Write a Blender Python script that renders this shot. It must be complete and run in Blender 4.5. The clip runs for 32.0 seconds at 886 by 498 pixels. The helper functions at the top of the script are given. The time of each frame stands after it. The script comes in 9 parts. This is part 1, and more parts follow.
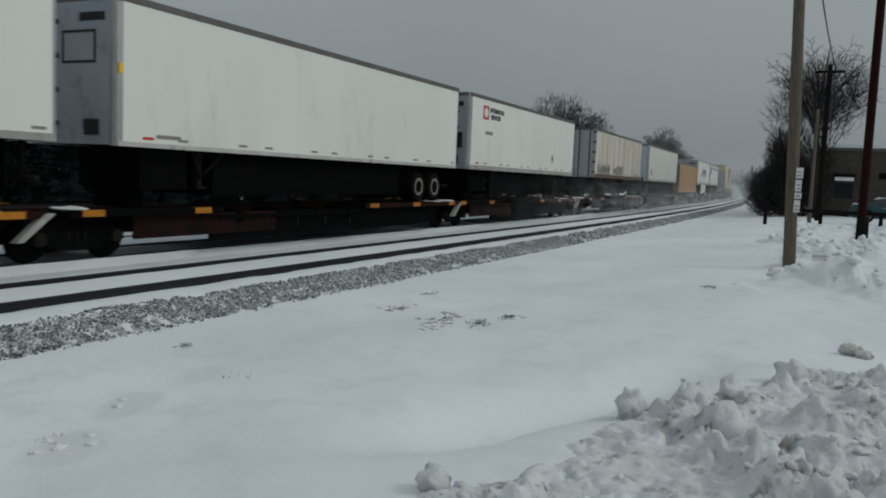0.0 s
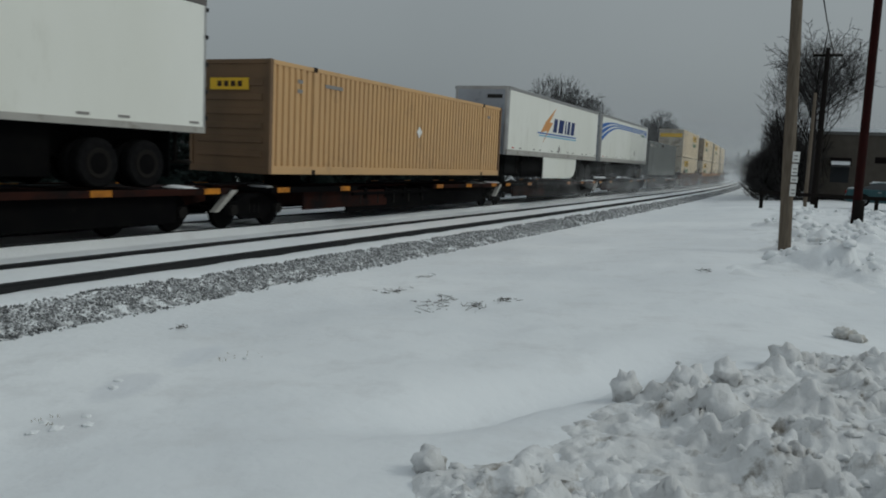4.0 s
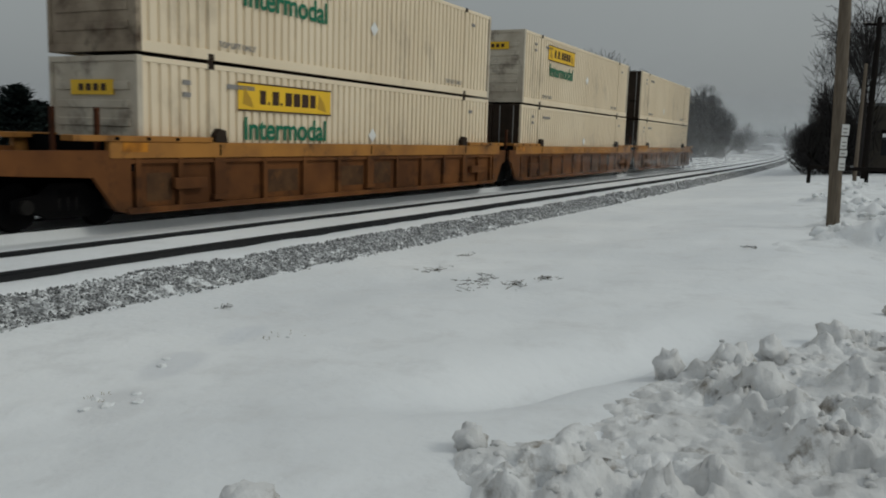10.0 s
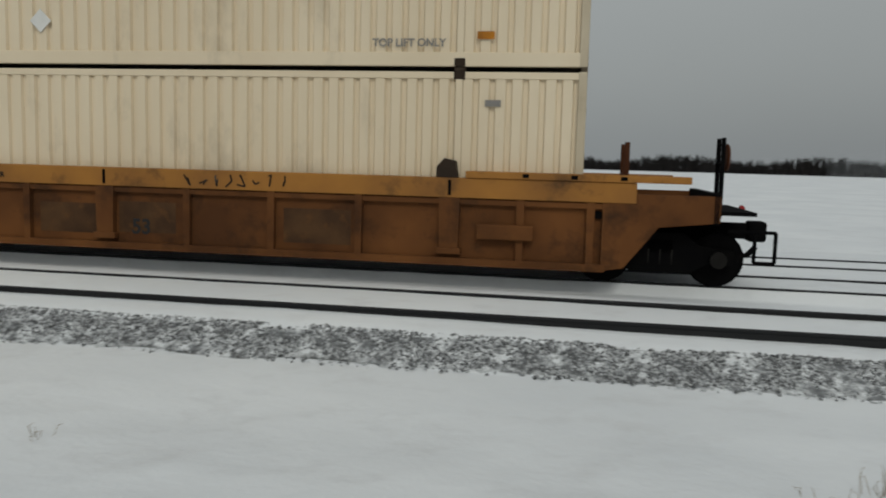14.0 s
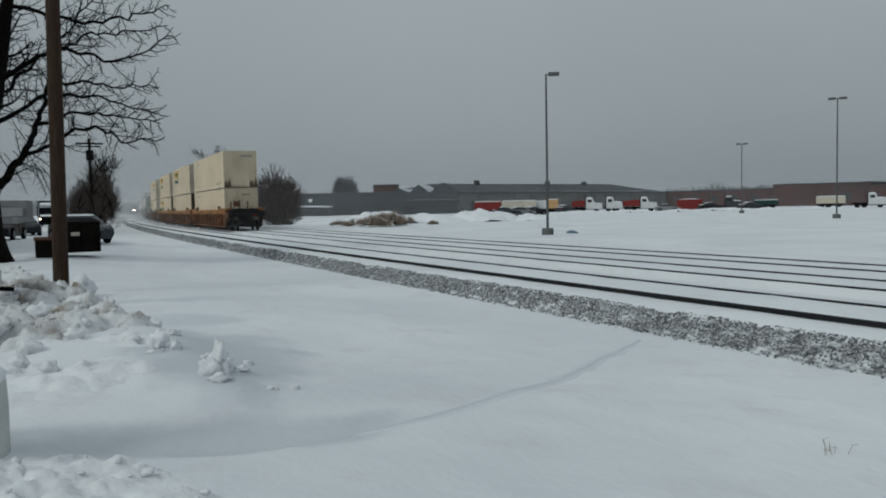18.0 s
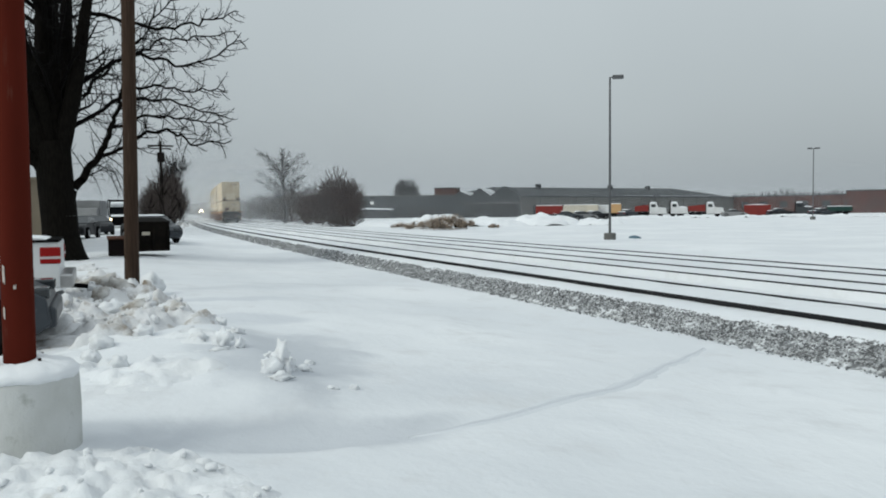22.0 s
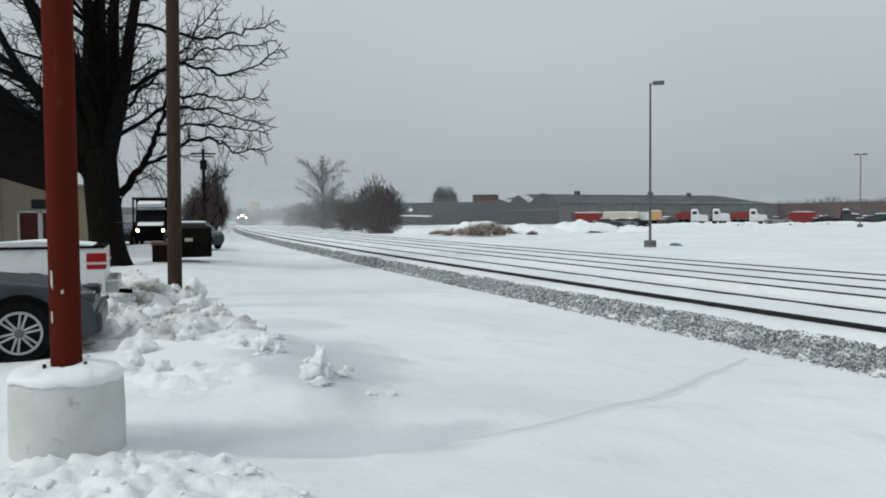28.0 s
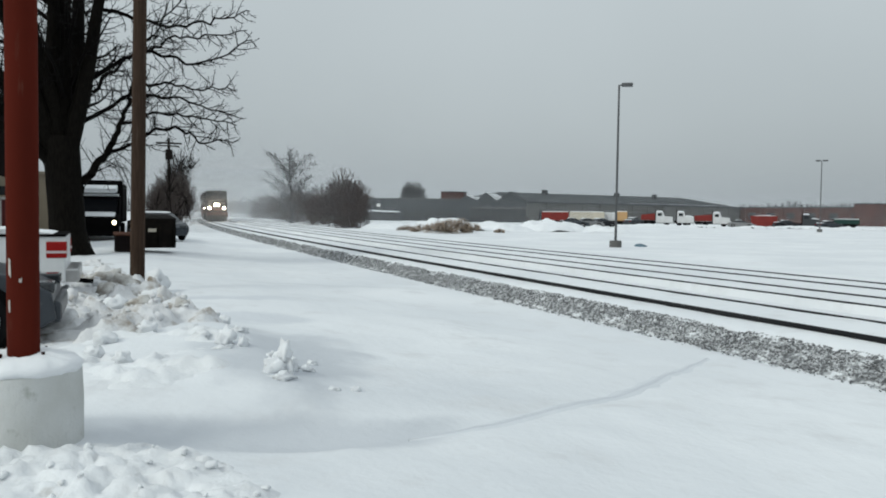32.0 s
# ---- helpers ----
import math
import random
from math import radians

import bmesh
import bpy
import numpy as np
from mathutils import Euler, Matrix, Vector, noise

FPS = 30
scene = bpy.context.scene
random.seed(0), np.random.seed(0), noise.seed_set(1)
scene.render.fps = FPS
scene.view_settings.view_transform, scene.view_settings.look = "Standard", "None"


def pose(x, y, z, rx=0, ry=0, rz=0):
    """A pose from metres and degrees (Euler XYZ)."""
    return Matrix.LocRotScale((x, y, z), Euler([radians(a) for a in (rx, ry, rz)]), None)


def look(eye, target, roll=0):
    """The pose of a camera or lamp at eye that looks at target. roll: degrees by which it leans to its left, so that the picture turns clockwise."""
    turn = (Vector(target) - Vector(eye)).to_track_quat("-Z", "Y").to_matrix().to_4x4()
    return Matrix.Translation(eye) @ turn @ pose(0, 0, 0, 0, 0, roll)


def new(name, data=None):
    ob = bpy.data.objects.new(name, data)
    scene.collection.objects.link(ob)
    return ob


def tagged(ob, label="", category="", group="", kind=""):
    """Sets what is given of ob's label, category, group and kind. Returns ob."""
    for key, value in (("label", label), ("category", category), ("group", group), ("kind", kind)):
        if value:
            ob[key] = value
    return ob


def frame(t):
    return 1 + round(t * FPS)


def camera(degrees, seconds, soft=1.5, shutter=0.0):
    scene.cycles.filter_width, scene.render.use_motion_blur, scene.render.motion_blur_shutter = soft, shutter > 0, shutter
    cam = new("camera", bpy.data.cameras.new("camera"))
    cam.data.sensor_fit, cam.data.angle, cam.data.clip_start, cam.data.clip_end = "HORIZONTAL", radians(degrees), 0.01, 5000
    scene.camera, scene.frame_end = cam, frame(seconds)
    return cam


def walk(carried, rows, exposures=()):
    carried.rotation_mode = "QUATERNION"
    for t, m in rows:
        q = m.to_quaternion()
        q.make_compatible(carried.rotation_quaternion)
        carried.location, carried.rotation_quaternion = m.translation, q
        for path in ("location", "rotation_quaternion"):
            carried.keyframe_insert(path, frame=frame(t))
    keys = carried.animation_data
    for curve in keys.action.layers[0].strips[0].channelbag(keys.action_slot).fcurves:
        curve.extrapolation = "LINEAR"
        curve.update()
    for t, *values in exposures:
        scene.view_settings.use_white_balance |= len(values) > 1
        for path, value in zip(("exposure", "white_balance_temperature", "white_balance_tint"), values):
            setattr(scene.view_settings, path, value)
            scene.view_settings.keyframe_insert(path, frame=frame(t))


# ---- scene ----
# ---------------------------------------------------------------- camera
cam = camera(57.65, 32.0, soft=1.9, shutter=0.12)
PATH = [
    (0.0, pose(0.0, 0.0, 1.914, 84.86, -2.41, -63.98)),
    (0.5, pose(0.0, 0.0, 1.914, 84.76, -2.75, -64.21)),
    (1.0, pose(0.0, 0.0, 1.914, 84.26, -2.63, -64.45)),
    (1.5, pose(0.0, 0.0, 1.914, 83.81, -2.78, -64.41)),
    (2.0, pose(0.0, 0.0, 1.914, 83.83, -2.58, -64.01)),
    (2.5, pose(0.0, 0.0, 1.914, 84.07, -2.57, -64.30)),
    (3.0, pose(0.0, 0.0, 1.914, 84.06, -2.71, -64.33)),
    (3.5, pose(0.0, 0.0, 1.914, 83.72, -2.76, -64.24)),
    (5.5, pose(0.0, 0.0, 1.914, 83.59, -2.35, -64.40)),
    (6.0, pose(0.0, 0.0, 1.914, 83.64, -2.34, -64.40)),
    (6.5, pose(0.0, 0.0, 1.914, 83.59, -2.46, -64.43)),
    (7.0, pose(0.0, 0.0, 1.914, 83.56, -2.48, -64.11)),
    (7.5, pose(0.0, 0.0, 1.914, 83.56, -2.51, -64.18)),
    (8.0, pose(0.0, 0.0, 1.914, 82.66, -3.14, -63.69)),
    (8.5, pose(0.0, 0.0, 1.914, 81.15, -3.28, -61.94)),
    (9.0, pose(0.0, 0.0, 1.914, 81.34, -2.44, -59.20)),
    (9.5, pose(0.0, 0.0, 1.914, 82.13, -1.23, -59.77)),
    (10.0, pose(0.0, 0.0, 1.914, 82.02, -1.83, -61.46)),
    (10.5, pose(0.0, 0.0, 1.914, 82.74, -1.63, -60.77)),
    (11.0, pose(0.0, 0.0, 1.914, 83.04, -1.46, -60.54)),
    (11.5, pose(0.0, 0.0, 1.914, 82.94, -1.28, -60.66)),
    (12.0, pose(0.0, 0.0, 1.914, 82.22, -0.41, -57.40)),
    (12.5, pose(0.0, 0.0, 1.914, 81.48, 0.14, -52.50)),
    (13.0, pose(0.0, 0.0, 1.914, 83.04, 0.25, -39.90)),
    (13.5, pose(0.0, 0.0, 1.914, 84.31, -1.16, -15.31)),
    (15.5, pose(0.0, 0.0, 1.613, 86.24, 1.18, 57.97)),
    (16.0, pose(0.0, 0.0, 1.613, 88.40, 0.18, 61.14)),
    (16.5, pose(0.0, 0.0, 1.613, 88.88, -0.02, 62.99)),
    (17.0, pose(0.0, 0.0, 1.613, 88.44, 0.41, 64.33)),
    (17.5, pose(0.0, 0.0, 1.613, 88.00, 0.88, 63.79)),
    (18.0, pose(0.0, 0.0, 1.613, 86.93, 1.07, 62.48)),
    (18.5, pose(0.0, 0.0, 1.613, 87.63, 1.57, 59.95)),
    (19.0, pose(0.0, 0.0, 1.613, 88.65, 1.71, 63.52)),
    (19.5, pose(0.0, 0.0, 1.613, 87.22, -0.11, 60.80)),
    (20.0, pose(0.0, 0.0, 1.613, 87.60, -0.66, 62.33)),
    (20.5, pose(0.0, 0.0, 1.613, 87.60, -0.19, 66.06)),
    (21.0, pose(0.0, 0.0, 1.613, 87.74, 0.34, 67.39)),
    (21.5, pose(0.0, 0.0, 1.613, 87.61, 0.26, 66.64)),
    (22.0, pose(0.0, 0.0, 1.613, 87.22, 0.56, 66.80)),
    (22.5, pose(0.0, 0.0, 1.613, 87.46, 0.37, 66.73)),
    (23.0, pose(0.0, 0.0, 1.613, 87.12, 0.37, 67.18)),
    (23.5, pose(0.0, 0.0, 1.613, 87.61, 0.91, 67.75)),
    (24.0, pose(0.0, 0.0, 1.613, 87.00, 1.24, 68.09)),
    (24.5, pose(0.0, 0.0, 1.613, 87.26, 1.52, 68.64)),
    (25.0, pose(0.0, 0.0, 1.613, 87.58, 1.63, 68.91)),
    (25.5, pose(0.0, 0.0, 1.613, 87.64, 1.65, 68.47)),
    (27.5, pose(0.0, 0.0, 1.613, 88.20, 0.34, 69.27)),
    (28.0, pose(0.0, 0.0, 1.613, 87.74, 0.50, 69.52)),
    (28.5, pose(0.0, 0.0, 1.613, 87.78, 0.77, 68.93)),
    (29.0, pose(0.0, 0.0, 1.613, 87.21, 0.78, 68.98)),
    (29.5, pose(0.0, 0.0, 1.613, 87.71, 0.31, 68.98)),
    (30.0, pose(0.0, 0.0, 1.613, 87.80, 0.35, 68.67)),
    (30.5, pose(0.0, 0.0, 1.613, 87.67, 0.22, 67.97)),
    (31.0, pose(0.0, 0.0, 1.613, 87.37, -0.28, 67.64)),
    (31.5, pose(0.0, 0.0, 1.613, 87.61, -0.64, 67.48)),
    (32.0, pose(0.0, 0.0, 1.613, 87.48, -0.79, 67.23)),
]
walk(cam, PATH, exposures=[(0.0, -0.46, 6250, 1), (7.5, -0.46, 6300, 2), (9.0, -0.40, 6550, 3), (12.0, -0.38, 6550, 2), (13.5, -0.36, 6750, 4),
                           (15.5, -0.37, 6150, 1), (17.5, -0.39, 6150, 1), (18.3, -0.32, 6150, 1), (19.0, 0.12, 6200, 1), (20.0, 0.23, 6300, 2), (22.5, 0.29, 6300, 2), (32.0, 0.30, 6300, 2)])

# ---------------------------------------------------------------- world and sun (snowy overcast)
SUN_EL, SUN_AZ = 38.0, 165.0          # compass-like: degrees clockwise from +y
world = bpy.data.worlds.new("overcast_sky")
scene.world = world
world.use_nodes = True
wn, wl = world.node_tree.nodes, world.node_tree.links
wn.clear()
w_out, w_bg = wn.new("ShaderNodeOutputWorld"), wn.new("ShaderNodeBackground")
w_sky = wn.new("ShaderNodeTexSky")
w_sky.sky_type, w_sky.sun_disc = "NISHITA", False
w_sky.sun_elevation, w_sky.sun_rotation = radians(SUN_EL), radians(SUN_AZ)
w_sky.air_density, w_sky.dust_density = 1.5, 6.0
w_hsv = wn.new("ShaderNodeHueSaturation")
w_hsv.inputs["Saturation"].default_value, w_hsv.inputs["Value"].default_value = 0.25, 0.02
w_tc, w_sep, w_ramp = wn.new("ShaderNodeTexCoord"), wn.new("ShaderNodeSeparateXYZ"), wn.new("ShaderNodeValToRGB")
w_cloud, w_mul, w_mix = wn.new("ShaderNodeTexNoise"), wn.new("ShaderNodeMix"), wn.new("ShaderNodeMix")
w_ramp.color_ramp.elements[0].position, w_ramp.color_ramp.elements[0].color = 0.0, (0.271, 0.286, 0.308, 1)
w_ramp.color_ramp.elements[1].position, w_ramp.color_ramp.elements[1].color = 0.9, (0.520, 0.54, 0.575, 1)
mid = w_ramp.color_ramp.elements.new(0.22)
mid.color = (0.334, 0.349, 0.372, 1)
w_cloud.inputs["Scale"].default_value, w_cloud.inputs["Detail"].default_value = 1.6, 5.0
w_mul.data_type, w_mul.blend_type = "RGBA", "SOFT_LIGHT"
w_mul.inputs["Factor"].default_value = 0.22
w_mix.data_type, w_mix.blend_type = "RGBA", "ADD"
w_mix.inputs["Factor"].default_value = 1.0
wl.new(w_tc.outputs["Generated"], w_sep.inputs[0])
wl.new(w_sep.outputs["Z"], w_ramp.inputs["Fac"])
wl.new(w_tc.outputs["Generated"], w_cloud.inputs["Vector"])
wl.new(w_ramp.outputs["Color"], w_mul.inputs["A"])
wl.new(w_cloud.outputs["Fac"], w_mul.inputs["B"])
wl.new(w_sky.outputs["Color"], w_hsv.inputs["Color"])
w_side, w_tilt = wn.new("ShaderNodeMapRange"), wn.new("ShaderNodeVectorMath")
w_side.inputs["From Min"].default_value, w_side.inputs["From Max"].default_value = -1.0, 1.0
w_side.inputs["To Min"].default_value, w_side.inputs["To Max"].default_value = 1.11, 0.95
w_tilt.operation = "SCALE"
wl.new(w_sep.outputs["X"], w_side.inputs["Value"])
wl.new(w_mul.outputs["Result"], w_tilt.inputs[0])
wl.new(w_side.outputs["Result"], w_tilt.inputs["Scale"])
wl.new(w_tilt.outputs["Vector"], w_mix.inputs["A"])
wl.new(w_hsv.outputs["Color"], w_mix.inputs["B"])
wl.new(w_mix.outputs["Result"], w_bg.inputs["Color"])
w_bg.inputs["Strength"].default_value = 1.0
wl.new(w_bg.outputs["Background"], w_out.inputs["Surface"])

sun_data = bpy.data.lights.new("sun", "SUN")
sun_data.energy, sun_data.angle, sun_data.color = 0.8, radians(14), (1.0, 0.96, 0.9)
sun = new("sun", sun_data)
sa = radians(SUN_AZ)
sun.matrix_world = look((0, 0, 60), Vector((0, 0, 60)) - 40 * Vector((math.sin(sa) * math.cos(radians(SUN_EL)), math.cos(sa) * math.cos(radians(SUN_EL)), math.sin(radians(SUN_EL)))))


# ---------------------------------------------------------------- materials
def material(name, base, rough=0.7, metal=0.0, alt=None, scale=3.0, amount=0.6, stain=None, stain_scale=0.6, stain_at=(0.5, 0.7),
             bump=0.0, bump_scale=40.0, coords="Object", spec=None, stretch=(1, 1, 1), rand=0.0, emit=None, emit_strength=0.0, detail=6.0):
    m = bpy.data.materials.new(name)
    m.use_nodes = True
    n, l = m.node_tree.nodes, m.node_tree.links
    p = n["Principled BSDF"]
    p.inputs["Roughness"].default_value, p.inputs["Metallic"].default_value = rough, metal
    p.inputs["Specular IOR Level"].default_value = spec if spec is not None else (0.08 if rough >= 0.7 else 0.2)
    p.inputs["Base Color"].default_value = (*base, 1)
    tc, mp = n.new("ShaderNodeTexCoord"), n.new("ShaderNodeMapping")
    mp.inputs["Scale"].default_value = stretch
    l.new(tc.outputs[coords], mp.inputs["Vector"])
    color = None
    if alt is not None:
        t = n.new("ShaderNodeTexNoise")
        t.inputs["Scale"].default_value, t.inputs["Detail"].default_value = scale, detail
        l.new(mp.outputs["Vector"], t.inputs["Vector"])
        r = n.new("ShaderNodeMapRange")
        r.inputs["From Min"].default_value, r.inputs["From Max"].default_value = 0.35, 0.65
        r.inputs["To Max"].default_value = amount
        l.new(t.outputs["Fac"], r.inputs["Value"])
        x = n.new("ShaderNodeMix")
        x.data_type = "RGBA"
        x.inputs["A"].default_value, x.inputs["B"].default_value = (*base, 1), (*alt, 1)
        l.new(r.outputs["Result"], x.inputs["Factor"])
        color = x.outputs["Result"]
    if stain is not None:
        t = n.new("ShaderNodeTexNoise")
        t.inputs["Scale"].default_value, t.inputs["Detail"].default_value, t.inputs["Roughness"].default_value = stain_scale, 8.0, 0.65
        l.new(mp.outputs["Vector"], t.inputs["Vector"])
        r = n.new("ShaderNodeMapRange")
        r.inputs["From Min"].default_value, r.inputs["From Max"].default_value = stain_at
        l.new(t.outputs["Fac"], r.inputs["Value"])
        x = n.new("ShaderNodeMix")
        x.data_type = "RGBA"
        x.inputs["A"].default_value, x.inputs["B"].default_value = (*base, 1), (*stain, 1)
        if color is not None:
            l.new(color, x.inputs["A"])
        l.new(r.outputs["Result"], x.inputs["Factor"])
        color = x.outputs["Result"]
    if rand > 0:
        oi, hs, rr = n.new("ShaderNodeObjectInfo"), n.new("ShaderNodeHueSaturation"), n.new("ShaderNodeMapRange")
        rr.inputs["To Min"].default_value, rr.inputs["To Max"].default_value = 1 - rand, 1 + rand
        l.new(oi.outputs["Random"], rr.inputs["Value"])
        l.new(rr.outputs["Result"], hs.inputs["Value"])
        hs.inputs["Color"].default_value = (*base, 1)
        if color is not None:
            l.new(color, hs.inputs["Color"])
        color = hs.outputs["Color"]
    if color is not None:
        l.new(color, p.inputs["Base Color"])
    if bump > 0:
        t, b = n.new("ShaderNodeTexNoise"), n.new("ShaderNodeBump")
        t.inputs["Scale"].default_value, t.inputs["Detail"].default_value = bump_scale, 5.0
        l.new(mp.outputs["Vector"], t.inputs["Vector"])
        l.new(t.outputs["Fac"], b.inputs["Height"])
        b.inputs["Strength"].default_value, b.inputs["Distance"].default_value = bump, 0.02
        l.new(b.outputs["Normal"], p.inputs["Normal"])
    if emit is not None:
        p.inputs["Emission Color"].default_value, p.inputs["Emission Strength"].default_value = (*emit, 1), emit_strength
    return m


M = {}
M["snow"] = material("snow_field", (0.78, 0.80, 0.82), 0.75, alt=(0.66, 0.685, 0.715), scale=0.22, amount=0.8, stain=(0.63, 0.64, 0.655), stain_scale=1.3, stain_at=(0.52, 0.8), bump=0.6, bump_scale=9.0, spec=0.25)
M["snow_bank"] = material("ploughed_snow", (0.69, 0.70, 0.71), 0.8, alt=(0.50, 0.50, 0.50), scale=2.6, amount=0.7, stain=(0.20, 0.18, 0.155), stain_scale=3.6, stain_at=(0.56, 0.70), bump=1.0, bump_scale=14.0, spec=0.2)
M["lot_snow"] = material("wind_packed_lot_snow", (0.76, 0.78, 0.80), 0.8, alt=(0.66, 0.675, 0.69), scale=1.6, amount=0.6, stain=(0.38, 0.35, 0.31), stain_scale=2.4, stain_at=(0.62, 0.82), bump=0.7, bump_scale=14.0, spec=0.2)
M["dirty_snow"] = material("dirty_ploughed_snow", (0.62, 0.62, 0.61), 0.85, alt=(0.40, 0.38, 0.35), scale=3.0, amount=0.9, stain=(0.16, 0.13, 0.10), stain_scale=4.0, stain_at=(0.52, 0.70), bump=0.9, bump_scale=16.0)
M["snow_clean"] = material("fresh_snow", (0.80, 0.82, 0.84), 0.7, alt=(0.72, 0.74, 0.77), scale=1.5, amount=0.6, bump=0.4, bump_scale=20.0, spec=0.25)
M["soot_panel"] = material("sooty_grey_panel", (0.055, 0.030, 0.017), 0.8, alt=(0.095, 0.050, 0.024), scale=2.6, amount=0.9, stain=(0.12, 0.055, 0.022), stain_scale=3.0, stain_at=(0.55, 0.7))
M["rail"] = material("rail_steel", (0.019, 0.020, 0.022), 0.7, 0.1, alt=(0.034, 0.034, 0.035), scale=2.0, stretch=(0.2, 3, 3))
M["tie"] = material("creosoted_timber", (0.035, 0.032, 0.030), 0.85, alt=(0.07, 0.066, 0.062), scale=6.0, stretch=(1, 6, 1), bump=0.3, rand=0.3)
M["ballast"] = material("ballast_stone", (0.135, 0.14, 0.145), 0.9, alt=(0.31, 0.32, 0.33), scale=9.0, amount=0.9, stain=(0.66, 0.68, 0.70), stain_scale=11.0, stain_at=(0.54, 0.70), bump=0.5, bump_scale=60.0)
M["ballast_bed"] = material("snowy_ballast_bed", (0.13, 0.135, 0.14), 0.9, alt=(0.26, 0.27, 0.28), scale=14.0, amount=0.9, stain=(0.72, 0.74, 0.76), stain_scale=5.0, stain_at=(0.44, 0.58), bump=1.0, bump_scale=40.0)
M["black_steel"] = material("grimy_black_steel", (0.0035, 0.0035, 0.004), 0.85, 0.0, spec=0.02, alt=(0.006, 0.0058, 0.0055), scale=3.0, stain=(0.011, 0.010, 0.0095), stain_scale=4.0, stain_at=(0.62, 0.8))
M["grime"] = material("grimy_grey_steel", (0.018, 0.017, 0.016), 0.85, spec=0.03, alt=(0.010, 0.0095, 0.009), scale=4.0)
M["well"] = material("oxide_painted_steel", (0.165, 0.066, 0.022), 0.7, alt=(0.075, 0.031, 0.013), scale=0.7, amount=0.95, stain=(0.026, 0.016, 0.011), stain_scale=1.1, stain_at=(0.54, 0.74), bump=0.1)
M["well_top"] = material("weathered_yellow_ochre_steel", (0.37, 0.165, 0.035), 0.65, alt=(0.22, 0.098, 0.028), scale=0.8, amount=0.9, stain=(0.070, 0.036, 0.017), stain_scale=1.5, stain_at=(0.54, 0.74))
M["well_rust"] = material("rusty_brown_steel", (0.085, 0.030, 0.014), 0.75, alt=(0.040, 0.017, 0.010), scale=1.0, stain=(0.016, 0.010, 0.008), stain_scale=1.4, stain_at=(0.48, 0.7), bump=0.1)
M["amber"] = material("amber_reflector", (0.50, 0.19, 0.015), 0.5, alt=(0.20, 0.075, 0.012), scale=3.0, amount=0.9)
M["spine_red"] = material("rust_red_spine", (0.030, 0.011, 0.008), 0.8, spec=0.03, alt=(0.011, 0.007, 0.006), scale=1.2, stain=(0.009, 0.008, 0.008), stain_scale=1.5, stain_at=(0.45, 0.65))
M["cream"] = material("cream_container_paint", (0.74, 0.635, 0.475), 0.6, alt=(0.65, 0.54, 0.385), scale=0.5, stain=(0.36, 0.30, 0.22), stain_scale=0.7, stain_at=(0.57, 0.85), stretch=(1, 1, 0.5))
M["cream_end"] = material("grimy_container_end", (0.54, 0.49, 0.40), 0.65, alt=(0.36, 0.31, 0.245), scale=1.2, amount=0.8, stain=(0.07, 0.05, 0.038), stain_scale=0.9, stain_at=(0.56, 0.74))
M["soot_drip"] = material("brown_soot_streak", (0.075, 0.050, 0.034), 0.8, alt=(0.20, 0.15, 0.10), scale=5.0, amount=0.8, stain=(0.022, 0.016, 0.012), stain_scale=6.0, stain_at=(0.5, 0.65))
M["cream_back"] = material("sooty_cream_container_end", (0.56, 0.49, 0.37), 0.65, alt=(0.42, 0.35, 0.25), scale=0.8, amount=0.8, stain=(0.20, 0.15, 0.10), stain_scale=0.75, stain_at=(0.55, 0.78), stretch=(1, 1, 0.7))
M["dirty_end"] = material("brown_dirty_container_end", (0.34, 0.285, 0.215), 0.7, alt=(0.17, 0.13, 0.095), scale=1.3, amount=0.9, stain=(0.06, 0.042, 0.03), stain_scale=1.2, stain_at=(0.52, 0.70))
M["dark_end"] = material("dark_brown_container_end", (0.040, 0.028, 0.020), 0.7, alt=(0.016, 0.012, 0.010), scale=1.2, stain=(0.13, 0.10, 0.075), stain_scale=1.8, stain_at=(0.6, 0.8))
M["grey_box"] = material("grey_container_paint", (0.145, 0.152, 0.146), 0.5, alt=(0.18, 0.188, 0.18), scale=0.6, stain=(0.12, 0.124, 0.12), stain_scale=1.2, stain_at=(0.5, 0.75))
M["tan_box"] = material("tan_container_paint", (0.52, 0.33, 0.16), 0.6, alt=(0.46, 0.30, 0.16), scale=0.5, stain=(0.30, 0.2, 0.11), stain_scale=0.9, stain_at=(0.58, 0.8))
M["tan_end"] = material("brown_container_end", (0.17, 0.105, 0.06), 0.65, alt=(0.10, 0.07, 0.045), scale=1.0)
M["white_van"] = material("white_trailer_skin", (0.73, 0.735, 0.69), 0.42, alt=(0.655, 0.66, 0.60), scale=0.5, stain=(0.47, 0.46, 0.40), stain_scale=0.8, stain_at=(0.57, 0.86), stretch=(1, 1, 0.35))
M["dirty_van"] = material("rust_streaked_trailer_skin", (0.60, 0.57, 0.51), 0.55, alt=(0.46, 0.41, 0.33), scale=0.7, stain=(0.26, 0.16, 0.085), stain_scale=1.3, stain_at=(0.55, 0.76), stretch=(1.6, 1, 0.22))
M["silver_door"] = material("dull_silver_doors", (0.40, 0.42, 0.44), 0.5, alt=(0.28, 0.29, 0.30), scale=1.0, stain=(0.12, 0.11, 0.10), stain_scale=1.3, stain_at=(0.58, 0.8), stretch=(1, 1, 0.3))
M["faded_scrawl"] = material("faded_grey_spray", (0.30, 0.28, 0.25), 0.6, alt=(0.44, 0.41, 0.36), scale=3.0)
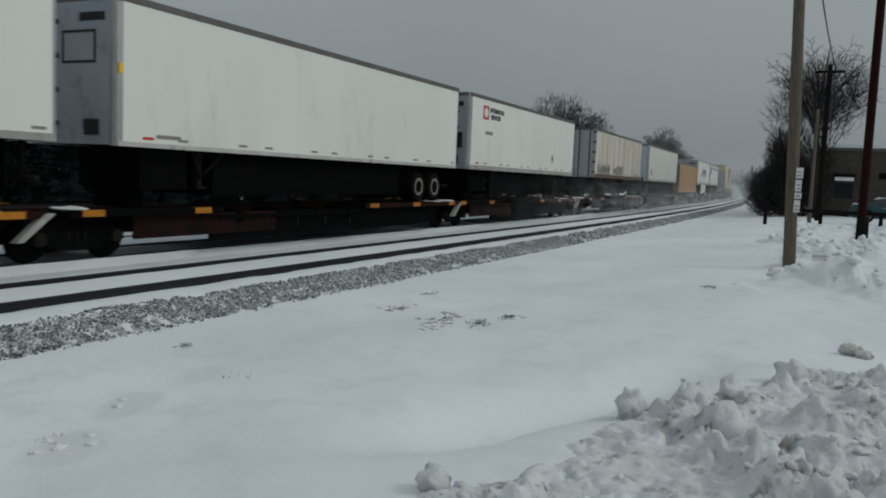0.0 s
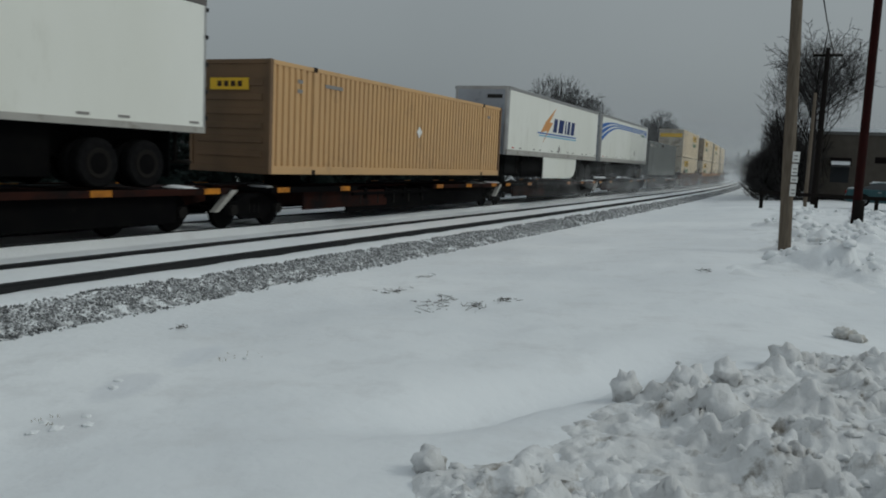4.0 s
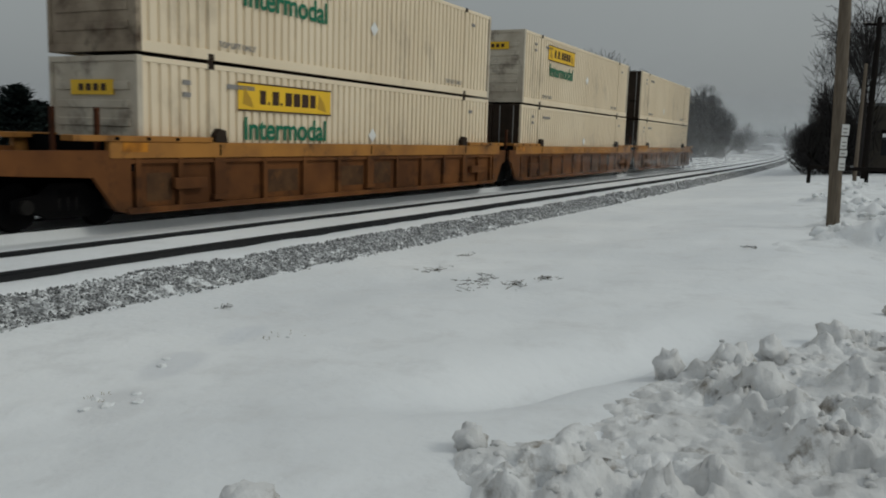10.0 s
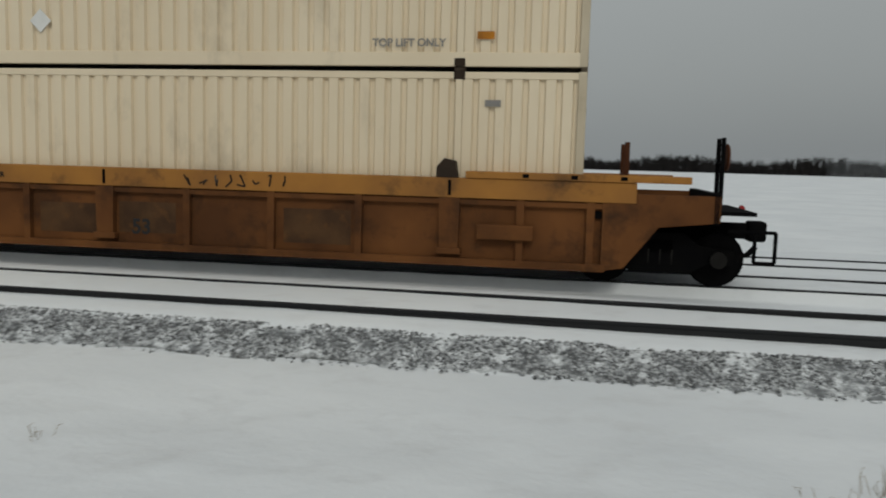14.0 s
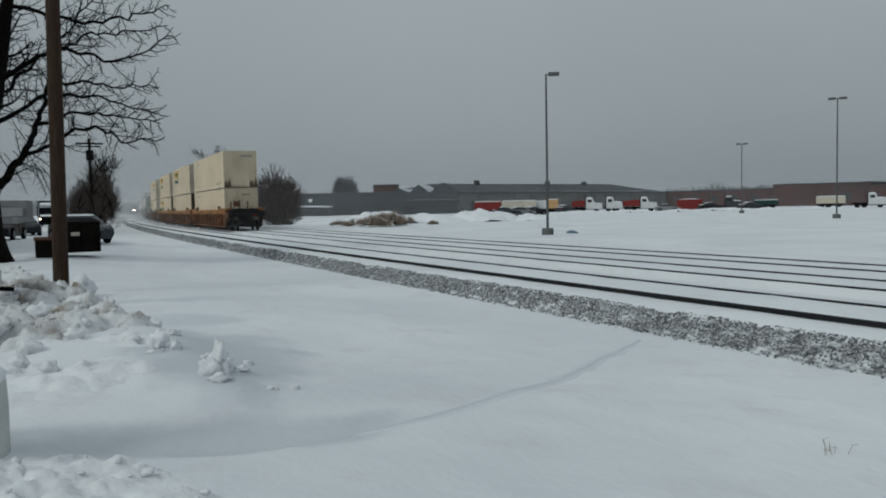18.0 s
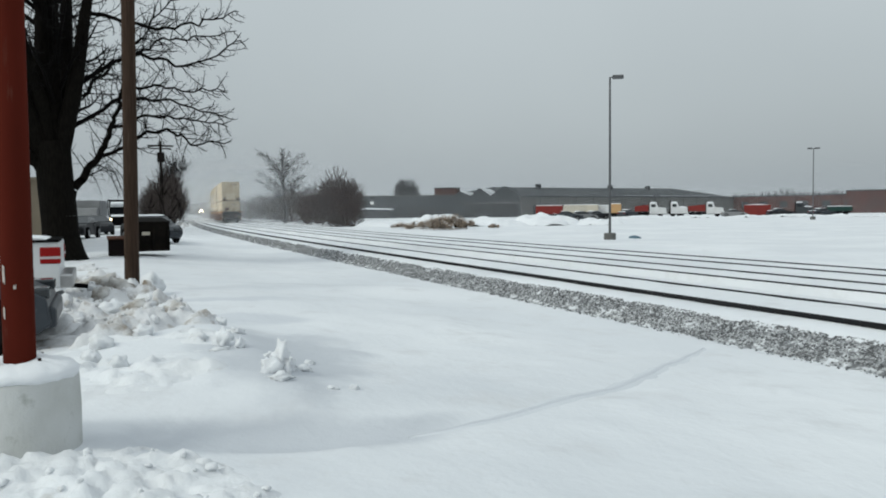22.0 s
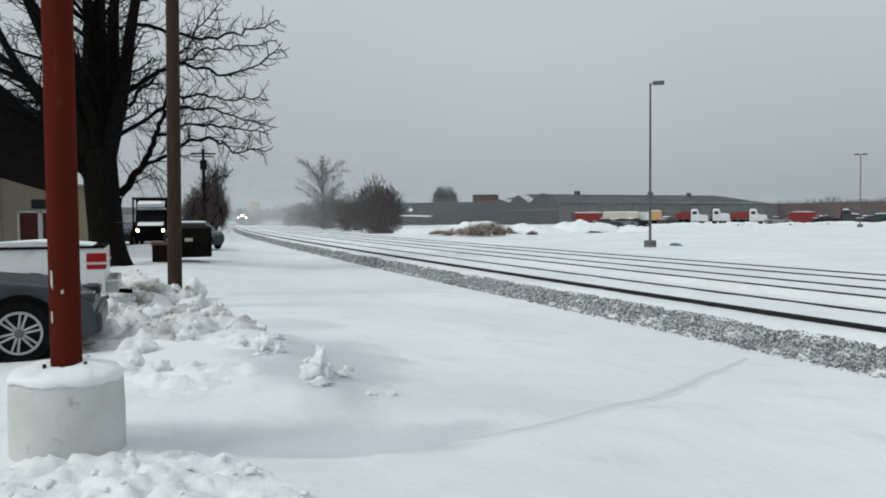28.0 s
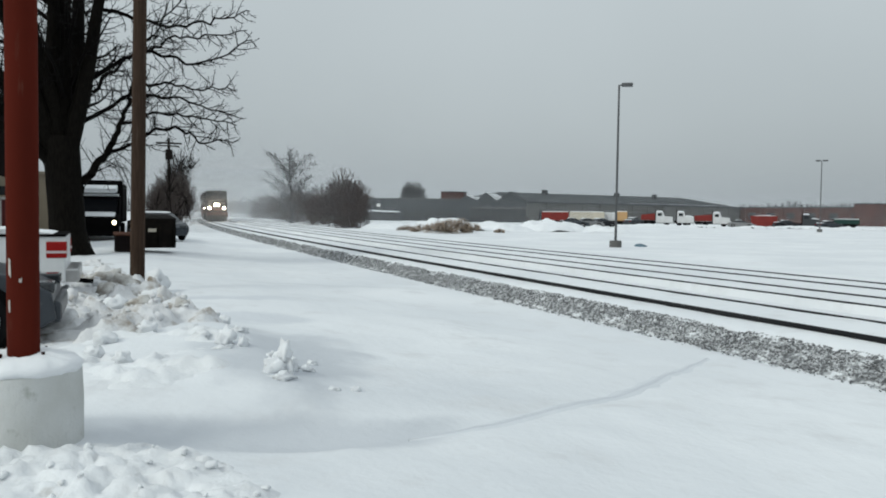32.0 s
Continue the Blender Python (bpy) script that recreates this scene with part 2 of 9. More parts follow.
M["dull_green"] = material("dull_green_spray", (0.30, 0.31, 0.25), 0.6, alt=(0.4, 0.39, 0.33), scale=3.0)
M["rust_scrawl"] = material("rust_brown_streak", (0.24, 0.13, 0.065), 0.7, alt=(0.34, 0.22, 0.13), scale=3.0)
# white noses turned from the sun, their shade put into the colour
M["van_front"] = material("shaded_white_nose", (0.34, 0.37, 0.42), 0.5, alt=(0.26, 0.28, 0.32), scale=0.8, stain=(0.12, 0.12, 0.13), stain_scale=1.3, stain_at=(0.55, 0.75))
M["alu"] = material("dull_aluminium", (0.40, 0.40, 0.40), 0.45, 0.7, alt=(0.30, 0.29, 0.28), scale=2.0)
M["van_rail"] = material("dull_grey_bottom_rail", (0.36, 0.35, 0.325), 0.6, 0.1, alt=(0.25, 0.24, 0.22), scale=1.6, stain=(0.14, 0.12, 0.10), stain_scale=2.0, stain_at=(0.58, 0.75))
M["pale_rail"] = material("pale_bottom_rail", (0.50, 0.49, 0.46), 0.6, 0.1, alt=(0.36, 0.35, 0.32), scale=1.6, stain=(0.14, 0.12, 0.10), stain_scale=2.0, stain_at=(0.60, 0.78))
M["dark_alu"] = material("dark_top_rail", (0.15, 0.14, 0.135), 0.5, 0.4, alt=(0.10, 0.09, 0.09), scale=2.0)
M["rubber"] = material("tyre_rubber", (0.006, 0.006, 0.0065), 0.9, spec=0.02, alt=(0.012, 0.012, 0.012), scale=8.0)
M["wheel_white"] = material("pale_steel_wheel", (0.22, 0.19, 0.155), 0.6, 0.1, alt=(0.15, 0.125, 0.10), scale=6.0)
M["red"] = material("red_marking", (0.45, 0.03, 0.025), 0.5)
M["green"] = material("green_lettering", (0.012, 0.14, 0.075), 0.5)
M["yellow"] = material("yellow_sign_panel", (0.75, 0.47, 0.03), 0.5, alt=(0.68, 0.42, 0.04), scale=1.5)
M["ochre_mark"] = material("ochre_scroll_mark", (0.42, 0.25, 0.03), 0.5)
M["ink"] = material("black_lettering", (0.02, 0.02, 0.02), 0.6)
M["rusty_rail"] = material("rusty_bottom_rail", (0.14, 0.10, 0.075), 0.8, alt=(0.07, 0.045, 0.032), scale=2.5, stain=(0.26, 0.23, 0.19), stain_scale=3.0, stain_at=(0.55, 0.7))
M["dull_rim"] = material("dark_wheel_rim", (0.014, 0.013, 0.012), 0.85, spec=0.02)
M["ghost_ink"] = material("faded_lettering", (0.22, 0.21, 0.2), 0.6)
M["brand_brown"] = material("dark_brown_lettering", (0.045, 0.024, 0.014), 0.6)
M["navy"] = material("navy_lettering", (0.012, 0.03, 0.12), 0.5)
M["blue"] = material("blue_stripe", (0.03, 0.12, 0.38), 0.5)
M["cyan"] = material("light_blue_stripe", (0.12, 0.38, 0.55), 0.5)
M["tanlogo"] = material("tan_mark", (0.55, 0.27, 0.10), 0.5)
M["teal_paint"] = material("teal_spray_paint", (0.07, 0.36, 0.40), 0.6, alt=(0.05, 0.22, 0.25), scale=4.0)
M["pale_spray"] = material("pale_spray_paint", (0.46, 0.45, 0.42), 0.7, alt=(0.26, 0.22, 0.19), scale=6.0)
M["red_spray"] = material("dull_red_spray_paint", (0.20, 0.035, 0.03), 0.7, alt=(0.10, 0.03, 0.025), scale=5.0)
M["olive_spray"] = material("olive_spray_paint", (0.13, 0.13, 0.085), 0.7, alt=(0.07, 0.06, 0.045), scale=5.0)
M["wood_pole"] = material("weathered_pole_timber", (0.15, 0.125, 0.098), 0.9, alt=(0.07, 0.055, 0.043), scale=5.0, stretch=(6, 6, 0.5), bump=0.4, stain=(0.21, 0.18, 0.145), stain_scale=1.2, stain_at=(0.55, 0.8))
M["brown_pole"] = material("brown_pole_timber", (0.055, 0.036, 0.026), 0.9, alt=(0.024, 0.016, 0.012), scale=5.0, stretch=(6, 6, 0.5), bump=0.4, stain=(0.085, 0.062, 0.046), stain_scale=1.6, stain_at=(0.58, 0.75))
M["dark_pole"] = material("dark_pole_timber", (0.009, 0.0075, 0.007), 0.95, alt=(0.018, 0.015, 0.013), scale=5.0, stretch=(6, 6, 0.5), bump=0.4)
M["red_pole"] = material("faded_red_pole_paint", (0.082, 0.0135, 0.0080), 0.75, alt=(0.050, 0.009, 0.006), scale=2.0, spec=0.02, stain=(0.11, 0.06, 0.045), stain_scale=3.0, stain_at=(0.60, 0.76), stretch=(2, 2, 0.4))
M["maroon_pole"] = material("dark_maroon_pole_paint", (0.022, 0.004, 0.0035), 0.7, alt=(0.012, 0.003, 0.003), scale=3.0)
M["concrete"] = material("stained_concrete", (0.50, 0.51, 0.495), 0.85, alt=(0.64, 0.655, 0.66), scale=3.0, stain=(0.27, 0.28, 0.25), stain_scale=4.5, stain_at=(0.58, 0.74), bump=0.4, bump_scale=30.0)
M["tail_lens"] = material("clear_tail_lens", (0.52, 0.46, 0.46), 0.4)
M["dull_glass"] = material("dark_grimy_glass", (0.006, 0.007, 0.009), 0.4, spec=0.05)
M["sticker"] = material("weathered_sticker", (0.50, 0.48, 0.45), 0.8, alt=(0.30, 0.25, 0.22), scale=40.0, amount=0.8)
M["edge_snow"] = material("ploughed_edge_snow", (0.71, 0.72, 0.735), 0.8, alt=(0.56, 0.56, 0.56), scale=2.0, amount=0.7, stain=(0.24, 0.20, 0.155), stain_scale=2.2, stain_at=(0.53, 0.68), bump=0.9, bump_scale=14.0, spec=0.2)
M["sign_white"] = material("white_sign_plate", (0.70, 0.70, 0.68), 0.5, alt=(0.6, 0.6, 0.58), scale=4.0)
# brush colour lightened to paint in the haze before it
M["far_brush"] = material("hazed_grey_brown_brush", (0.075, 0.062, 0.058), 0.95, alt=(0.045, 0.037, 0.034), scale=0.6)
M["bark"] = material("tree_bark", (0.0032, 0.0027, 0.0022), 0.95, alt=(0.012, 0.0105, 0.008), scale=4.0, stretch=(5, 5, 1), bump=0.8, bump_scale=12.0)
M["twig"] = material("bare_twigs", (0.004, 0.0035, 0.0033), 0.9)
# paler copies of the twig colour, with distance haze painted in
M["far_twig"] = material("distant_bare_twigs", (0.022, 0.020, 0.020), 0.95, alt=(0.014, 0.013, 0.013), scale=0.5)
M["hedge_twig"] = material("hazed_hedge_twigs", (0.046, 0.043, 0.043), 0.95, alt=(0.028, 0.026, 0.026), scale=0.5)
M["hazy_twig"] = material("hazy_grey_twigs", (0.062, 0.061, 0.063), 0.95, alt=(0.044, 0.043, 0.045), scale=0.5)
M["brush"] = material("brown_brush", (0.060, 0.040, 0.034), 0.95, alt=(0.034, 0.024, 0.022), scale=0.6)
M["tan_brush"] = material("tan_dry_brush", (0.40, 0.32, 0.25), 0.9, alt=(0.29, 0.225, 0.175), scale=0.8)
M["needles"] = material("evergreen_needles", (0.014, 0.021, 0.020), 0.9, alt=(0.026, 0.038, 0.035), scale=1.0)
M["dead_stems"] = material("dead_dark_stems", (0.045, 0.038, 0.030), 0.9, alt=(0.09, 0.075, 0.055), scale=8.0)
M["straw"] = material("dry_grass", (0.30, 0.25, 0.18), 0.9, alt=(0.22, 0.18, 0.13), scale=3.0)
M["brown_brick"] = material("brown_brick_wall", (0.088, 0.078, 0.066), 0.9, alt=(0.062, 0.053, 0.045), scale=1.5, bump=0.3, bump_scale=20.0)
M["red_brick"] = material("red_brick_wall", (0.085, 0.040, 0.034), 0.85, alt=(0.05, 0.03, 0.028), scale=0.3, bump=0.2)
M["slate_wall"] = material("dark_slate_cladding", (0.045, 0.05, 0.055), 0.7, alt=(0.065, 0.07, 0.074), scale=0.1)
M["roof_snow"] = material("wind_thinned_roof_snow", (0.60, 0.62, 0.64), 0.8, alt=(0.40, 0.42, 0.44), scale=0.5, amount=0.8)
# greyer snow colours for the shade painted along the groove
M["groove_shade"] = material("groove_shade_snow", (0.61, 0.635, 0.67), 0.8, alt=(0.57, 0.595, 0.63), scale=3.0, bump=0.4, bump_scale=20.0)
M["groove_edge_shade"] = material("groove_edge_shade_snow", (0.68, 0.705, 0.735), 0.8, alt=(0.64, 0.665, 0.695), scale=2.0, bump=0.3, bump_scale=15.0)
M["grey_wall"] = material("grey_block_wall", (0.115, 0.115, 0.11), 0.8, alt=(0.15, 0.15, 0.145), scale=0.15)
M["dark_void"] = material("dark_opening", (0.03, 0.032, 0.035), 0.6)
M["glass_dark"] = material("dark_glass", (0.02, 0.024, 0.028), 0.08, spec=0.6)
M["beige_wall"] = material("beige_painted_wall", (0.44, 0.38, 0.29), 0.75, alt=(0.36, 0.31, 0.24), scale=0.8)
M["maroon_door"] = material("maroon_painted_door", (0.10, 0.022, 0.022), 0.6, alt=(0.08, 0.02, 0.02), scale=2.0)
M["dark_roof"] = material("dark_roof_edge", (0.007, 0.005, 0.005), 0.9, alt=(0.012, 0.009, 0.009), scale=1.5)
M["white_car"] = material("white_car_paint", (0.66, 0.68, 0.69), 0.3, alt=(0.55, 0.56, 0.57), scale=2.0, stain=(0.36, 0.36, 0.35), stain_scale=3.0, stain_at=(0.6, 0.8))
M["grey_car"] = material("dark_grey_car_paint", (0.036, 0.042, 0.050), 0.35, 0.2, alt=(0.06, 0.066, 0.075), scale=2.5, stain=(0.16, 0.16, 0.165), stain_scale=3.0, stain_at=(0.66, 0.9))
M["black_car"] = material("black_car_paint", (0.012, 0.013, 0.016), 0.4, 0.1, alt=(0.022, 0.023, 0.026), scale=2.0)
M["teal_car"] = material("teal_car_paint", (0.03, 0.075, 0.085), 0.3, 0.3, alt=(0.05, 0.1, 0.11), scale=2.0)
M["truck_red"] = material("red_truck_paint", (0.20, 0.030, 0.026), 0.6, alt=(0.13, 0.024, 0.021), scale=1.0)
M["dull_van"] = material("dull_grey_white_van_paint", (0.22, 0.225, 0.23), 0.6, alt=(0.16, 0.163, 0.166), scale=1.0)
M["truck_green"] = material("green_truck_paint", (0.03, 0.12, 0.085), 0.5)
M["dark_green"] = material("dark_green_paint", (0.012, 0.040, 0.034), 0.6, alt=(0.02, 0.05, 0.044), scale=1.0)
M["truck_white"] = material("white_truck_paint", (0.62, 0.63, 0.64), 0.45, alt=(0.5, 0.5, 0.5), scale=1.0)
M["van_cream"] = material("cream_trailer_paint", (0.5, 0.46, 0.38), 0.6)
M["dumpster"] = material("black_dumpster_steel", (0.007, 0.0065, 0.006), 0.8, spec=0.04, alt=(0.018, 0.014, 0.011), scale=3.0)
M["lamp_red"] = material("red_tail_lens", (0.26, 0.012, 0.012), 0.25)
M["alloy"] = material("silver_alloy_wheel", (0.30, 0.31, 0.32), 0.35, 0.2, alt=(0.34, 0.35, 0.36), scale=6.0, spec=0.4)
M["chrome"] = material("worn_chrome", (0.5, 0.5, 0.5), 0.3, 0.9, alt=(0.35, 0.35, 0.35), scale=5.0)
M["headlamp"] = material("lit_headlamp", (0.9, 0.85, 0.7), 0.3, emit=(1.0, 0.76, 0.54), emit_strength=60.0)
M["small_lamp"] = material("lit_truck_lamp", (0.9, 0.85, 0.6), 0.3, emit=(1.0, 0.8, 0.5), emit_strength=6.0)
M["loco_red"] = material("locomotive_dark_red_paint", (0.07, 0.018, 0.012), 0.5, alt=(0.04, 0.014, 0.012), scale=1.2)
M["loco_dark"] = material("locomotive_black_paint", (0.012, 0.012, 0.013), 0.75, alt=(0.026, 0.024, 0.022), scale=1.5)
M["lamp_grey"] = material("galvanised_lamp_pole", (0.085, 0.09, 0.095), 0.55, 0.3, alt=(0.12, 0.12, 0.125), scale=3.0)
M["tarp_blue"] = material("blue_tarpaulin", (0.10, 0.16, 0.20), 0.6)


def paint_shade_on(mat, cx, cy, rx, ry, turn, tone):
    """Greys the snow colour in a soft-edged stretch of the plan, standing in for shade."""
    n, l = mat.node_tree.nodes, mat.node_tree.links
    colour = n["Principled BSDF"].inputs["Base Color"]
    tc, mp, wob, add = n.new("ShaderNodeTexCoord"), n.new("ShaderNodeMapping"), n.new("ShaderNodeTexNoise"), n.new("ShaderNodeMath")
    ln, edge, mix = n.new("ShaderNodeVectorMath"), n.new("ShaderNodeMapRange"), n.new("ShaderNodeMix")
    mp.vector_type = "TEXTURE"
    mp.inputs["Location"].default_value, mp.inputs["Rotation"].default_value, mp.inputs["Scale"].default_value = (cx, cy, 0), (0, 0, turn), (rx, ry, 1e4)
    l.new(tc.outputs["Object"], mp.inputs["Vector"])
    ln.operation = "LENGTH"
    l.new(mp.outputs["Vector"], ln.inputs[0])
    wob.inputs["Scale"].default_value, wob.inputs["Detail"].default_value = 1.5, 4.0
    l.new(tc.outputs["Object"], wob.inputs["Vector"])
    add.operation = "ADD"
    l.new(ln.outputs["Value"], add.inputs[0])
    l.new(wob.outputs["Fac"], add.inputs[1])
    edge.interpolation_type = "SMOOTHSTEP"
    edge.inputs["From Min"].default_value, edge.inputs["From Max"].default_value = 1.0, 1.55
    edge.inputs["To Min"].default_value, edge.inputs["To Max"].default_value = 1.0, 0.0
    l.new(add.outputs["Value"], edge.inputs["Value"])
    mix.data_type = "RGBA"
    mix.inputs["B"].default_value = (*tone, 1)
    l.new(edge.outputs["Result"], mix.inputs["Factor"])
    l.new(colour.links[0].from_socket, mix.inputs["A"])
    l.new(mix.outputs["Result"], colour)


# first five paint soft shade on the lot snow, the last three grey mottling
for shade_patch in ((-8.7, 1.85, 2.4, 1.05, -0.25, (0.54, 0.565, 0.60)), (-12.6, 2.0, 0.8, 1.5, 0.2, (0.64, 0.665, 0.70)), (-15.6, 2.2, 0.6, 1.6, 0.1, (0.63, 0.655, 0.69)),
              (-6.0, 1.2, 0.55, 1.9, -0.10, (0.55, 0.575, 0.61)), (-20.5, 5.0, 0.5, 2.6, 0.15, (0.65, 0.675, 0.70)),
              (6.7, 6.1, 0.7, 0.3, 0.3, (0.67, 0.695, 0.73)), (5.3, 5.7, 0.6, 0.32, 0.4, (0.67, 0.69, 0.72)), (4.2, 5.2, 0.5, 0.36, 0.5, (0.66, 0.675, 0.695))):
    paint_shade_on(M["snow"], *shade_patch)


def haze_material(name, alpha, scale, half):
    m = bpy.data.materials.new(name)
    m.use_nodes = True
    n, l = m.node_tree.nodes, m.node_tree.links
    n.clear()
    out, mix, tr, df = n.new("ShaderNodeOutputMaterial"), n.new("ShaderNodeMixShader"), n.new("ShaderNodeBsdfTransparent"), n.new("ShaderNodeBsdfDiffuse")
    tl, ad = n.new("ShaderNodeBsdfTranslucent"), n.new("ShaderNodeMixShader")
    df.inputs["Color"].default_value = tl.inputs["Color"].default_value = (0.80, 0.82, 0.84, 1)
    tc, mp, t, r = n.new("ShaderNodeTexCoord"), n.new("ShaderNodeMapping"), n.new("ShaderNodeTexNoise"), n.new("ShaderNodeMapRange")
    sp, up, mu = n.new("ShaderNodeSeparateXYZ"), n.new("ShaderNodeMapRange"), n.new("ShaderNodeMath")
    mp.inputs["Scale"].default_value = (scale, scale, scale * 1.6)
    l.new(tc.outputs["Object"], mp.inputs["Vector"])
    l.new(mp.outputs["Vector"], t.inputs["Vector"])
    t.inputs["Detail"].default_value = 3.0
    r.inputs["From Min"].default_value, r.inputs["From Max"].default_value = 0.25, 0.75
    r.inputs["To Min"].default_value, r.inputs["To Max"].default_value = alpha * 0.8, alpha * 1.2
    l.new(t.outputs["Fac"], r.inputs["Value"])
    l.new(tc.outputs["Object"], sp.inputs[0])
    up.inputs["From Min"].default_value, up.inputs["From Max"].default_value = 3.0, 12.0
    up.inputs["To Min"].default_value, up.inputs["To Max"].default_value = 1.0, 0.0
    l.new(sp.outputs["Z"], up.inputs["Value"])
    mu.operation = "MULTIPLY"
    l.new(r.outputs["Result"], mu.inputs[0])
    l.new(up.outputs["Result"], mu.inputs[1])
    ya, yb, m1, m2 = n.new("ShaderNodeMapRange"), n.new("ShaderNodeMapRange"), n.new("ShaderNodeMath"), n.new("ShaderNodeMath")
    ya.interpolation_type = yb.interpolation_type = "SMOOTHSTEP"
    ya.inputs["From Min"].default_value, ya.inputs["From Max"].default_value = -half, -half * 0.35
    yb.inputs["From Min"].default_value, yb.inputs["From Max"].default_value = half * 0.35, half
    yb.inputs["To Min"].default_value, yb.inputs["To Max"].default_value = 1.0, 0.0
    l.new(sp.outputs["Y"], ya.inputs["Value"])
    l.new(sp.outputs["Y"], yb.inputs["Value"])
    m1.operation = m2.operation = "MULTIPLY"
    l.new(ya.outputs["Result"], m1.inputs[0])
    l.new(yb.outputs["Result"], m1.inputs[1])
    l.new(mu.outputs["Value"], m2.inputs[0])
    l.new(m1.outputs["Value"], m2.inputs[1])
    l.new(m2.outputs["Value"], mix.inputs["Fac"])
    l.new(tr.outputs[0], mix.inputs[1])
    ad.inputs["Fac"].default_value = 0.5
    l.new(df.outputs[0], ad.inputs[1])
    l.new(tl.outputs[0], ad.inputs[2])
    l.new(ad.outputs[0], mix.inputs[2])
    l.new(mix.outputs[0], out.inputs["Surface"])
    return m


# ---------------------------------------------------------------- mesh helpers
def box(bm, x0, x1, y0, y1, z0, z1, bev=0.0):
    v = [bm.verts.new((x, y, z)) for z in (z0, z1) for x, y in ((x0, y0), (x1, y0), (x1, y1), (x0, y1))]
    f = [bm.faces.new([v[i] for i in q]) for q in ((3, 2, 1, 0), (4, 5, 6, 7), (0, 1, 5, 4), (1, 2, 6, 5), (2, 3, 7, 6), (3, 0, 4, 7))]
    if bev > 0:
        bmesh.ops.bevel(bm, geom=list({e for q in f for e in q.edges}), offset=bev, segments=2, affect="EDGES", profile=0.5)
    return bm


def tube(bm, p0, p1, r0, r1=None, n=10, cap=True):
    p0, p1 = Vector(p0), Vector(p1)
    r1 = r0 if r1 is None else r1
    q = (p1 - p0).to_track_quat("Z", "Y")
    rings = []
    for p, r in ((p0, r0), (p1, r1)):
        rings.append([bm.verts.new(p + q @ Vector((r * math.cos(2 * math.pi * i / n), r * math.sin(2 * math.pi * i / n), 0))) for i in range(n)])
    for i in range(n):
        j = (i + 1) % n
        bm.faces.new((rings[0][i], rings[0][j], rings[1][j], rings[1][i])).smooth = n > 6
    if cap:
        bm.faces.new(rings[0][::-1])
        bm.faces.new(rings[1])
    return bm


def prism(bm, pts, y0, y1):
    """A profile of (x, z) points carried from y0 to y1."""
    a, b = [bm.verts.new((x, y0, z)) for x, z in pts], [bm.verts.new((x, y1, z)) for x, z in pts]
    for i in range(len(pts)):
        j = (i + 1) % len(pts)
        bm.faces.new((a[i], a[j], b[j], b[i]))
    bm.faces.new(a[::-1])
    bm.faces.new(b)
    bmesh.ops.recalc_face_normals(bm, faces=bm.faces[:])
    return bm


def turned(bm, profile, p, axis="Y", n=20, hoop=False):
    """A profile of (radius, along) turned round an axis through p."""
    rings = []
    for r, a in profile:
        ring = []
        for i in range(n):
            c, s = r * math.cos(2 * math.pi * i / n), r * math.sin(2 * math.pi * i / n)
            ring.append(bm.verts.new({"X": (p[0] + a, p[1] + c, p[2] + s), "Y": (p[0] + c, p[1] + a, p[2] + s), "Z": (p[0] + c, p[1] + s, p[2] + a)}[axis]))
        rings.append(ring)
    for k in range(len(rings) - 1):
        for i in range(n):
            j = (i + 1) % n
            bm.faces.new((rings[k][i], rings[k][j], rings[k + 1][j], rings[k + 1][i]))
    if hoop:
        for i in range(n):
            j = (i + 1) % n
            bm.faces.new((rings[-1][i], rings[-1][j], rings[0][j], rings[0][i]))
    else:
        bm.faces.new(rings[0])
        bm.faces.new(rings[-1])
    bmesh.ops.recalc_face_normals(bm, faces=bm.faces[:])
    return bm


def to_mesh(name, bm, mat):
    me = bpy.data.meshes.new(name)
    bm.to_mesh(me)
    bm.free()
    for m in (mat if isinstance(mat, (list, tuple)) else (mat,)):
        me.materials.append(m)
    return me


def part(name, bm, mat, parent, label=""):
    ob = new(name, bm if isinstance(bm, bpy.types.Mesh) else to_mesh(name, bm, mat))
    ob.parent = parent
    return tagged(ob, label)


def block(name, b, mat, parent, label="", bev=0.0):
    return part(name, box(bmesh.new(), *b, bev), mat, parent, label)


def thing(name, label, category, group="", m=None, kind=""):
    ob = new(name)
    ob.empty_display_size = 0.3
    if m is not None:
        ob.matrix_world = m
    return tagged(ob, label, category, group, kind)


def solid(name, bm, mat, label, category, group="", m=None, kind=""):
    ob = new(name, to_mesh(name, bm, mat))
    if m is not None:
        ob.matrix_world = m
    return tagged(ob, label, category, group, kind)


def from_arrays(name, verts, faces, mat, smooth=False):
    me = bpy.data.meshes.new(name)
    me.from_pydata(verts, [], faces)
    me.materials.append(mat)
    if smooth:
        me.polygons.foreach_set("use_smooth", [True] * len(me.polygons))
    return me


def lettering(name, text, size, mat, parent, m, spacing=1.0, bold=0.0, label=""):
    cu = bpy.data.curves.new(name, "FONT")
    cu.body, cu.size, cu.align_x, cu.align_y, cu.extrude, cu.space_character, cu.offset = text, size, "CENTER", "CENTER", 0.002, spacing, bold
    tmp = new(name, cu)
    me = bpy.data.meshes.new_from_object(tmp.evaluated_get(bpy.context.evaluated_depsgraph_get()))
    bpy.data.objects.remove(tmp)
    me.materials.clear()
    me.materials.append(mat)
    ob = part(name, me, mat, parent, label)
    ob.matrix_local = m
    return ob


NEAR = Matrix.Rotation(radians(90), 4, "X")      # lettering that stands up and faces -y


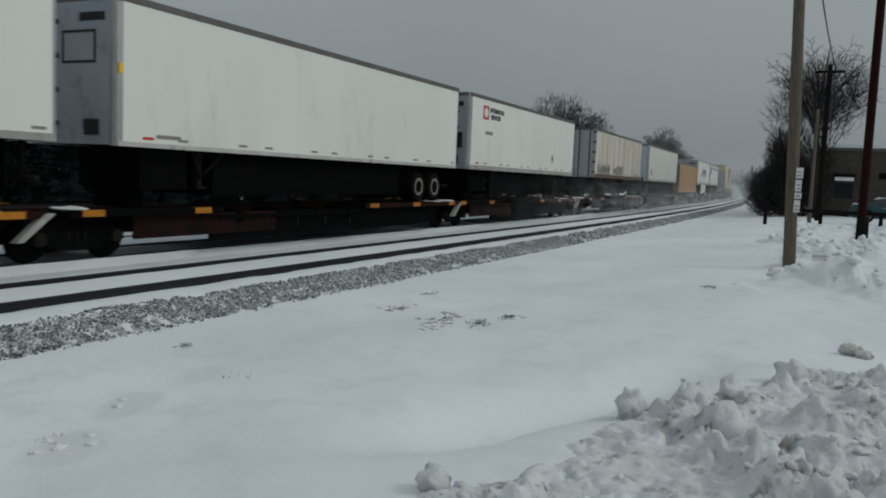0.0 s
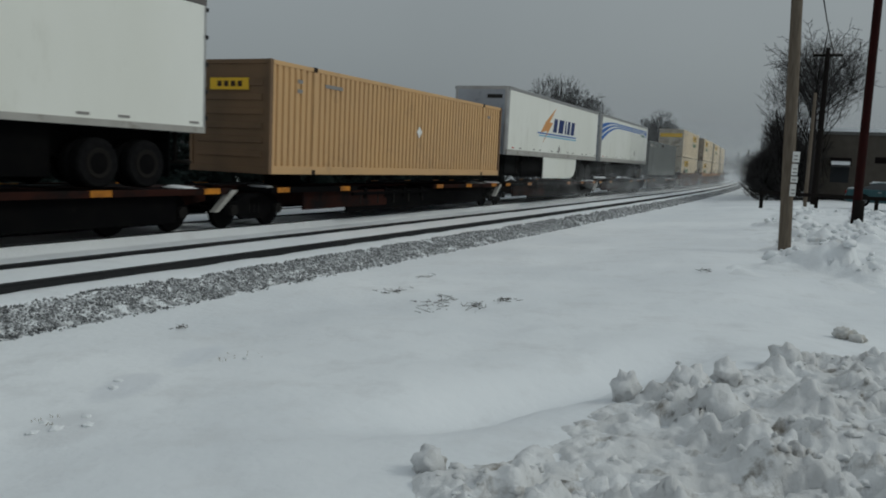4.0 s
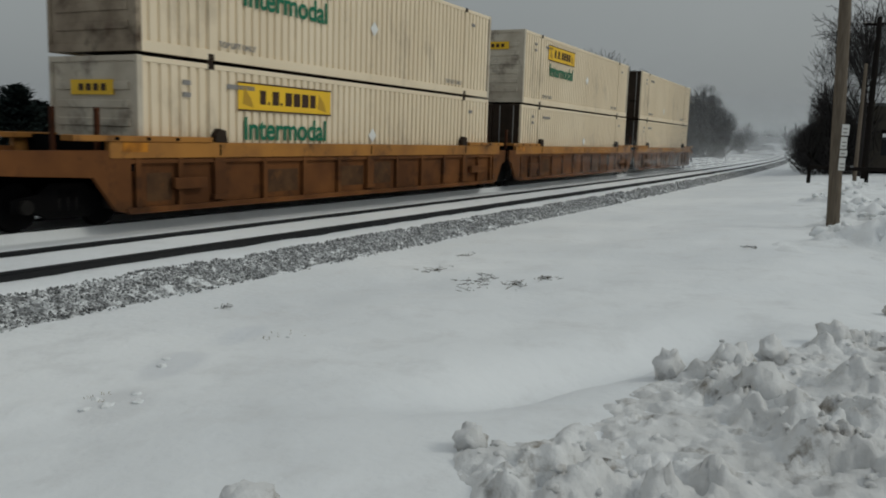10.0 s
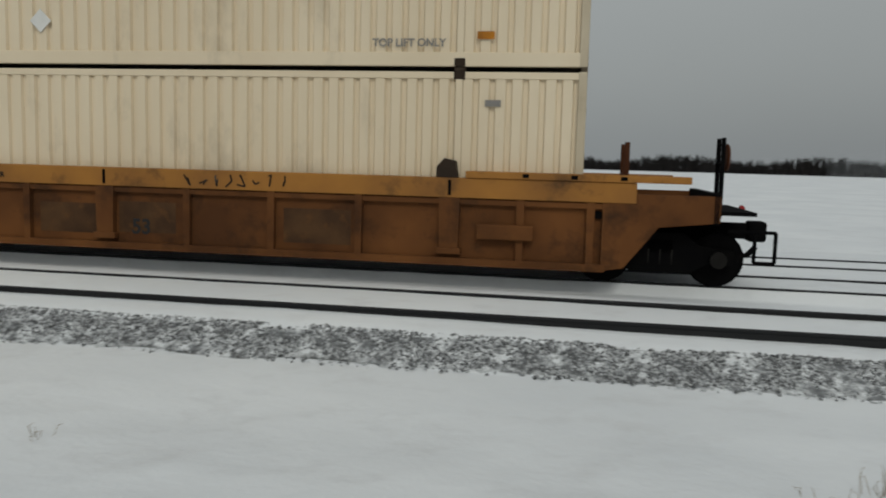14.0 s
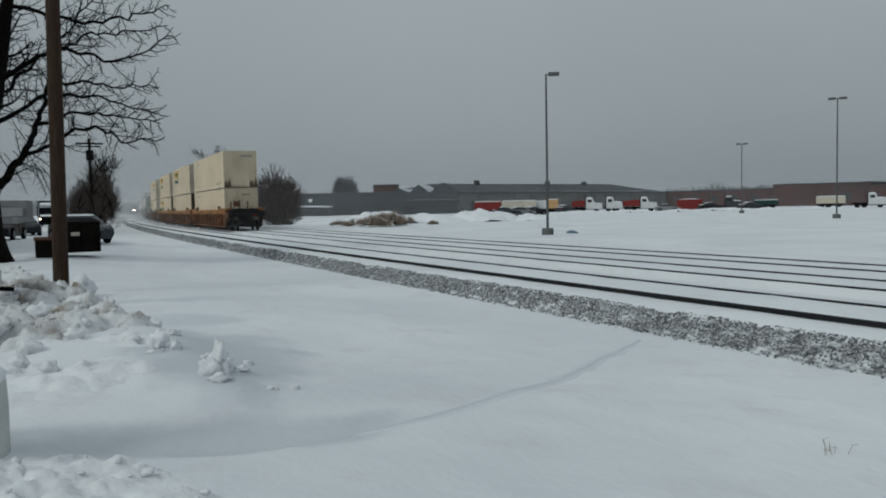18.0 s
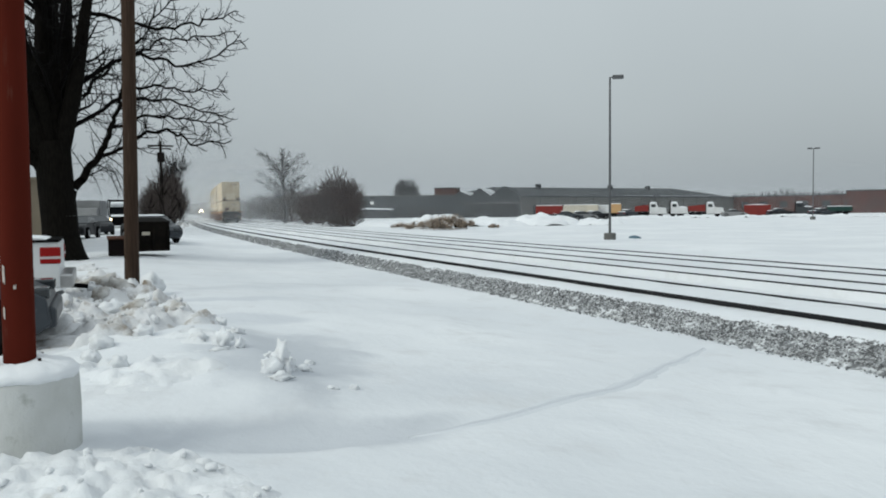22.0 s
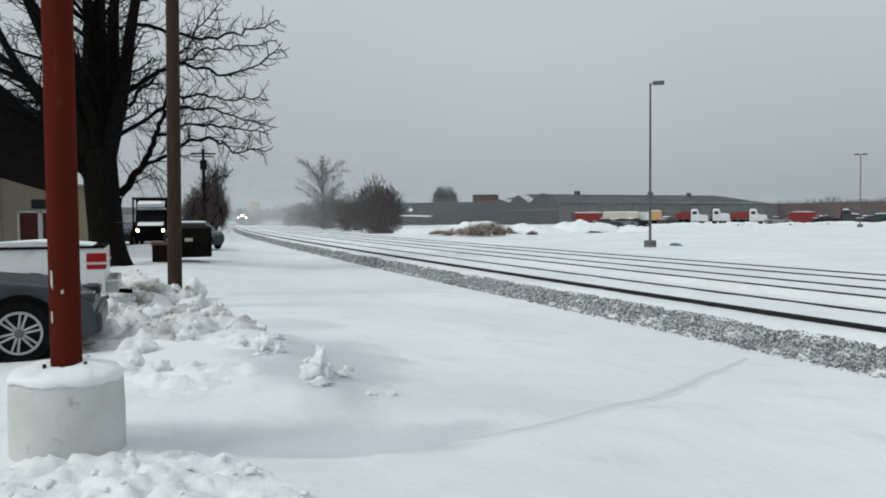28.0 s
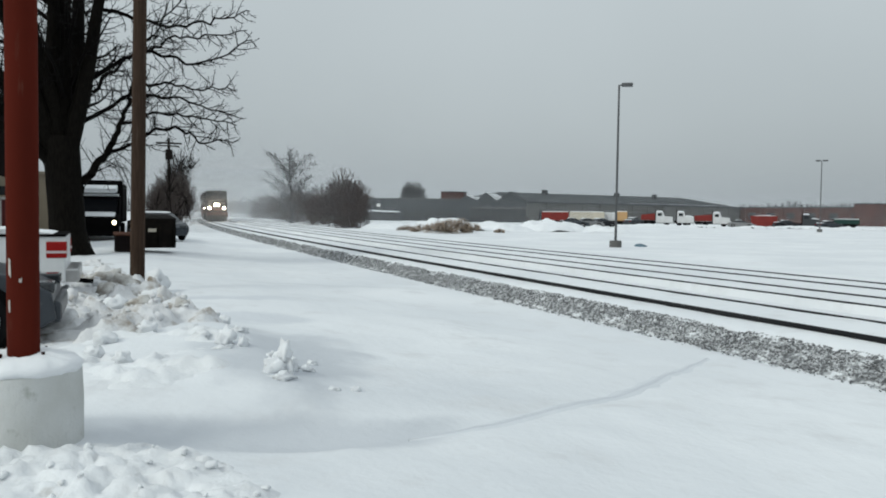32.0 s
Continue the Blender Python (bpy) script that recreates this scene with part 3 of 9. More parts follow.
# ---------------------------------------------------------------- the line of the tracks
R_EAST, R_WEST, S_EAST, S_WEST, Y_ONE = 2100.0, 1650.0, 330.0, -190.0, 10.56
OFF_TWO, OFF_THREE = 3.56, 6.95


def line(s, off=0.0):
    """Point and heading at arc length s along the first track, carried off metres to its far side."""
    r, end = (R_EAST, S_EAST) if s >= 0 else (R_WEST, S_WEST)
    k = min(s, end) if s >= 0 else max(s, end)
    a = k / r
    x, y = r * math.sin(a), Y_ONE + r * (1 - math.cos(a))
    x, y = x + (s - k) * math.cos(a), y + (s - k) * math.sin(a)
    return x - off * math.sin(a), y + off * math.cos(a), a


def smooth(a, b, t):
    t = min(1.0, max(0.0, (t - a) / (b - a)))
    return t * t * (3 - 2 * t)


def grade(s):
    """The line climbs gently far to the east."""
    return 4.0 * smooth(170.0, 620.0, s)


def on_line(s, off, z=0.0):
    x, y, a = line(s, off)
    return Matrix.Translation((x, y, z + grade(s))) @ Matrix.Rotation(a, 4, "Z")


def profile(o):
    """Height of the snow across the line, o metres beyond the first track's middle."""
    if o < -2.0:
        return -0.42 * smooth(-10.5, -2.6, o)
    if o < -1.5:
        return -0.42 + 0.28 * (o + 2.0) / 0.5
    if o < -0.8:
        return -0.14
    if o < -0.6:
        return -0.14 + 0.06 * smooth(-0.76, -0.6, o)
    if o < 1.4:
        return -0.08
    if o < 2.72:
        return -0.08 - 0.11 * smooth(1.4, 2.0, o)
    if o < 8.8:
        return -0.032
    return -0.032 - 0.21 * smooth(8.8, 12.0, o)


GROOVE = [(-9.2, 8.04), (-8.26, 6.69), (-7.41, 5.54), (-6.68, 4.33), (-6.18, 3.43), (-5.84, 2.71), (-5.72, 2.14), (-5.78, 1.5), (-6.0, 0.6)]


def groove_gap(x, y):
    """Distance from the groove that curves from the lot to the shoulder."""
    best = 9.0
    for (ax, ay), (bx, by) in zip(GROOVE, GROOVE[1:]):
        dx, dy = bx - ax, by - ay
        u = max(0.0, min(1.0, ((x - ax) * dx + (y - ay) * dy) / (dx * dx + dy * dy)))
        best = min(best, math.hypot(x - ax - u * dx, y - ay - u * dy))
    return best


def ground_height(s, o):
    z = profile(o) + grade(s)
    x, y, a = line(s, o)
    p = Vector((x, y, 0))
    if o < -2.2:
        w = min(1.0, (-2.2 - o) / 1.5)
        z += w * (0.10 * noise.noise(p * 0.13) + 0.065 * noise.noise(p * 0.45 + Vector((7, 0, 0))) + 0.026 * noise.noise(p * 1.2) + 0.010 * noise.noise(p * 3.5))
        z += 0.11 * math.exp(-((x + 5.9) / 1.5) ** 2 - ((y + 0.6) / 1.0) ** 2)
        # lee hollow beyond the ploughed heap
        z -= 0.30 * math.exp(-((x - 7.3) / 2.1) ** 4 - ((y - 2.15 + 0.44 * (x - 7.3)) / 0.52) ** 2)
        # wind drift beside the concrete base, falling away steeply towards the line
        k = y - 1.25 - 0.10 * (x + 9.0)
        z += 0.20 * math.exp(-((x + 9.0) / 2.4) ** 4) * (math.exp(-(k / 1.5) ** 2) if k < 0 else math.exp(-(k / 0.62) ** 2))
        z += w * 0.045 * max(0.0, noise.noise(p * 1.7 + Vector((1, 4, 0))) - 0.22) + w * 0.05 * max(0.0, noise.noise(p * 3.3 + Vector((5, 2, 0))) - 0.42)
        if -10.0 < x < -5.0 and 0.3 < y < 8.6:
            z -= 0.022 * math.exp(-(groove_gap(x, y) / 0.20) ** 2) * smooth(0.3, 1.6, y)
        # broad trough from the base towards the groove
        z -= 0.10 * math.exp(-((x + 6.1 - 0.18 * (y - 1.0)) / 0.42) ** 2 - ((y - 1.1) / 1.0) ** 4)
    elif o > 9.5:
        z += min(1.0, (o - 9.5) / 4) * (0.16 * noise.noise(p * 0.06) + 0.05 * noise.noise(p * 0.3))
    else:
        if o < 1.4:
            # deeper powder against the rails towards the west
            z += 0.05 * (1 - smooth(-4.0, 4.0, s)) * smooth(-1.6, -1.3, o)
        z += 0.010 * noise.noise(p * 0.9) + 0.005 * noise.noise(p * 3.1)
    return z


def spread(a, b, step, grow, far):
    """Steps from a outwards to far, even up to b and growing after it."""
    out, d = [a], step
    while out[-1] < far:
        if out[-1] >= b:
            d *= grow
        out.append(out[-1] + d)
    return out


def build_ground():
    right = spread(0.0, 11.0, 0.085, 1.04, 1500.0)
    ss = [-q for q in right[:0:-1]] + right
    oo = [-q for q in spread(2.0, 13.0, 0.11, 1.10, 500.0)[::-1]]
    oo += [-1.9, -1.75, -1.6, -1.5, -1.2, -0.82, -0.70, -0.35, 0.0, 0.5, 1.0, 1.39, 1.6, 1.8, 2.05, 2.4, 2.71, 2.73, 3.0, 3.6, 4.4, 5.2, 6.0, 7.0, 8.0, 8.8]
    oo += spread(9.4, 40.0, 0.8, 1.10, 900.0)
    verts, faces = [], []
    for s in ss:
        for o in oo:
            x, y, a = line(s, o)
            verts.append((x, y, ground_height(s, o)))
    n = len(oo)
    for i in range(len(ss) - 1):
        for j in range(n - 1):
            faces.append((i * n + j, (i + 1) * n + j, (i + 1) * n + j + 1, i * n + j + 1))
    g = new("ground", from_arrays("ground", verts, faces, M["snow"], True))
    tagged(g, "wind-blown snow over open ground beside the railway", "ground", kind="structure")


build_ground()


def lateral(x, y):
    """(s, o) of a place on the plan."""
    s = x
    for _ in range(6):
        px, py, a = line(s)
        s += (x - px) * math.cos(a) + (y - py) * math.sin(a)
    px, py, a = line(s)
    return s, -(x - px) * math.sin(a) + (y - py) * math.cos(a)


def gz(x, y):
    return ground_height(*lateral(x, y))


def polar(az, d):
    """Plan place from the camera's stand: degrees turned left of +y, and metres."""
    return -d * math.sin(radians(az)), d * math.cos(radians(az))


# ---------------------------------------------------------------- the three tracks
def build_track(name, off, label, s0=-900.0, s1=900.0):
    t = thing(name, label, "railway track", "parallel tracks", kind="structure")
    ss = [q for q in np.concatenate([np.arange(s0, -100, 8.0), np.arange(-100, 100, 2.0), np.arange(100, s1 + 1, 8.0)])]
    prof = [(-0.075, -0.17), (0.075, -0.17), (0.075, -0.155), (0.012, -0.13), (0.012, -0.045), (0.036, -0.03), (0.036, -0.004), (0.028, 0.0),
            (-0.028, 0.0), (-0.036, -0.004), (-0.036, -0.03), (-0.012, -0.045), (-0.012, -0.13), (-0.075, -0.155)]
    for side in (-0.755, 0.755):
        verts, faces, n = [], [], len(prof)
        for s in ss:
            for y, z in prof:
                px, py, a = line(s, off + side + y)
                verts.append((px, py, z + grade(s)))
        for i in range(len(ss) - 1):
            for j in range(n):
                k = (j + 1) % n
                faces.append((i * n + j, (i + 1) * n + j, (i + 1) * n + k, i * n + k))
        part("rail", from_arrays("rail", verts, faces, M["rail"]), None, t)
    return t


TRACK_ONE = build_track("near_track", 0.0, "snow-filled track of dark steel rails on timber ties")
TRACK_TWO = build_track("middle_track", OFF_TWO, "snow-filled track of dark steel rails under the train")
TRACK_THREE = build_track("far_track", OFF_THREE, "snow-covered outer track with thin rail lines showing")


def rocks(name, places, sizes, mat, rng, flat=0.75):
    """Many small broken stones as one mesh: jittered octahedra."""
    base = np.array([(1, 0, 0), (-1, 0, 0), (0, 1, 0), (0, -1, 0), (0, 0, 1), (0, 0, -1)], float)
    tri = np.array([(0, 2, 4), (2, 1, 4), (1, 3, 4), (3, 0, 4), (2, 0, 5), (1, 2, 5), (3, 1, 5), (0, 3, 5)])
    n = len(places)
    v = base[None] * (0.65 + 0.7 * rng.random((n, 6, 3))) * sizes[:, None, None] + rng.normal(0, 0.18, (n, 6, 3)) * sizes[:, None, None]
    v[:, :, 2] *= flat
    a = rng.random(n) * 6.283
    c, s = np.cos(a)[:, None], np.sin(a)[:, None]
    v = np.stack([v[:, :, 0] * c - v[:, :, 1] * s, v[:, :, 0] * s + v[:, :, 1] * c, v[:, :, 2]], -1) + places[:, None, :]
    f = (tri[None] + 6 * np.arange(n)[:, None, None]).reshape(-1, 3)
    me = bpy.data.meshes.new(name)
    v = v.reshape(-1, 3)
    me.vertices.add(len(v))
    me.vertices.foreach_set("co", v.ravel())
    me.loops.add(len(f) * 3)
    me.loops.foreach_set("vertex_index", f.ravel().astype(np.int32))
    me.polygons.add(len(f))
    me.polygons.foreach_set("loop_start", np.arange(0, len(f) * 3, 3, dtype=np.int32))
    me.update(calc_edges=True)
    me.materials.append(mat)
    return me


def stone_variety(mat):
    """Each stone its own grey, some capped with snow."""
    n, l = mat.node_tree.nodes, mat.node_tree.links
    p = n["Principled BSDF"]
    geo, ramp, mix = n.new("ShaderNodeNewGeometry"), n.new("ShaderNodeValToRGB"), n.new("ShaderNodeMix")
    cr = ramp.color_ramp
    cr.elements[0].position, cr.elements[0].color = 0.0, (0.050, 0.052, 0.055, 1)
    cr.elements[1].position, cr.elements[1].color = 1.0, (0.74, 0.76, 0.78, 1)
    for at, v in ((0.30, 0.075), (0.50, 0.19), (0.63, 0.34), (0.70, 0.64)):
        cr.elements.new(at).color = (v, v * 1.02, v * 1.05, 1)
    mix.data_type = "RGBA"
    mix.inputs["Factor"].default_value = 0.6
    old = p.inputs["Base Color"].links[0].from_socket
    l.new(geo.outputs["Random Per Island"], ramp.inputs["Fac"])
    l.new(old, mix.inputs["A"])
    l.new(ramp.outputs["Color"], mix.inputs["B"])
    l.new(mix.outputs["Result"], p.inputs["Base Color"])


stone_variety(M["ballast"])


def build_ballast():
    rng = np.random.default_rng(4)
    places, sizes = [], []
    for lo, hi, per_m, size in ((-30, 30, 2500, 0.0205), (30, 95, 340, 0.045), (-95, -30, 340, 0.045), (95, 260, 90, 0.085), (-230, -95, 90, 0.085)):
        for _ in range(int((hi - lo) * per_m)):
            s = rng.uniform(lo, hi)
            u = rng.random()
            p = Vector((s * 0.55, 0, 3))
            edge = 0.26 * noise.noise(p) + 0.16 * noise.noise(p * 4) + 0.08 * noise.noise(p * 11)
            o = -1.40 - 0.74 * u
            if u > 0.74 + edge and rng.random() < 0.93:
                continue
            if u < 0.10 + 0.7 * edge:
                continue
            if noise.noise(Vector((s * 1.9, u * 2.6, 9))) > 0.30 and rng.random() < 0.75:
                continue
            x, y, a = line(s, o)
            places.append((x, y, max(profile(o), -0.40) + rng.uniform(-0.015, 0.02)))
            sizes.append(size * rng.uniform(0.5, 1.35))
    verts, faces, ss = [], [], [0.25 * k for k in range(-480, 481)] + [120.0 + 3.0 * k for k in range(1, 100)]
    offs = (-1.44, -1.56, -1.70, -1.84, -1.98, -2.12)
    for s in ss:
        p = Vector((s * 0.9, 0, 3))
        j = 0.05 * noise.noise(p * 2.3)
        for k, o in enumerate(offs):
            o2 = o + (j if k == 0 else 0.0) + (0.12 + 0.13 * noise.noise(p + Vector((0, 5, 0))) + 0.12 * noise.noise(p * 3.1) if k == 5 else 0.0)
            x, y, a = line(s, o2)
            verts.append((x, y, profile(o2) + grade(s) + (0.012 if 0 < k < 5 else -0.006)))
    for i in range(len(ss) - 1):
        for k in range(5):
            faces.append((6 * i + k, 6 * i + 6 + k, 6 * i + 7 + k, 6 * i + 1 + k))
    bed = new("ballast_bed", from_arrays("ballast_bed", verts, faces, M["ballast_bed"], True))
    tagged(bed, "grey ballast shoulder half covered by snow", "ballast", kind="structure")
    b = new("ballast_stones", rocks("ballast_stones", np.array(places), np.array(sizes), M["ballast"], rng))
    tagged(b, "crushed grey ballast stones showing through snow on the shoulder", "ballast", kind="stuff")


build_ballast()


# ---------------------------------------------------------------- train on the middle track
MOVES = []          # (thing, offset along the train, lateral offset, height)
LEN, WID, HIGH = 16.15, 2.60, 2.896
W2 = WID / 2


def corrugated(x0, x1, y, z0, z1, pitch=0.26, depth=0.055, out=-1):
    """An upright corrugated sheet along x, its ribs standing towards out."""
    bm = bmesh.new()
    n = max(1, round((x1 - x0) / pitch))
    p = (x1 - x0) / n
    pts = []
    for i in range(n):
        a = x0 + i * p
        pts += [(a, 0), (a + 0.56 * p, 0), (a + 0.66 * p, depth), (a + 0.90 * p, depth)]
    pts.append((x1, 0))
    lo = [bm.verts.new((x, y - out * d, z0)) for x, d in pts]
    hi = [bm.verts.new((x, y - out * d, z1)) for x, d in pts]
    for i in range(len(pts) - 1):
        bm.faces.new((lo[i], lo[i + 1], hi[i + 1], hi[i]))
    return bm


def corrugated_end(x, y0, y1, z0, z1, pitch=0.24, depth=0.036, out=1):
    bm = corrugated(y0, y1, 0.0, z0, z1, pitch, depth, -1)
    for v in bm.verts:
        v.co = Vector((x - out * abs(v.co.y), v.co.x, v.co.z))
    return bm


SHARED = {}


def shared(key, make):
    if key not in SHARED:
        SHARED[key] = make()
    return SHARED[key]


def container(label, paint, front="door", front_mat=None, rear="corrugated", rear_mat=None, sign=None, placard=(0.3, 1.47), top_lift=False, pitch=0.26, depth=0.055):
    """A 53-foot box; its front end is towards -x. sign: the x at which the yellow panel stands."""
    t = thing("shipping_container", label, "shipping container", "container loads")
    h = LEN / 2
    key = paint.name
    for name, y, out in (("side_wall", -W2 + 0.025, -1), ("side_wall", W2 - 0.025, 1)):
        for a, b in ((-h + 0.10, -6.14), (-6.02, 6.02), (6.14, h - 0.10)):
            part(name, shared((key, "wall", y, a), lambda: to_mesh("side_wall", corrugated(a, b, y, 0.22, HIGH - 0.12, pitch, depth, out), paint)), None, t)
        part("bottom_rail", shared((key, "brail", y), lambda: to_mesh("bottom_rail", box(bmesh.new(), -h, h, min(y * 1.02, y * 0.94), max(y * 1.02, y * 0.94), 0.0, 0.22, 0.012), paint)), None, t)
        part("top_rail", shared((key, "trail", y), lambda: to_mesh("top_rail", box(bmesh.new(), -h, h, min(y * 1.01, y * 0.94), max(y * 1.01, y * 0.94), HIGH - 0.12, HIGH - 0.01, 0.01), paint)), None, t)
        for x in (-h + 0.06, -6.08, 6.08, h - 0.06):
            ys = math.copysign(W2, y)
            part("post", shared((key, "post", x, ys), lambda: to_mesh("post", box(bmesh.new(), x - 0.055, x + 0.055, min(ys, ys * 0.93), max(ys, ys * 0.93), 0.01, HIGH, 0.008), paint)), None, t)
        for x in (-6.08, 6.08):
            ys = math.copysign(W2 + 0.005, y)
            for z in (0.0, HIGH - 0.13):
                part("corner_casting", shared(("cast", x, ys, z), lambda: to_mesh("corner_casting", box(bmesh.new(), x - 0.09, x + 0.09, min(ys, ys * 0.92), max(ys, ys * 0.92), z, z + 0.13, 0.01), M["dark_end"])), None, t)
    part("roof", shared((key, "roof"), lambda: to_mesh("roof", box(bmesh.new(), -h + 0.02, h - 0.02, -W2 + 0.03, W2 - 0.03, HIGH - 0.05, HIGH - 0.02), paint)), None, t)
    part("floor", shared((key, "floor"), lambda: to_mesh("floor", box(bmesh.new(), -h + 0.05, h - 0.05, -W2 + 0.09, W2 - 0.09, 0.05, 0.20), M["dark_end"])), None, t)
    for kind, mat, out, x in ((front, front_mat or paint, -1, -h), (rear, rear_mat or paint, 1, h)):
        if kind == "corrugated":
            part("end_wall", corrugated_end(x - out * 0.02, -W2 + 0.1, W2 - 0.1, 0.16, HIGH - 0.12, out=out), mat, t)
        elif kind == "ribs":
            bm = bmesh.new()
            box(bm, min(x - out * 0.06, x - out * 0.03), max(x - out * 0.06, x - out * 0.03), -W2 + 0.1, W2 - 0.1, 0.16, HIGH - 0.1)
            part("end_wall", bm, mat, t)
            for k in range(6):
                z = 0.42 + k * 0.36
                block("end_rib", (min(x - out * 0.04, x), max(x - out * 0.04, x), -W2 + 0.25, W2 - 0.25, z, z + 0.16), mat, t, bev=0.015)
        else:
            for y0, y1 in ((-W2 + 0.08, -0.01), (0.01, W2 - 0.08)):
                block("door_leaf", (min(x - out * 0.06, x - out * 0.02), max(x - out * 0.06, x - out * 0.02), y0, y1, 0.14, HIGH - 0.1), mat, t, bev=0.01)
            for y in (-0.95, -0.35, 0.35, 0.95):
                part("lock_rod", tube(bmesh.new(), (x + out * 0.02, y, 0.08), (x + out * 0.02, y, HIGH - 0.06), 0.022, n=8), M["alu"] if mat is not M["dark_end"] else M["ghost_ink"], t)
                block("rod_handle", (min(x, x + out * 0.045), max(x, x + out * 0.045), y - 0.02, y + 0.34, 1.05, 1.10), M["black_steel"], t)
        block("end_header", (min(x - out * 0.10, x), max(x - out * 0.10, x), -W2 + 0.05, W2 - 0.05, HIGH - 0.12, HIGH - 0.005), mat, t, bev=0.01)
        block("end_sill", (min(x - out * 0.10, x), max(x - out * 0.10, x), -W2 + 0.05, W2 - 0.05, 0.0, 0.16), mat, t, bev=0.01)
        for ys in (-W2, W2):
            block("corner_post", (min(x - out * 0.13, x + out * 0.003), max(x - out * 0.13, x + out * 0.003), min(ys * 1.002, ys * 0.92), max(ys * 1.002, ys * 0.92), 0.0, HIGH), mat if mat is not M["dark_end"] else paint, t, bev=0.012)
    if sign is not None:
        for y, out in ((-W2 - 0.004, 1), (W2 + 0.004, -1)):
            c = sign
            block("sign_panel", (c - 1.75, c + 1.75, min(y, y + out * 0.02), max(y, y + out * 0.02), 1.95, 2.58), M["yellow"], t, "yellow sign panel")
            rot = NEAR if out == 1 else Matrix.Rotation(math.pi, 4, "Z") @ NEAR
            # the maker's name as plain bars
            for x, w in ((-1.02, 0.20), (-0.74, 0.07), (-0.58, 0.24), (-0.28, 0.07), (-0.10, 0.25), (0.22, 0.25), (0.54, 0.27), (0.88, 0.22)):
                block("name_bar", (c + x, c + x + w, min(y - out * 0.006, y), max(y - out * 0.006, y), 2.11, 2.43 if w > 0.1 else 2.18), M["brand_brown"], t)
            for za, zb in ((1.94, 1.975), (2.555, 2.59)):
                block("panel_edge", (c - 1.77, c + 1.77, min(y - out * 0.005, y), max(y - out * 0.005, y), za, zb), M["brand_brown"], t)
            for sx in (-1.45, 1.35):
                part("scroll_mark", prism(bmesh.new(), [(c + sx - 0.16, 2.10), (c + sx + 0.20, 2.02), (c + sx + 0.12, 2.22), (c + sx - 0.10, 2.46)], y - out * 0.005, y - out * 0.001), M["ochre_mark"], t)
            lettering("lettering", "Intermodal", 0.72, M["green"], t, Matrix.Translation((c, y - out * 0.004, 1.52)) @ rot, 1.0, 0.014, "green lettering")
    # small faded marks by the front post
    for x0, z0, w in ((-5.6, 2.40, 0.9), (-6.9, 2.15, 0.22), (-6.9, 2.40, 0.22), (6.5, 2.35, 0.25)):
        block("stencil_mark", (x0, x0 + w, -W2 - 0.004, -W2 + 0.01, z0, z0 + 0.10), M["ghost_ink"], t)
    if top_lift:
        for x in (-5.25, 5.25):
            lettering("lettering", "TOP LIFT ONLY", 0.17, M["ghost_ink"], t, Matrix.Translation((x, -W2 - 0.003, 0.36)) @ NEAR, 1.0, 0.004, "small faded stencil")
    if front == "ribs":
        block("front_sign", (-h - 0.012, -h + 0.01, -0.62, 0.62, 2.12, 2.42), M["yellow"], t, "small yellow sign panel")
        for k in range(4):
            block("front_sign_bar", (-h - 0.017, -h - 0.01, -0.42 + 0.22 * k, -0.28 + 0.22 * k, 2.20, 2.34), M["brand_brown"], t)
    if placard:
        a, b = placard
        part("placard", prism(bmesh.new(), [(a, b - 0.2), (a + 0.2, b), (a, b + 0.2), (a - 0.2, b)], -W2 - 0.006, -W2 + 0.01), M["sign_white"], t)
    return t


def wheel_mesh():
    def make():
        bm = turned(bmesh.new(), [(0.12, -0.10), (0.36, -0.075), (0.42, -0.07), (0.425, 0.03), (0.45, 0.035), (0.45, 0.06), (0.36, 0.06), (0.12, 0.09)], (0, 0, 0), "Y", 22)
        return to_mesh("wheel", bm, M["black_steel"])
    return shared("railwheel", make)


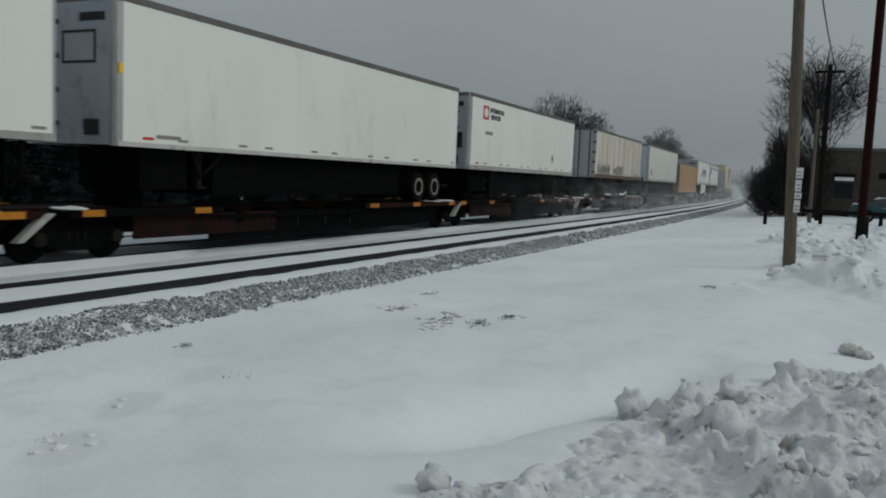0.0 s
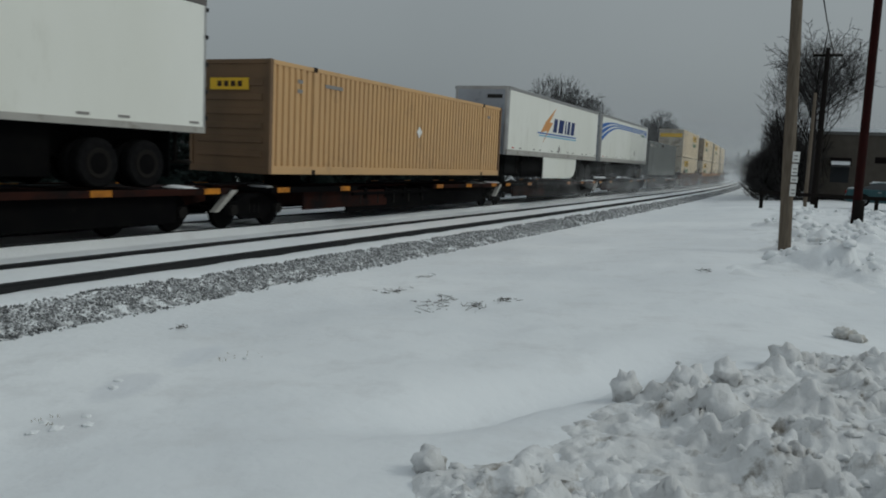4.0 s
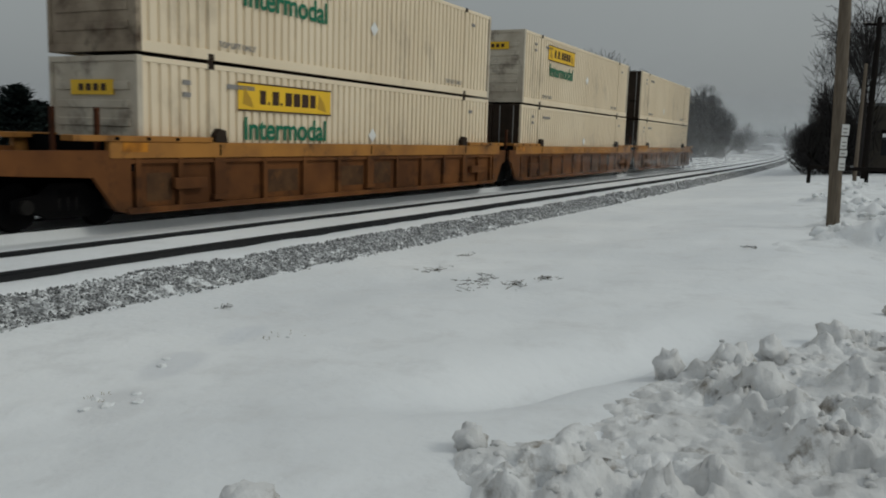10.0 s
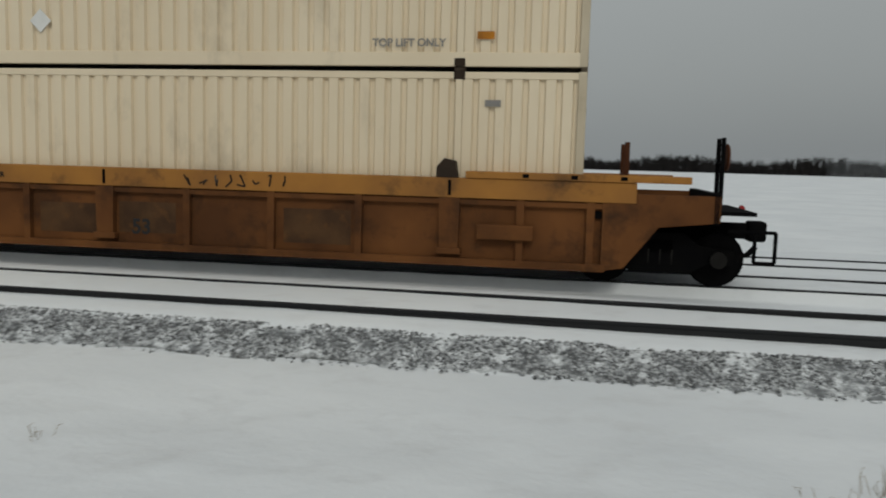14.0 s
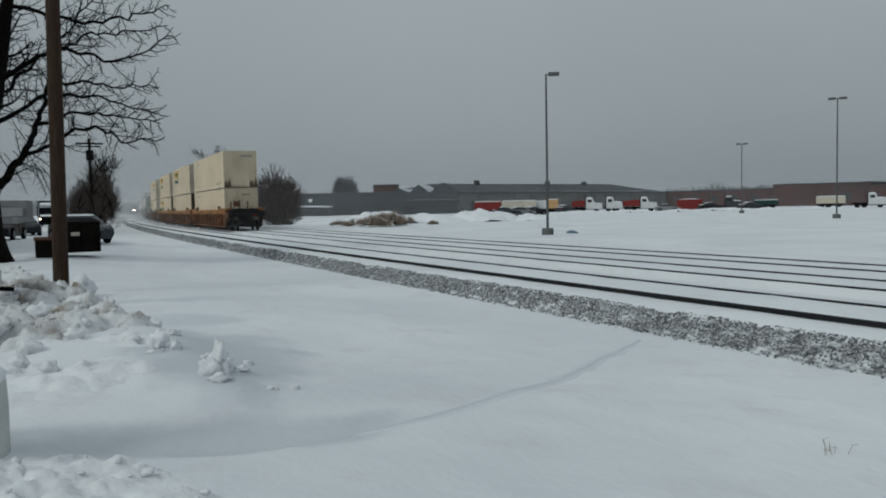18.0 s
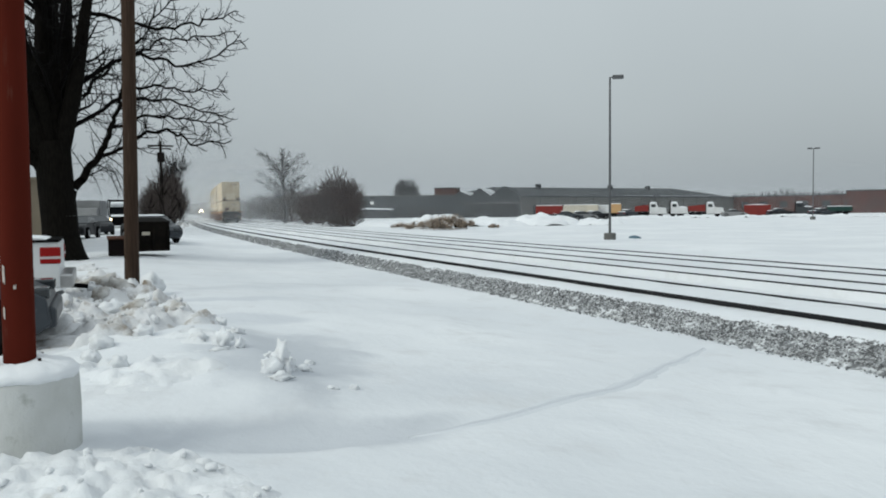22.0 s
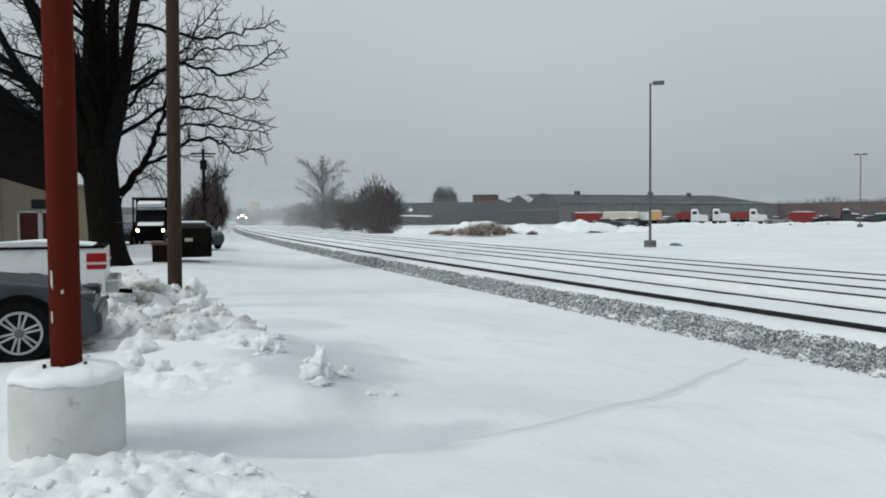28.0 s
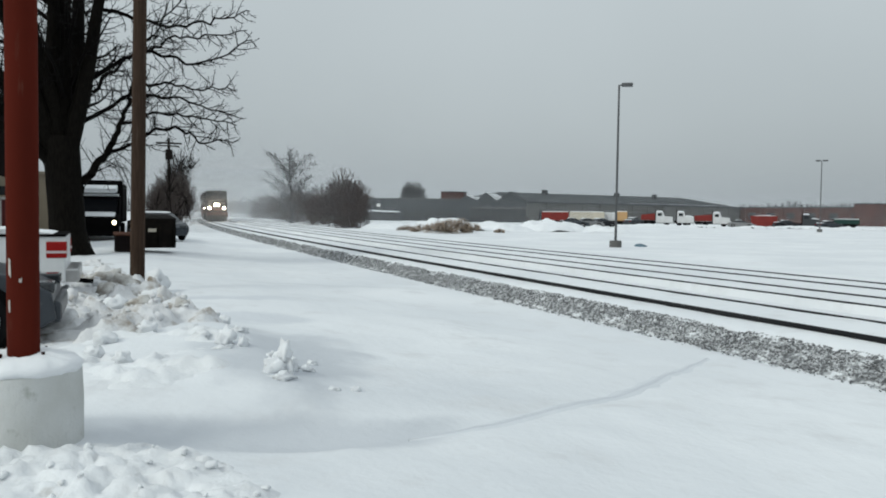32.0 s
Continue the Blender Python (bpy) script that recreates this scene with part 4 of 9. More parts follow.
def bogie(parent, x, name="bogie"):
    """A two-axle freight bogie under x."""
    b = new(name)
    b.parent = parent
    b.location = (x, 0, 0)
    for sx in (-0.88, 0.88):
        for sy in (-0.755, 0.755):
            w = part("wheel", wheel_mesh(), None, b)
            w.location = (sx, sy, 0.43)
            if sy > 0:
                w.rotation_euler = (0, 0, math.pi)
        part("axle", shared("axle", lambda: to_mesh("axle", tube(bmesh.new(), (0, -0.98, 0), (0, 0.98, 0), 0.075, n=10), M["black_steel"])), None, b).location = (sx, 0, 0.43)
    for sy in (-0.98, 0.98):
        def frame_mesh():
            pts = [(-1.12, 0.36), (-1.12, 0.58), (-0.60, 0.66), (-0.36, 0.84), (0.36, 0.84), (0.60, 0.66), (1.12, 0.58), (1.12, 0.36), (0.70, 0.36),
                   (0.42, 0.20), (-0.42, 0.20), (-0.70, 0.36)]
            return to_mesh("side_frame", prism(bmesh.new(), pts, -0.07, 0.07), M["black_steel"])
        part("side_frame", shared("side_frame", frame_mesh), None, b).location = (0, sy, 0)
        for sx in (-0.88, 0.88):
            part("bearing_cap", shared("cap", lambda: to_mesh("bearing_cap", turned(bmesh.new(), [(0.13, -0.09), (0.13, 0.05), (0.09, 0.08), (0.09, -0.12)][:3], (0, 0, 0), "Y", 12), M["grime"])), None, b).location = (sx, sy * 1.09, 0.45)
        for k in (-0.18, 0.0, 0.18):
            part("spring", shared("spring", lambda: to_mesh("spring", tube(bmesh.new(), (0, 0, 0), (0, 0, 0.24), 0.075, n=8), M["grime"])), None, b).location = (k, sy, 0.34)
    part("bolster", shared("bolster", lambda: to_mesh("bolster", box(bmesh.new(), -0.22, 0.22, -1.05, 1.05, 0.50, 0.76, 0.03), M["black_steel"])), None, b)
    return b


def well_car(label, side_mat, chord_mat, front, rear, bogies, plain_ribs=False):
    """A stack car's well. front, rear: how far its end platforms reach beyond the middle."""
    t = thing("well_car", label, "freight car", "stack cars")
    rng = random.Random(len(label) + int(10 * front))
    y = -1.47
    ribs = [-8.22, -7.13, -6.0, -4.5, -3.0, -1.5, 0.0, 1.5, 3.0, 4.5, 6.0, 7.13, 8.22] if not plain_ribs else [-8.2 + 1.025 * i for i in range(17)]
    for sg in (1, -1):
        def ys(a, b):
            return (min(sg * a, sg * b), max(sg * a, sg * b))
        block("top_chord", (-8.9, 8.9, *ys(y, y + 0.14), 1.30 if not plain_ribs else 1.44, 1.62), chord_mat, t, "ochre top chord", bev=0.015)
        block("side_sheet", (-8.5, 8.5, *ys(y + 0.12, y + 0.145), 0.28, 1.44), side_mat, t)
        part("bottom_chord", prism(bmesh.new(), [(-8.45, 0.22), (8.45, 0.22), (8.55, 0.34), (-8.55, 0.34)], *ys(y, y + 0.14)), side_mat, t)
        block("chord_lip", (-8.5, 8.5, *ys(y + 0.03, y + 0.12), 1.20, 1.28), side_mat, t)
        for x in ribs:
            big = abs(abs(x) - 6.0) < 0.1 or abs(x) < 0.1
            w = 0.15 if big else 0.055
            if plain_ribs:
                big, w = False, 0.06
            part("rib", prism(bmesh.new(), [(x - w, 0.50 if big else 0.34), (x + w, 0.50 if big else 0.34), (x + w * 1.15, 1.30), (x - w * 1.15, 1.30)], *ys(y + (0.0 if big else 0.015), y + 0.12)), side_mat if not plain_ribs else M["well"], t)
            if big:
                block("chord_slot", (x - 0.025, x + 0.025, *ys(y - 0.006, y), 1.34, 1.58), M["black_steel"], t)
                block("rib_foot", (x - 0.2, x + 0.2, *ys(y - 0.03, y + 0.12), 0.40, 0.50), side_mat, t, bev=0.01)
        for d in (-1, 1):
            reach = front if d < 0 else rear
            # slanted end plate down from the platform
            pts = [(d * 8.4, 0.24), (d * 8.75, 0.30), (d * 9.25, 0.95), (d * reach, 1.05), (d * reach, 1.45), (d * 8.4, 1.45)]
            part("end_plate", prism(bmesh.new(), pts, *ys(y + 0.02, y + 0.12)), side_mat, t)
            if not plain_ribs:
                xa, xb = sorted((d * 6.25, d * min(reach - 0.35, 9.7)))
                block("end_ledge", (xa, xb, *ys(y - 0.03, y + 0.32), 1.62, 1.73), chord_mat, t, bev=0.012)
                for k in range(3):
                    xk = xa + 0.9 + k * 0.75
                    block("ledge_slot", (xk, xk + 0.10, *ys(y - 0.036, y), 1.645, 1.705), M["black_steel"], t)
                if d < 0:
                    block("amber_plate", (d * 8.3 - 0.30, d * 8.3 + 0.30, *ys(y - 0.008, y + 0.02), 1.42, 1.60), M["amber"], t)
                block("side_box", (d * 6.9 - 0.45, d * 6.9 + 0.45, *ys(y - 0.06, y + 0.07), 0.66, 0.90), side_mat, t, bev=0.02)
            part("guide_block", prism(bmesh.new(), [(d * 5.95 - 0.17, 1.62), (d * 5.95 + 0.17, 1.62), (d * 5.95 + 0.13, 1.88), (d * 5.95 - 0.05, 1.92), (d * 5.95 - 0.17, 1.78)], *ys(y, y + 0.16)), M["dark_end"], t)
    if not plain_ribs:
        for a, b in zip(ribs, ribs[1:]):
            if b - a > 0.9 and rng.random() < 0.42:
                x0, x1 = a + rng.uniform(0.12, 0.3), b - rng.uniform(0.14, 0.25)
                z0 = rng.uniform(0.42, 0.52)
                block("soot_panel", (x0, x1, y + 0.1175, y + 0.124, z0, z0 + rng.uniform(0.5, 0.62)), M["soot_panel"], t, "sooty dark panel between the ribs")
    block("well_floor", (-8.4, 8.4, -1.38, 1.38, 0.24, 0.34), M["black_steel"], t)
    for d in (-1, 1):
        reach = front if d < 0 else rear
        xa, xb = sorted((d * 8.2, d * reach))
        block("end_deck", (xa, xb, -1.40, 1.40, 1.05, 1.16), M["black_steel"], t)
        xa, xb = sorted((d * (reach - 0.12), d * reach))
        # sill coloured black for the shade at the car's end
        block("end_sill", (xa, xb, -1.45, 1.45, 1.02, 1.50), M["black_steel"], t, bev=0.02)
        xa, xb = sorted((d * 8.45, d * 8.62))
        # black mass added so the gap between cars reads as deep shade
        block("end_bulkhead", (xa, xb, -1.28, 1.28, 1.16, 1.70), M["black_steel"], t)
        if not plain_ribs:
            for yy in (-0.95, 0.35):
                block("end_stake", (d * 8.75 - 0.04, d * 8.75 + 0.04, yy - 0.05, yy + 0.05, 1.16, 2.25), M["well_rust"], t, "rusty end stake", bev=0.01)
        xa, xb = sorted((d * 8.3, d * (reach + 0.05)))
        block("centre_sill", (xa, xb, -0.35, 0.35, 0.62, 1.05), M["black_steel"], t)
    for x in bogies:
        bogie(t, x)
    return t


def end_gear(t, x):
    """Coupler, hoses, hand brake and grab irons at the last end."""
    bm = box(bmesh.new(), x, x + 0.75, -0.12, 0.12, 0.72, 0.98, 0.03)
    box(bm, x + 0.65, x + 0.95, -0.20, 0.16, 0.68, 1.02, 0.05)
    part("coupler", bm, M["black_steel"], t)
    for y in (-0.35, -0.22):
        part("air_hose", tube(tube(bmesh.new(), (x + 0.1, y, 0.85), (x + 0.6, y - 0.05, 0.45), 0.03, n=8), (x + 0.6, y - 0.05, 0.45), (x + 0.75, y - 0.08, 0.62), 0.03, n=8), M["rubber"], t)
    bm = tube(bmesh.new(), (x + 0.05, -1.0, 1.1), (x + 0.05, -1.0, 2.35), 0.035, n=8)
    tube(bm, (x + 0.05, -0.55, 1.1), (x + 0.05, -0.55, 2.35), 0.035, n=8)
    for k in range(4):
        tube(bm, (x + 0.05, -1.0, 1.35 + k * 0.3), (x + 0.05, -0.55, 1.35 + k * 0.3), 0.022, n=6)
    part("ladder", bm, M["black_steel"], t)
    part("brake_wheel", turned(bmesh.new(), [(0.19, -0.02), (0.22, 0.0), (0.19, 0.03), (0.15, 0.01)], (x + 0.14, -0.78, 2.05), "X", 18), M["well_rust"], t)
    bm = tube(bmesh.new(), (x + 0.15, -1.25, 0.92), (x + 0.85, -1.25, 0.92), 0.03, n=6)
    tube(bm, (x + 0.85, -1.25, 0.92), (x + 0.85, -1.25, 0.45), 0.03, n=6)
    tube(bm, (x + 0.55, -1.25, 0.92), (x + 0.55, -1.25, 0.45), 0.03, n=6)
    tube(bm, (x + 0.55, -1.25, 0.45), (x + 0.85, -1.25, 0.45), 0.03, n=6)
    part("step_iron", bm, M["black_steel"], t)
    block("end_platform", (x - 0.1, x + 0.55, -1.3, 1.3, 1.16, 1.22), M["black_steel"], t)
    part("marker_lamp", turned(bmesh.new(), [(0.07, 0), (0.08, 0.05), (0.05, 0.09)], (x + 0.6, 0.42, 1.18), "X", 12), M["lamp_red"], t)


def spine_car(label, front, rear, bogies, red=True):
    """A skeleton car for one trailer or container: middle beam, wheel trays and reflectors."""
    t = thing("spine_car", label, "freight car", "spine cars")
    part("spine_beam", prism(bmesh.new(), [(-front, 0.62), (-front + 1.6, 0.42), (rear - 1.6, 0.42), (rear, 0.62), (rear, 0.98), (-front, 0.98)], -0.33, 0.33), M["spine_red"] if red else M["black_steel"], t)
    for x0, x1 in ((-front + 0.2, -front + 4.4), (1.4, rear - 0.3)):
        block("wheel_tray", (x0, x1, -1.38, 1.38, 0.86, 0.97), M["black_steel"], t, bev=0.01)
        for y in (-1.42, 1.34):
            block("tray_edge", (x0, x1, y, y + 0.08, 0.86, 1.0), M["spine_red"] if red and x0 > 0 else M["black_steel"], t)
            for k in ((0, 2) if x0 < 0 else (0, 1, 2)):
                xk = x0 + 0.25 + k * (x1 - x0 - 1.2) / 2
                block("reflector", (xk, xk + 0.52, y - 0.006, y + 0.086, 0.87, 1.00), M["amber"], t)
    for x in np.linspace(-front + 5.2, 0.8, 4):
        part("outrigger", prism(bmesh.new(), [(x - 0.09, 0.60), (x + 0.09, 0.60), (x + 0.09, 0.92), (x - 0.09, 0.92)], -1.25, 1.25), M["black_steel"], t)
    block("side_panel", (-front + 1.9, -front + 6.6, -1.22, -1.15, 0.36, 0.86), M["spine_red"], t, "rust-red side panel", bev=0.02)
    block("air_tank", (-2.0, -0.4, -1.05, -0.5, 0.45, 0.85), M["black_steel"], t, bev=0.12)
    for x in (-front + 0.9, rear - 1.1):
        bm = bmesh.new()
        bmesh.ops.create_icosphere(bm, subdivisions=3, radius=1.0)
        for v in bm.verts:
            k = 1 + 0.5 * noise.noise(v.co * 1.7 + Vector((x, 3, 0))) + 0.25 * noise.noise(v.co * 4)
            v.co = Vector((x + 0.30 * k * v.co.x, -0.55 + 0.42 * k * v.co.y, 0.95 + 0.07 * k * v.co.z))
        for f in bm.faces:
            f.smooth = True
        part("snow_patch", bm, M["snow_clean"], t, "wind-packed snow")
    # deck plate, sills and skirts added to close the gap into black shade
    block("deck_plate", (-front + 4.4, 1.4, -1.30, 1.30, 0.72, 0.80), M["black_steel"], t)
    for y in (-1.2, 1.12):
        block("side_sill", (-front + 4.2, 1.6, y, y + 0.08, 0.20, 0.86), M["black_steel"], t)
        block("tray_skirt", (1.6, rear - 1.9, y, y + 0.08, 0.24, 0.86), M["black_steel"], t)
        for k in range(5):
            xk = -front + 4.9 + k * (front - 3.6) / 4.4
            block("sill_rib", (xk, xk + 0.07, y - 0.03 if y < 0 else y + 0.08, y if y < 0 else y + 0.11, 0.42, 0.84), M["grime"], t)
    block("hitch", (-front + 2.3, -front + 2.9, -0.45, 0.45, 0.98, 1.55), M["black_steel"], t, bev=0.05)
    part("step_bar", prism(bmesh.new(), [(rear - 0.95, 0.45), (rear - 0.8, 0.45), (rear - 0.15, 0.95), (rear - 0.35, 0.95)], -1.46, -1.30), M["van_rail"], t, "pale slanting step")
    for x in bogies:
        bogie(t, x)
    return t


def road_wheel(parent, x, y, z, white=False):
    w = part("tyre", shared("tyre", lambda: to_mesh("tyre", turned(bmesh.new(), [(0.29, -0.13), (0.46, -0.14), (0.50, -0.09), (0.50, 0.09), (0.46, 0.14), (0.29, 0.13)], (0, 0, 0), "Y", 24), M["rubber"])), None, parent)
    w.location = (x, y, z)
    r = part("rim", shared(("rim", white), lambda: to_mesh("rim", turned(bmesh.new(), [(0.21, -0.132), (0.235, -0.136), (0.285, -0.152), (0.305, -0.138), (0.305, 0.138), (0.285, 0.152), (0.235, 0.136), (0.21, 0.132)], (0, 0, 0), "Y", 24), M["wheel_white"] if white else M["dull_rim"])), None, w)
    part("hub", shared("roadhub", lambda: to_mesh("hub", turned(bmesh.new(), [(0.06, -0.16), (0.10, -0.150), (0.212, -0.140), (0.212, 0.140), (0.10, 0.150), (0.06, 0.16)], (0, 0, 0), "Y", 16), M["black_steel"])), None, w)
    return w


def trailer(label, skin, length=16.15, nose="van", wheels_at="rear", top_mat=None, skirt=False, white_wheels=False, seams=(), nose_mat=None, nose_marks=True, rail_mat=None, rail_h=0.14):
    """A road van on its own wheels: box from 1.08 to 4.05 above the tray it stands on. Its front end is towards -x."""
    t = thing("van_trailer", label, "trailer", "trailer loads")
    h, z0, z1 = length / 2, 1.22, 4.20
    top = top_mat or M["dark_alu"]
    for y, o in ((-W2, 1), (W2, -1)):
        ya, yb = sorted((y, y + o * 0.04))
        edges = [-h + 0.18, *seams, h - 0.06]
        for a, b in zip(edges, edges[1:]):
            block("side_panel", (a + 0.004, b - 0.004, ya, yb, z0 + rail_h, z1 - 0.15), skin, t)
        ya, yb = sorted((y - o * 0.012, y + o * 0.05))
        block("top_rail", (-h + 0.05, h, ya, yb, z1 - 0.15, z1), top, t, bev=0.01)
        block("bottom_rail", (-h + 0.05, h, ya, yb, z0, z0 + rail_h), rail_mat or M["van_rail"], t, bev=0.008)
        n = 16
        for i in range(n):
            x = -h + 0.7 + i * (length - 1.2) / (n - 1)
            red = i % 2 == 0
            if i % 3 != 2:
                block("marker_strip", (x, x + 0.30, *sorted((y - o * 0.008, y)), z0 + rail_h + 0.06, z0 + rail_h + 0.115), M["red"] if i < 4 and red else M["ghost_ink"], t)
    block("roof", (-h + 0.05, h - 0.02, -W2 + 0.03, W2 - 0.03, z1 - 0.04, z1 - 0.01), skin, t)
    block("floor", (-h + 0.1, h - 0.05, -W2 + 0.04, W2 - 0.04, z0 + 0.02, z0 + 0.14), M["black_steel"], t)
    for e, kind in ((-1, "door" if nose == "door" else "van"), (1, "van" if nose == "door" else "door")):
        x = e * h
        if kind == "van":
            nm = nose_mat or M["van_front"]
            block("nose_wall", (*sorted((x, x - e * 0.05)), -W2 + 0.16, W2 - 0.16, z0 + 0.02, z1 - 0.02), nm, t)
            for y in (-1, 1):
                pts = [(x - e * 0.20, y * W2), (x - e * 0.06, y * (W2 - 0.03)), (x - e * 0.01, y * (W2 - 0.10)), (x + e * 0.003, y * (W2 - 0.18)), (x - e * 0.06, y * (W2 - 0.18)), (x - e * 0.20, y * (W2 - 0.06))]
                bm = bmesh.new()
                lo, hi = [bm.verts.new((px, py, z0)) for px, py in pts], [bm.verts.new((px, py, z1)) for px, py in pts]
                for i in range(len(pts)):
                    bm.faces.new((lo[i], lo[(i + 1) % len(pts)], hi[(i + 1) % len(pts)], hi[i]))
                bm.faces.new(lo[::-1]), bm.faces.new(hi)
                bmesh.ops.recalc_face_normals(bm, faces=bm.faces[:])
                part("corner_post", bm, M["alu"], t)
            block("nose_header", (*sorted((x + e * 0.006, x - e * 0.06)), -W2 + 0.1, W2 - 0.1, z1 - 0.14, z1), top, t)
            if nose_marks:
                block("air_box", (*sorted((x, x + e * 0.05)), -0.85, -0.45, z0 + 0.20, z0 + 0.52), M["ink"], t, bev=0.02)
                block("stencil_mark", (*sorted((x, x + e * 0.006)), -1.0, -0.30, z0 + 2.45, z0 + 2.62), M["ink"], t)
                for yy in (0.3, 0.7):
                    part("gladhand", turned(bmesh.new(), [(0.05, 0), (0.07, 0.03), (0.04, 0.07)], (x, yy, z0 + 0.35), "X", 10), M["ink"], t)
        else:
            for y0, y1 in ((-W2 + 0.08, -0.01), (0.01, W2 - 0.08)):
                block("door_leaf", (*sorted((x, x - e * 0.05)), y0, y1, z0 + 0.10, z1 - 0.10), skin if nose != "door" else M["silver_door"], t, bev=0.008)
            for y in (-0.95, -0.30, 0.30, 0.95):
                part("lock_rod", tube(bmesh.new(), (x + e * 0.03, y, z0 + 0.05), (x + e * 0.03, y, z1 - 0.08), 0.028, n=8), M["ink"] if nose == "door" else M["ghost_ink"], t)
            for y in (-W2 + 0.06, W2 - 0.06):
                block("door_post", (*sorted((x - e * 0.08, x + e * 0.01)), y - 0.06, y + 0.06, z0, z1), M["alu"], t, bev=0.01)
                for k in range(5):
                    z = z0 + 0.3 + k * 0.6
                    block("hinge", (*sorted((x, x + e * 0.035)), y - 0.10, y + 0.10, z, z + 0.09), M["ink"], t)
            block("door_header", (*sorted((x - e * 0.08, x + e * 0.008)), -W2, W2, z1 - 0.12, z1), top, t)
            block("door_sill", (*sorted((x - e * 0.08, x + e * 0.008)), -W2, W2, z0, z0 + 0.10), M["alu"], t)
            bm = tube(bmesh.new(), (x - e * 0.15, -1.0, 0.55), (x - e * 0.15, 1.0, 0.55), 0.05, n=8)
            for y in (-0.55, 0.55):
                tube(bm, (x - e * 0.15, y, 0.55), (x - e * 0.15, y, z0), 0.05, n=8)
            part("under_guard", bm, M["grime"], t)
    wx = (h - 2.3) if wheels_at == "rear" else (-h + 2.6)
    for x in (wx - 0.62, wx + 0.62):
        for y in (-1.12, -0.80, 0.80, 1.12):
            road_wheel(t, x, y, 0.5, white_wheels and (wheels_at == "rear" or x > wx))
        part("axle", tube(bmesh.new(), (x, -1.1, 0.5), (x, 1.1, 0.5), 0.07, n=8), M["black_steel"], t)
    block("slider_frame", (wx - 1.4, wx + 1.4, -0.6, 0.6, 0.62, z0), M["black_steel"], t)
    gx = (-h + 2.9) if wheels_at == "rear" else (h - 2.9)
    for y in (-0.75, 0.75):
        part("landing_leg", box(box(bmesh.new(), gx - 0.07, gx + 0.07, y - 0.07, y + 0.07, 0.42, z0), gx - 0.14, gx + 0.14, y - 0.14, y + 0.14, 0.36, 0.42), M["grime"], t)
    part("leg_brace", tube(bmesh.new(), (gx, -0.75, 0.8), (gx, 0.75, 0.8), 0.035, n=8), M["grime"], t)
    # black block added so the space under the floor reads as deep shade
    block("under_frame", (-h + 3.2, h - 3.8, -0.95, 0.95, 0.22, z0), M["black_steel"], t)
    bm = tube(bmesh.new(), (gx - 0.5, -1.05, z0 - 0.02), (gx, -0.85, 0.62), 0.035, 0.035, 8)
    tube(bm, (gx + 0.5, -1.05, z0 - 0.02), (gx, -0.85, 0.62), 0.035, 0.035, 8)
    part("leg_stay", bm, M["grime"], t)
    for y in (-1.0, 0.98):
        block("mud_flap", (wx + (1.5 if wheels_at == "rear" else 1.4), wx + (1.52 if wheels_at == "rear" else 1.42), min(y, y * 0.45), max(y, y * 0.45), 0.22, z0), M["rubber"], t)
    # second black block added for the shade under the front end
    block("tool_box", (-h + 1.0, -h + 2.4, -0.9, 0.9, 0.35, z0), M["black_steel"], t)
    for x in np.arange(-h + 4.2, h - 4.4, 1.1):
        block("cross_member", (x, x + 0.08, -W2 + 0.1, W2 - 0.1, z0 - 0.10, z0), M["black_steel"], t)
    if skirt:
        part("side_skirt", prism(bmesh.new(), [(-2.5, z0), (-2.5, 0.16), (2.6, 0.16), (3.2, 0.30), (3.55, 0.62), (3.6, z0)], -W2 + 0.02, -W2 + 0.06), M["white_van"], t, "white side skirt")
    return t


def load(ob, centre, z):
    MOVES.append((ob, centre, OFF_TWO, z))
    return ob


# stack cars, from the last one forwards; distances run from the last box's rear end
def stack(centre, low, high, car):
    load(car, centre, 0.0)
    load(low, centre, 0.40)
    load(high, centre, 3.37)
    for x in (-6.08, 6.08):
        for y in (-W2 + 0.09, W2 - 0.09):
            block("box_lock", (x - 0.09, x + 0.09, y - 0.06, y + 0.06, -0.07, 0.015), M["dark_end"], high, bev=0.01)


car_d = well_car("rust-brown and ochre stack car, last of the train", M["well"], M["well_top"], 9.55, 10.15, (9.33,))
end_gear(car_d, 10.15)
block("stencil_plate", (-4.42, -3.1, -1.356, -1.345, 0.46, 0.78), M["dark_end"], car_d)
for i in range(6):
    block("number_bar", (-4.36 + i * 0.21, -4.21 + i * 0.21, -1.362, -1.354, 0.55, 0.69), M["rusty_rail"], car_d)
lettering("lettering", "53", 0.36, M["ink"], car_d, Matrix.Translation((0.62, -1.356, 0.60)) @ NEAR, 1.0, 0.008, "black stencilled number")
for word, wx in (("FOR", -3.55), ("20", -3.20), ("FT", -2.92), ("CONTAINER", -2.30)):
    lettering("lettering", word, 0.125, M["dark_end"], car_d, Matrix.Translation((wx, -1.476, 1.43)) @ NEAR, 1.15, 0.004, "small dark stencilled word")
for i in range(14):
    x = -5.5 + i * 0.105 + 0.04 * (i % 5 == 0)
    block("stencil_bar", (x, x + 0.07, -1.478, -1.468, 1.40, 1.46), M["dark_end"], car_d)
rng_g = random.Random(3)


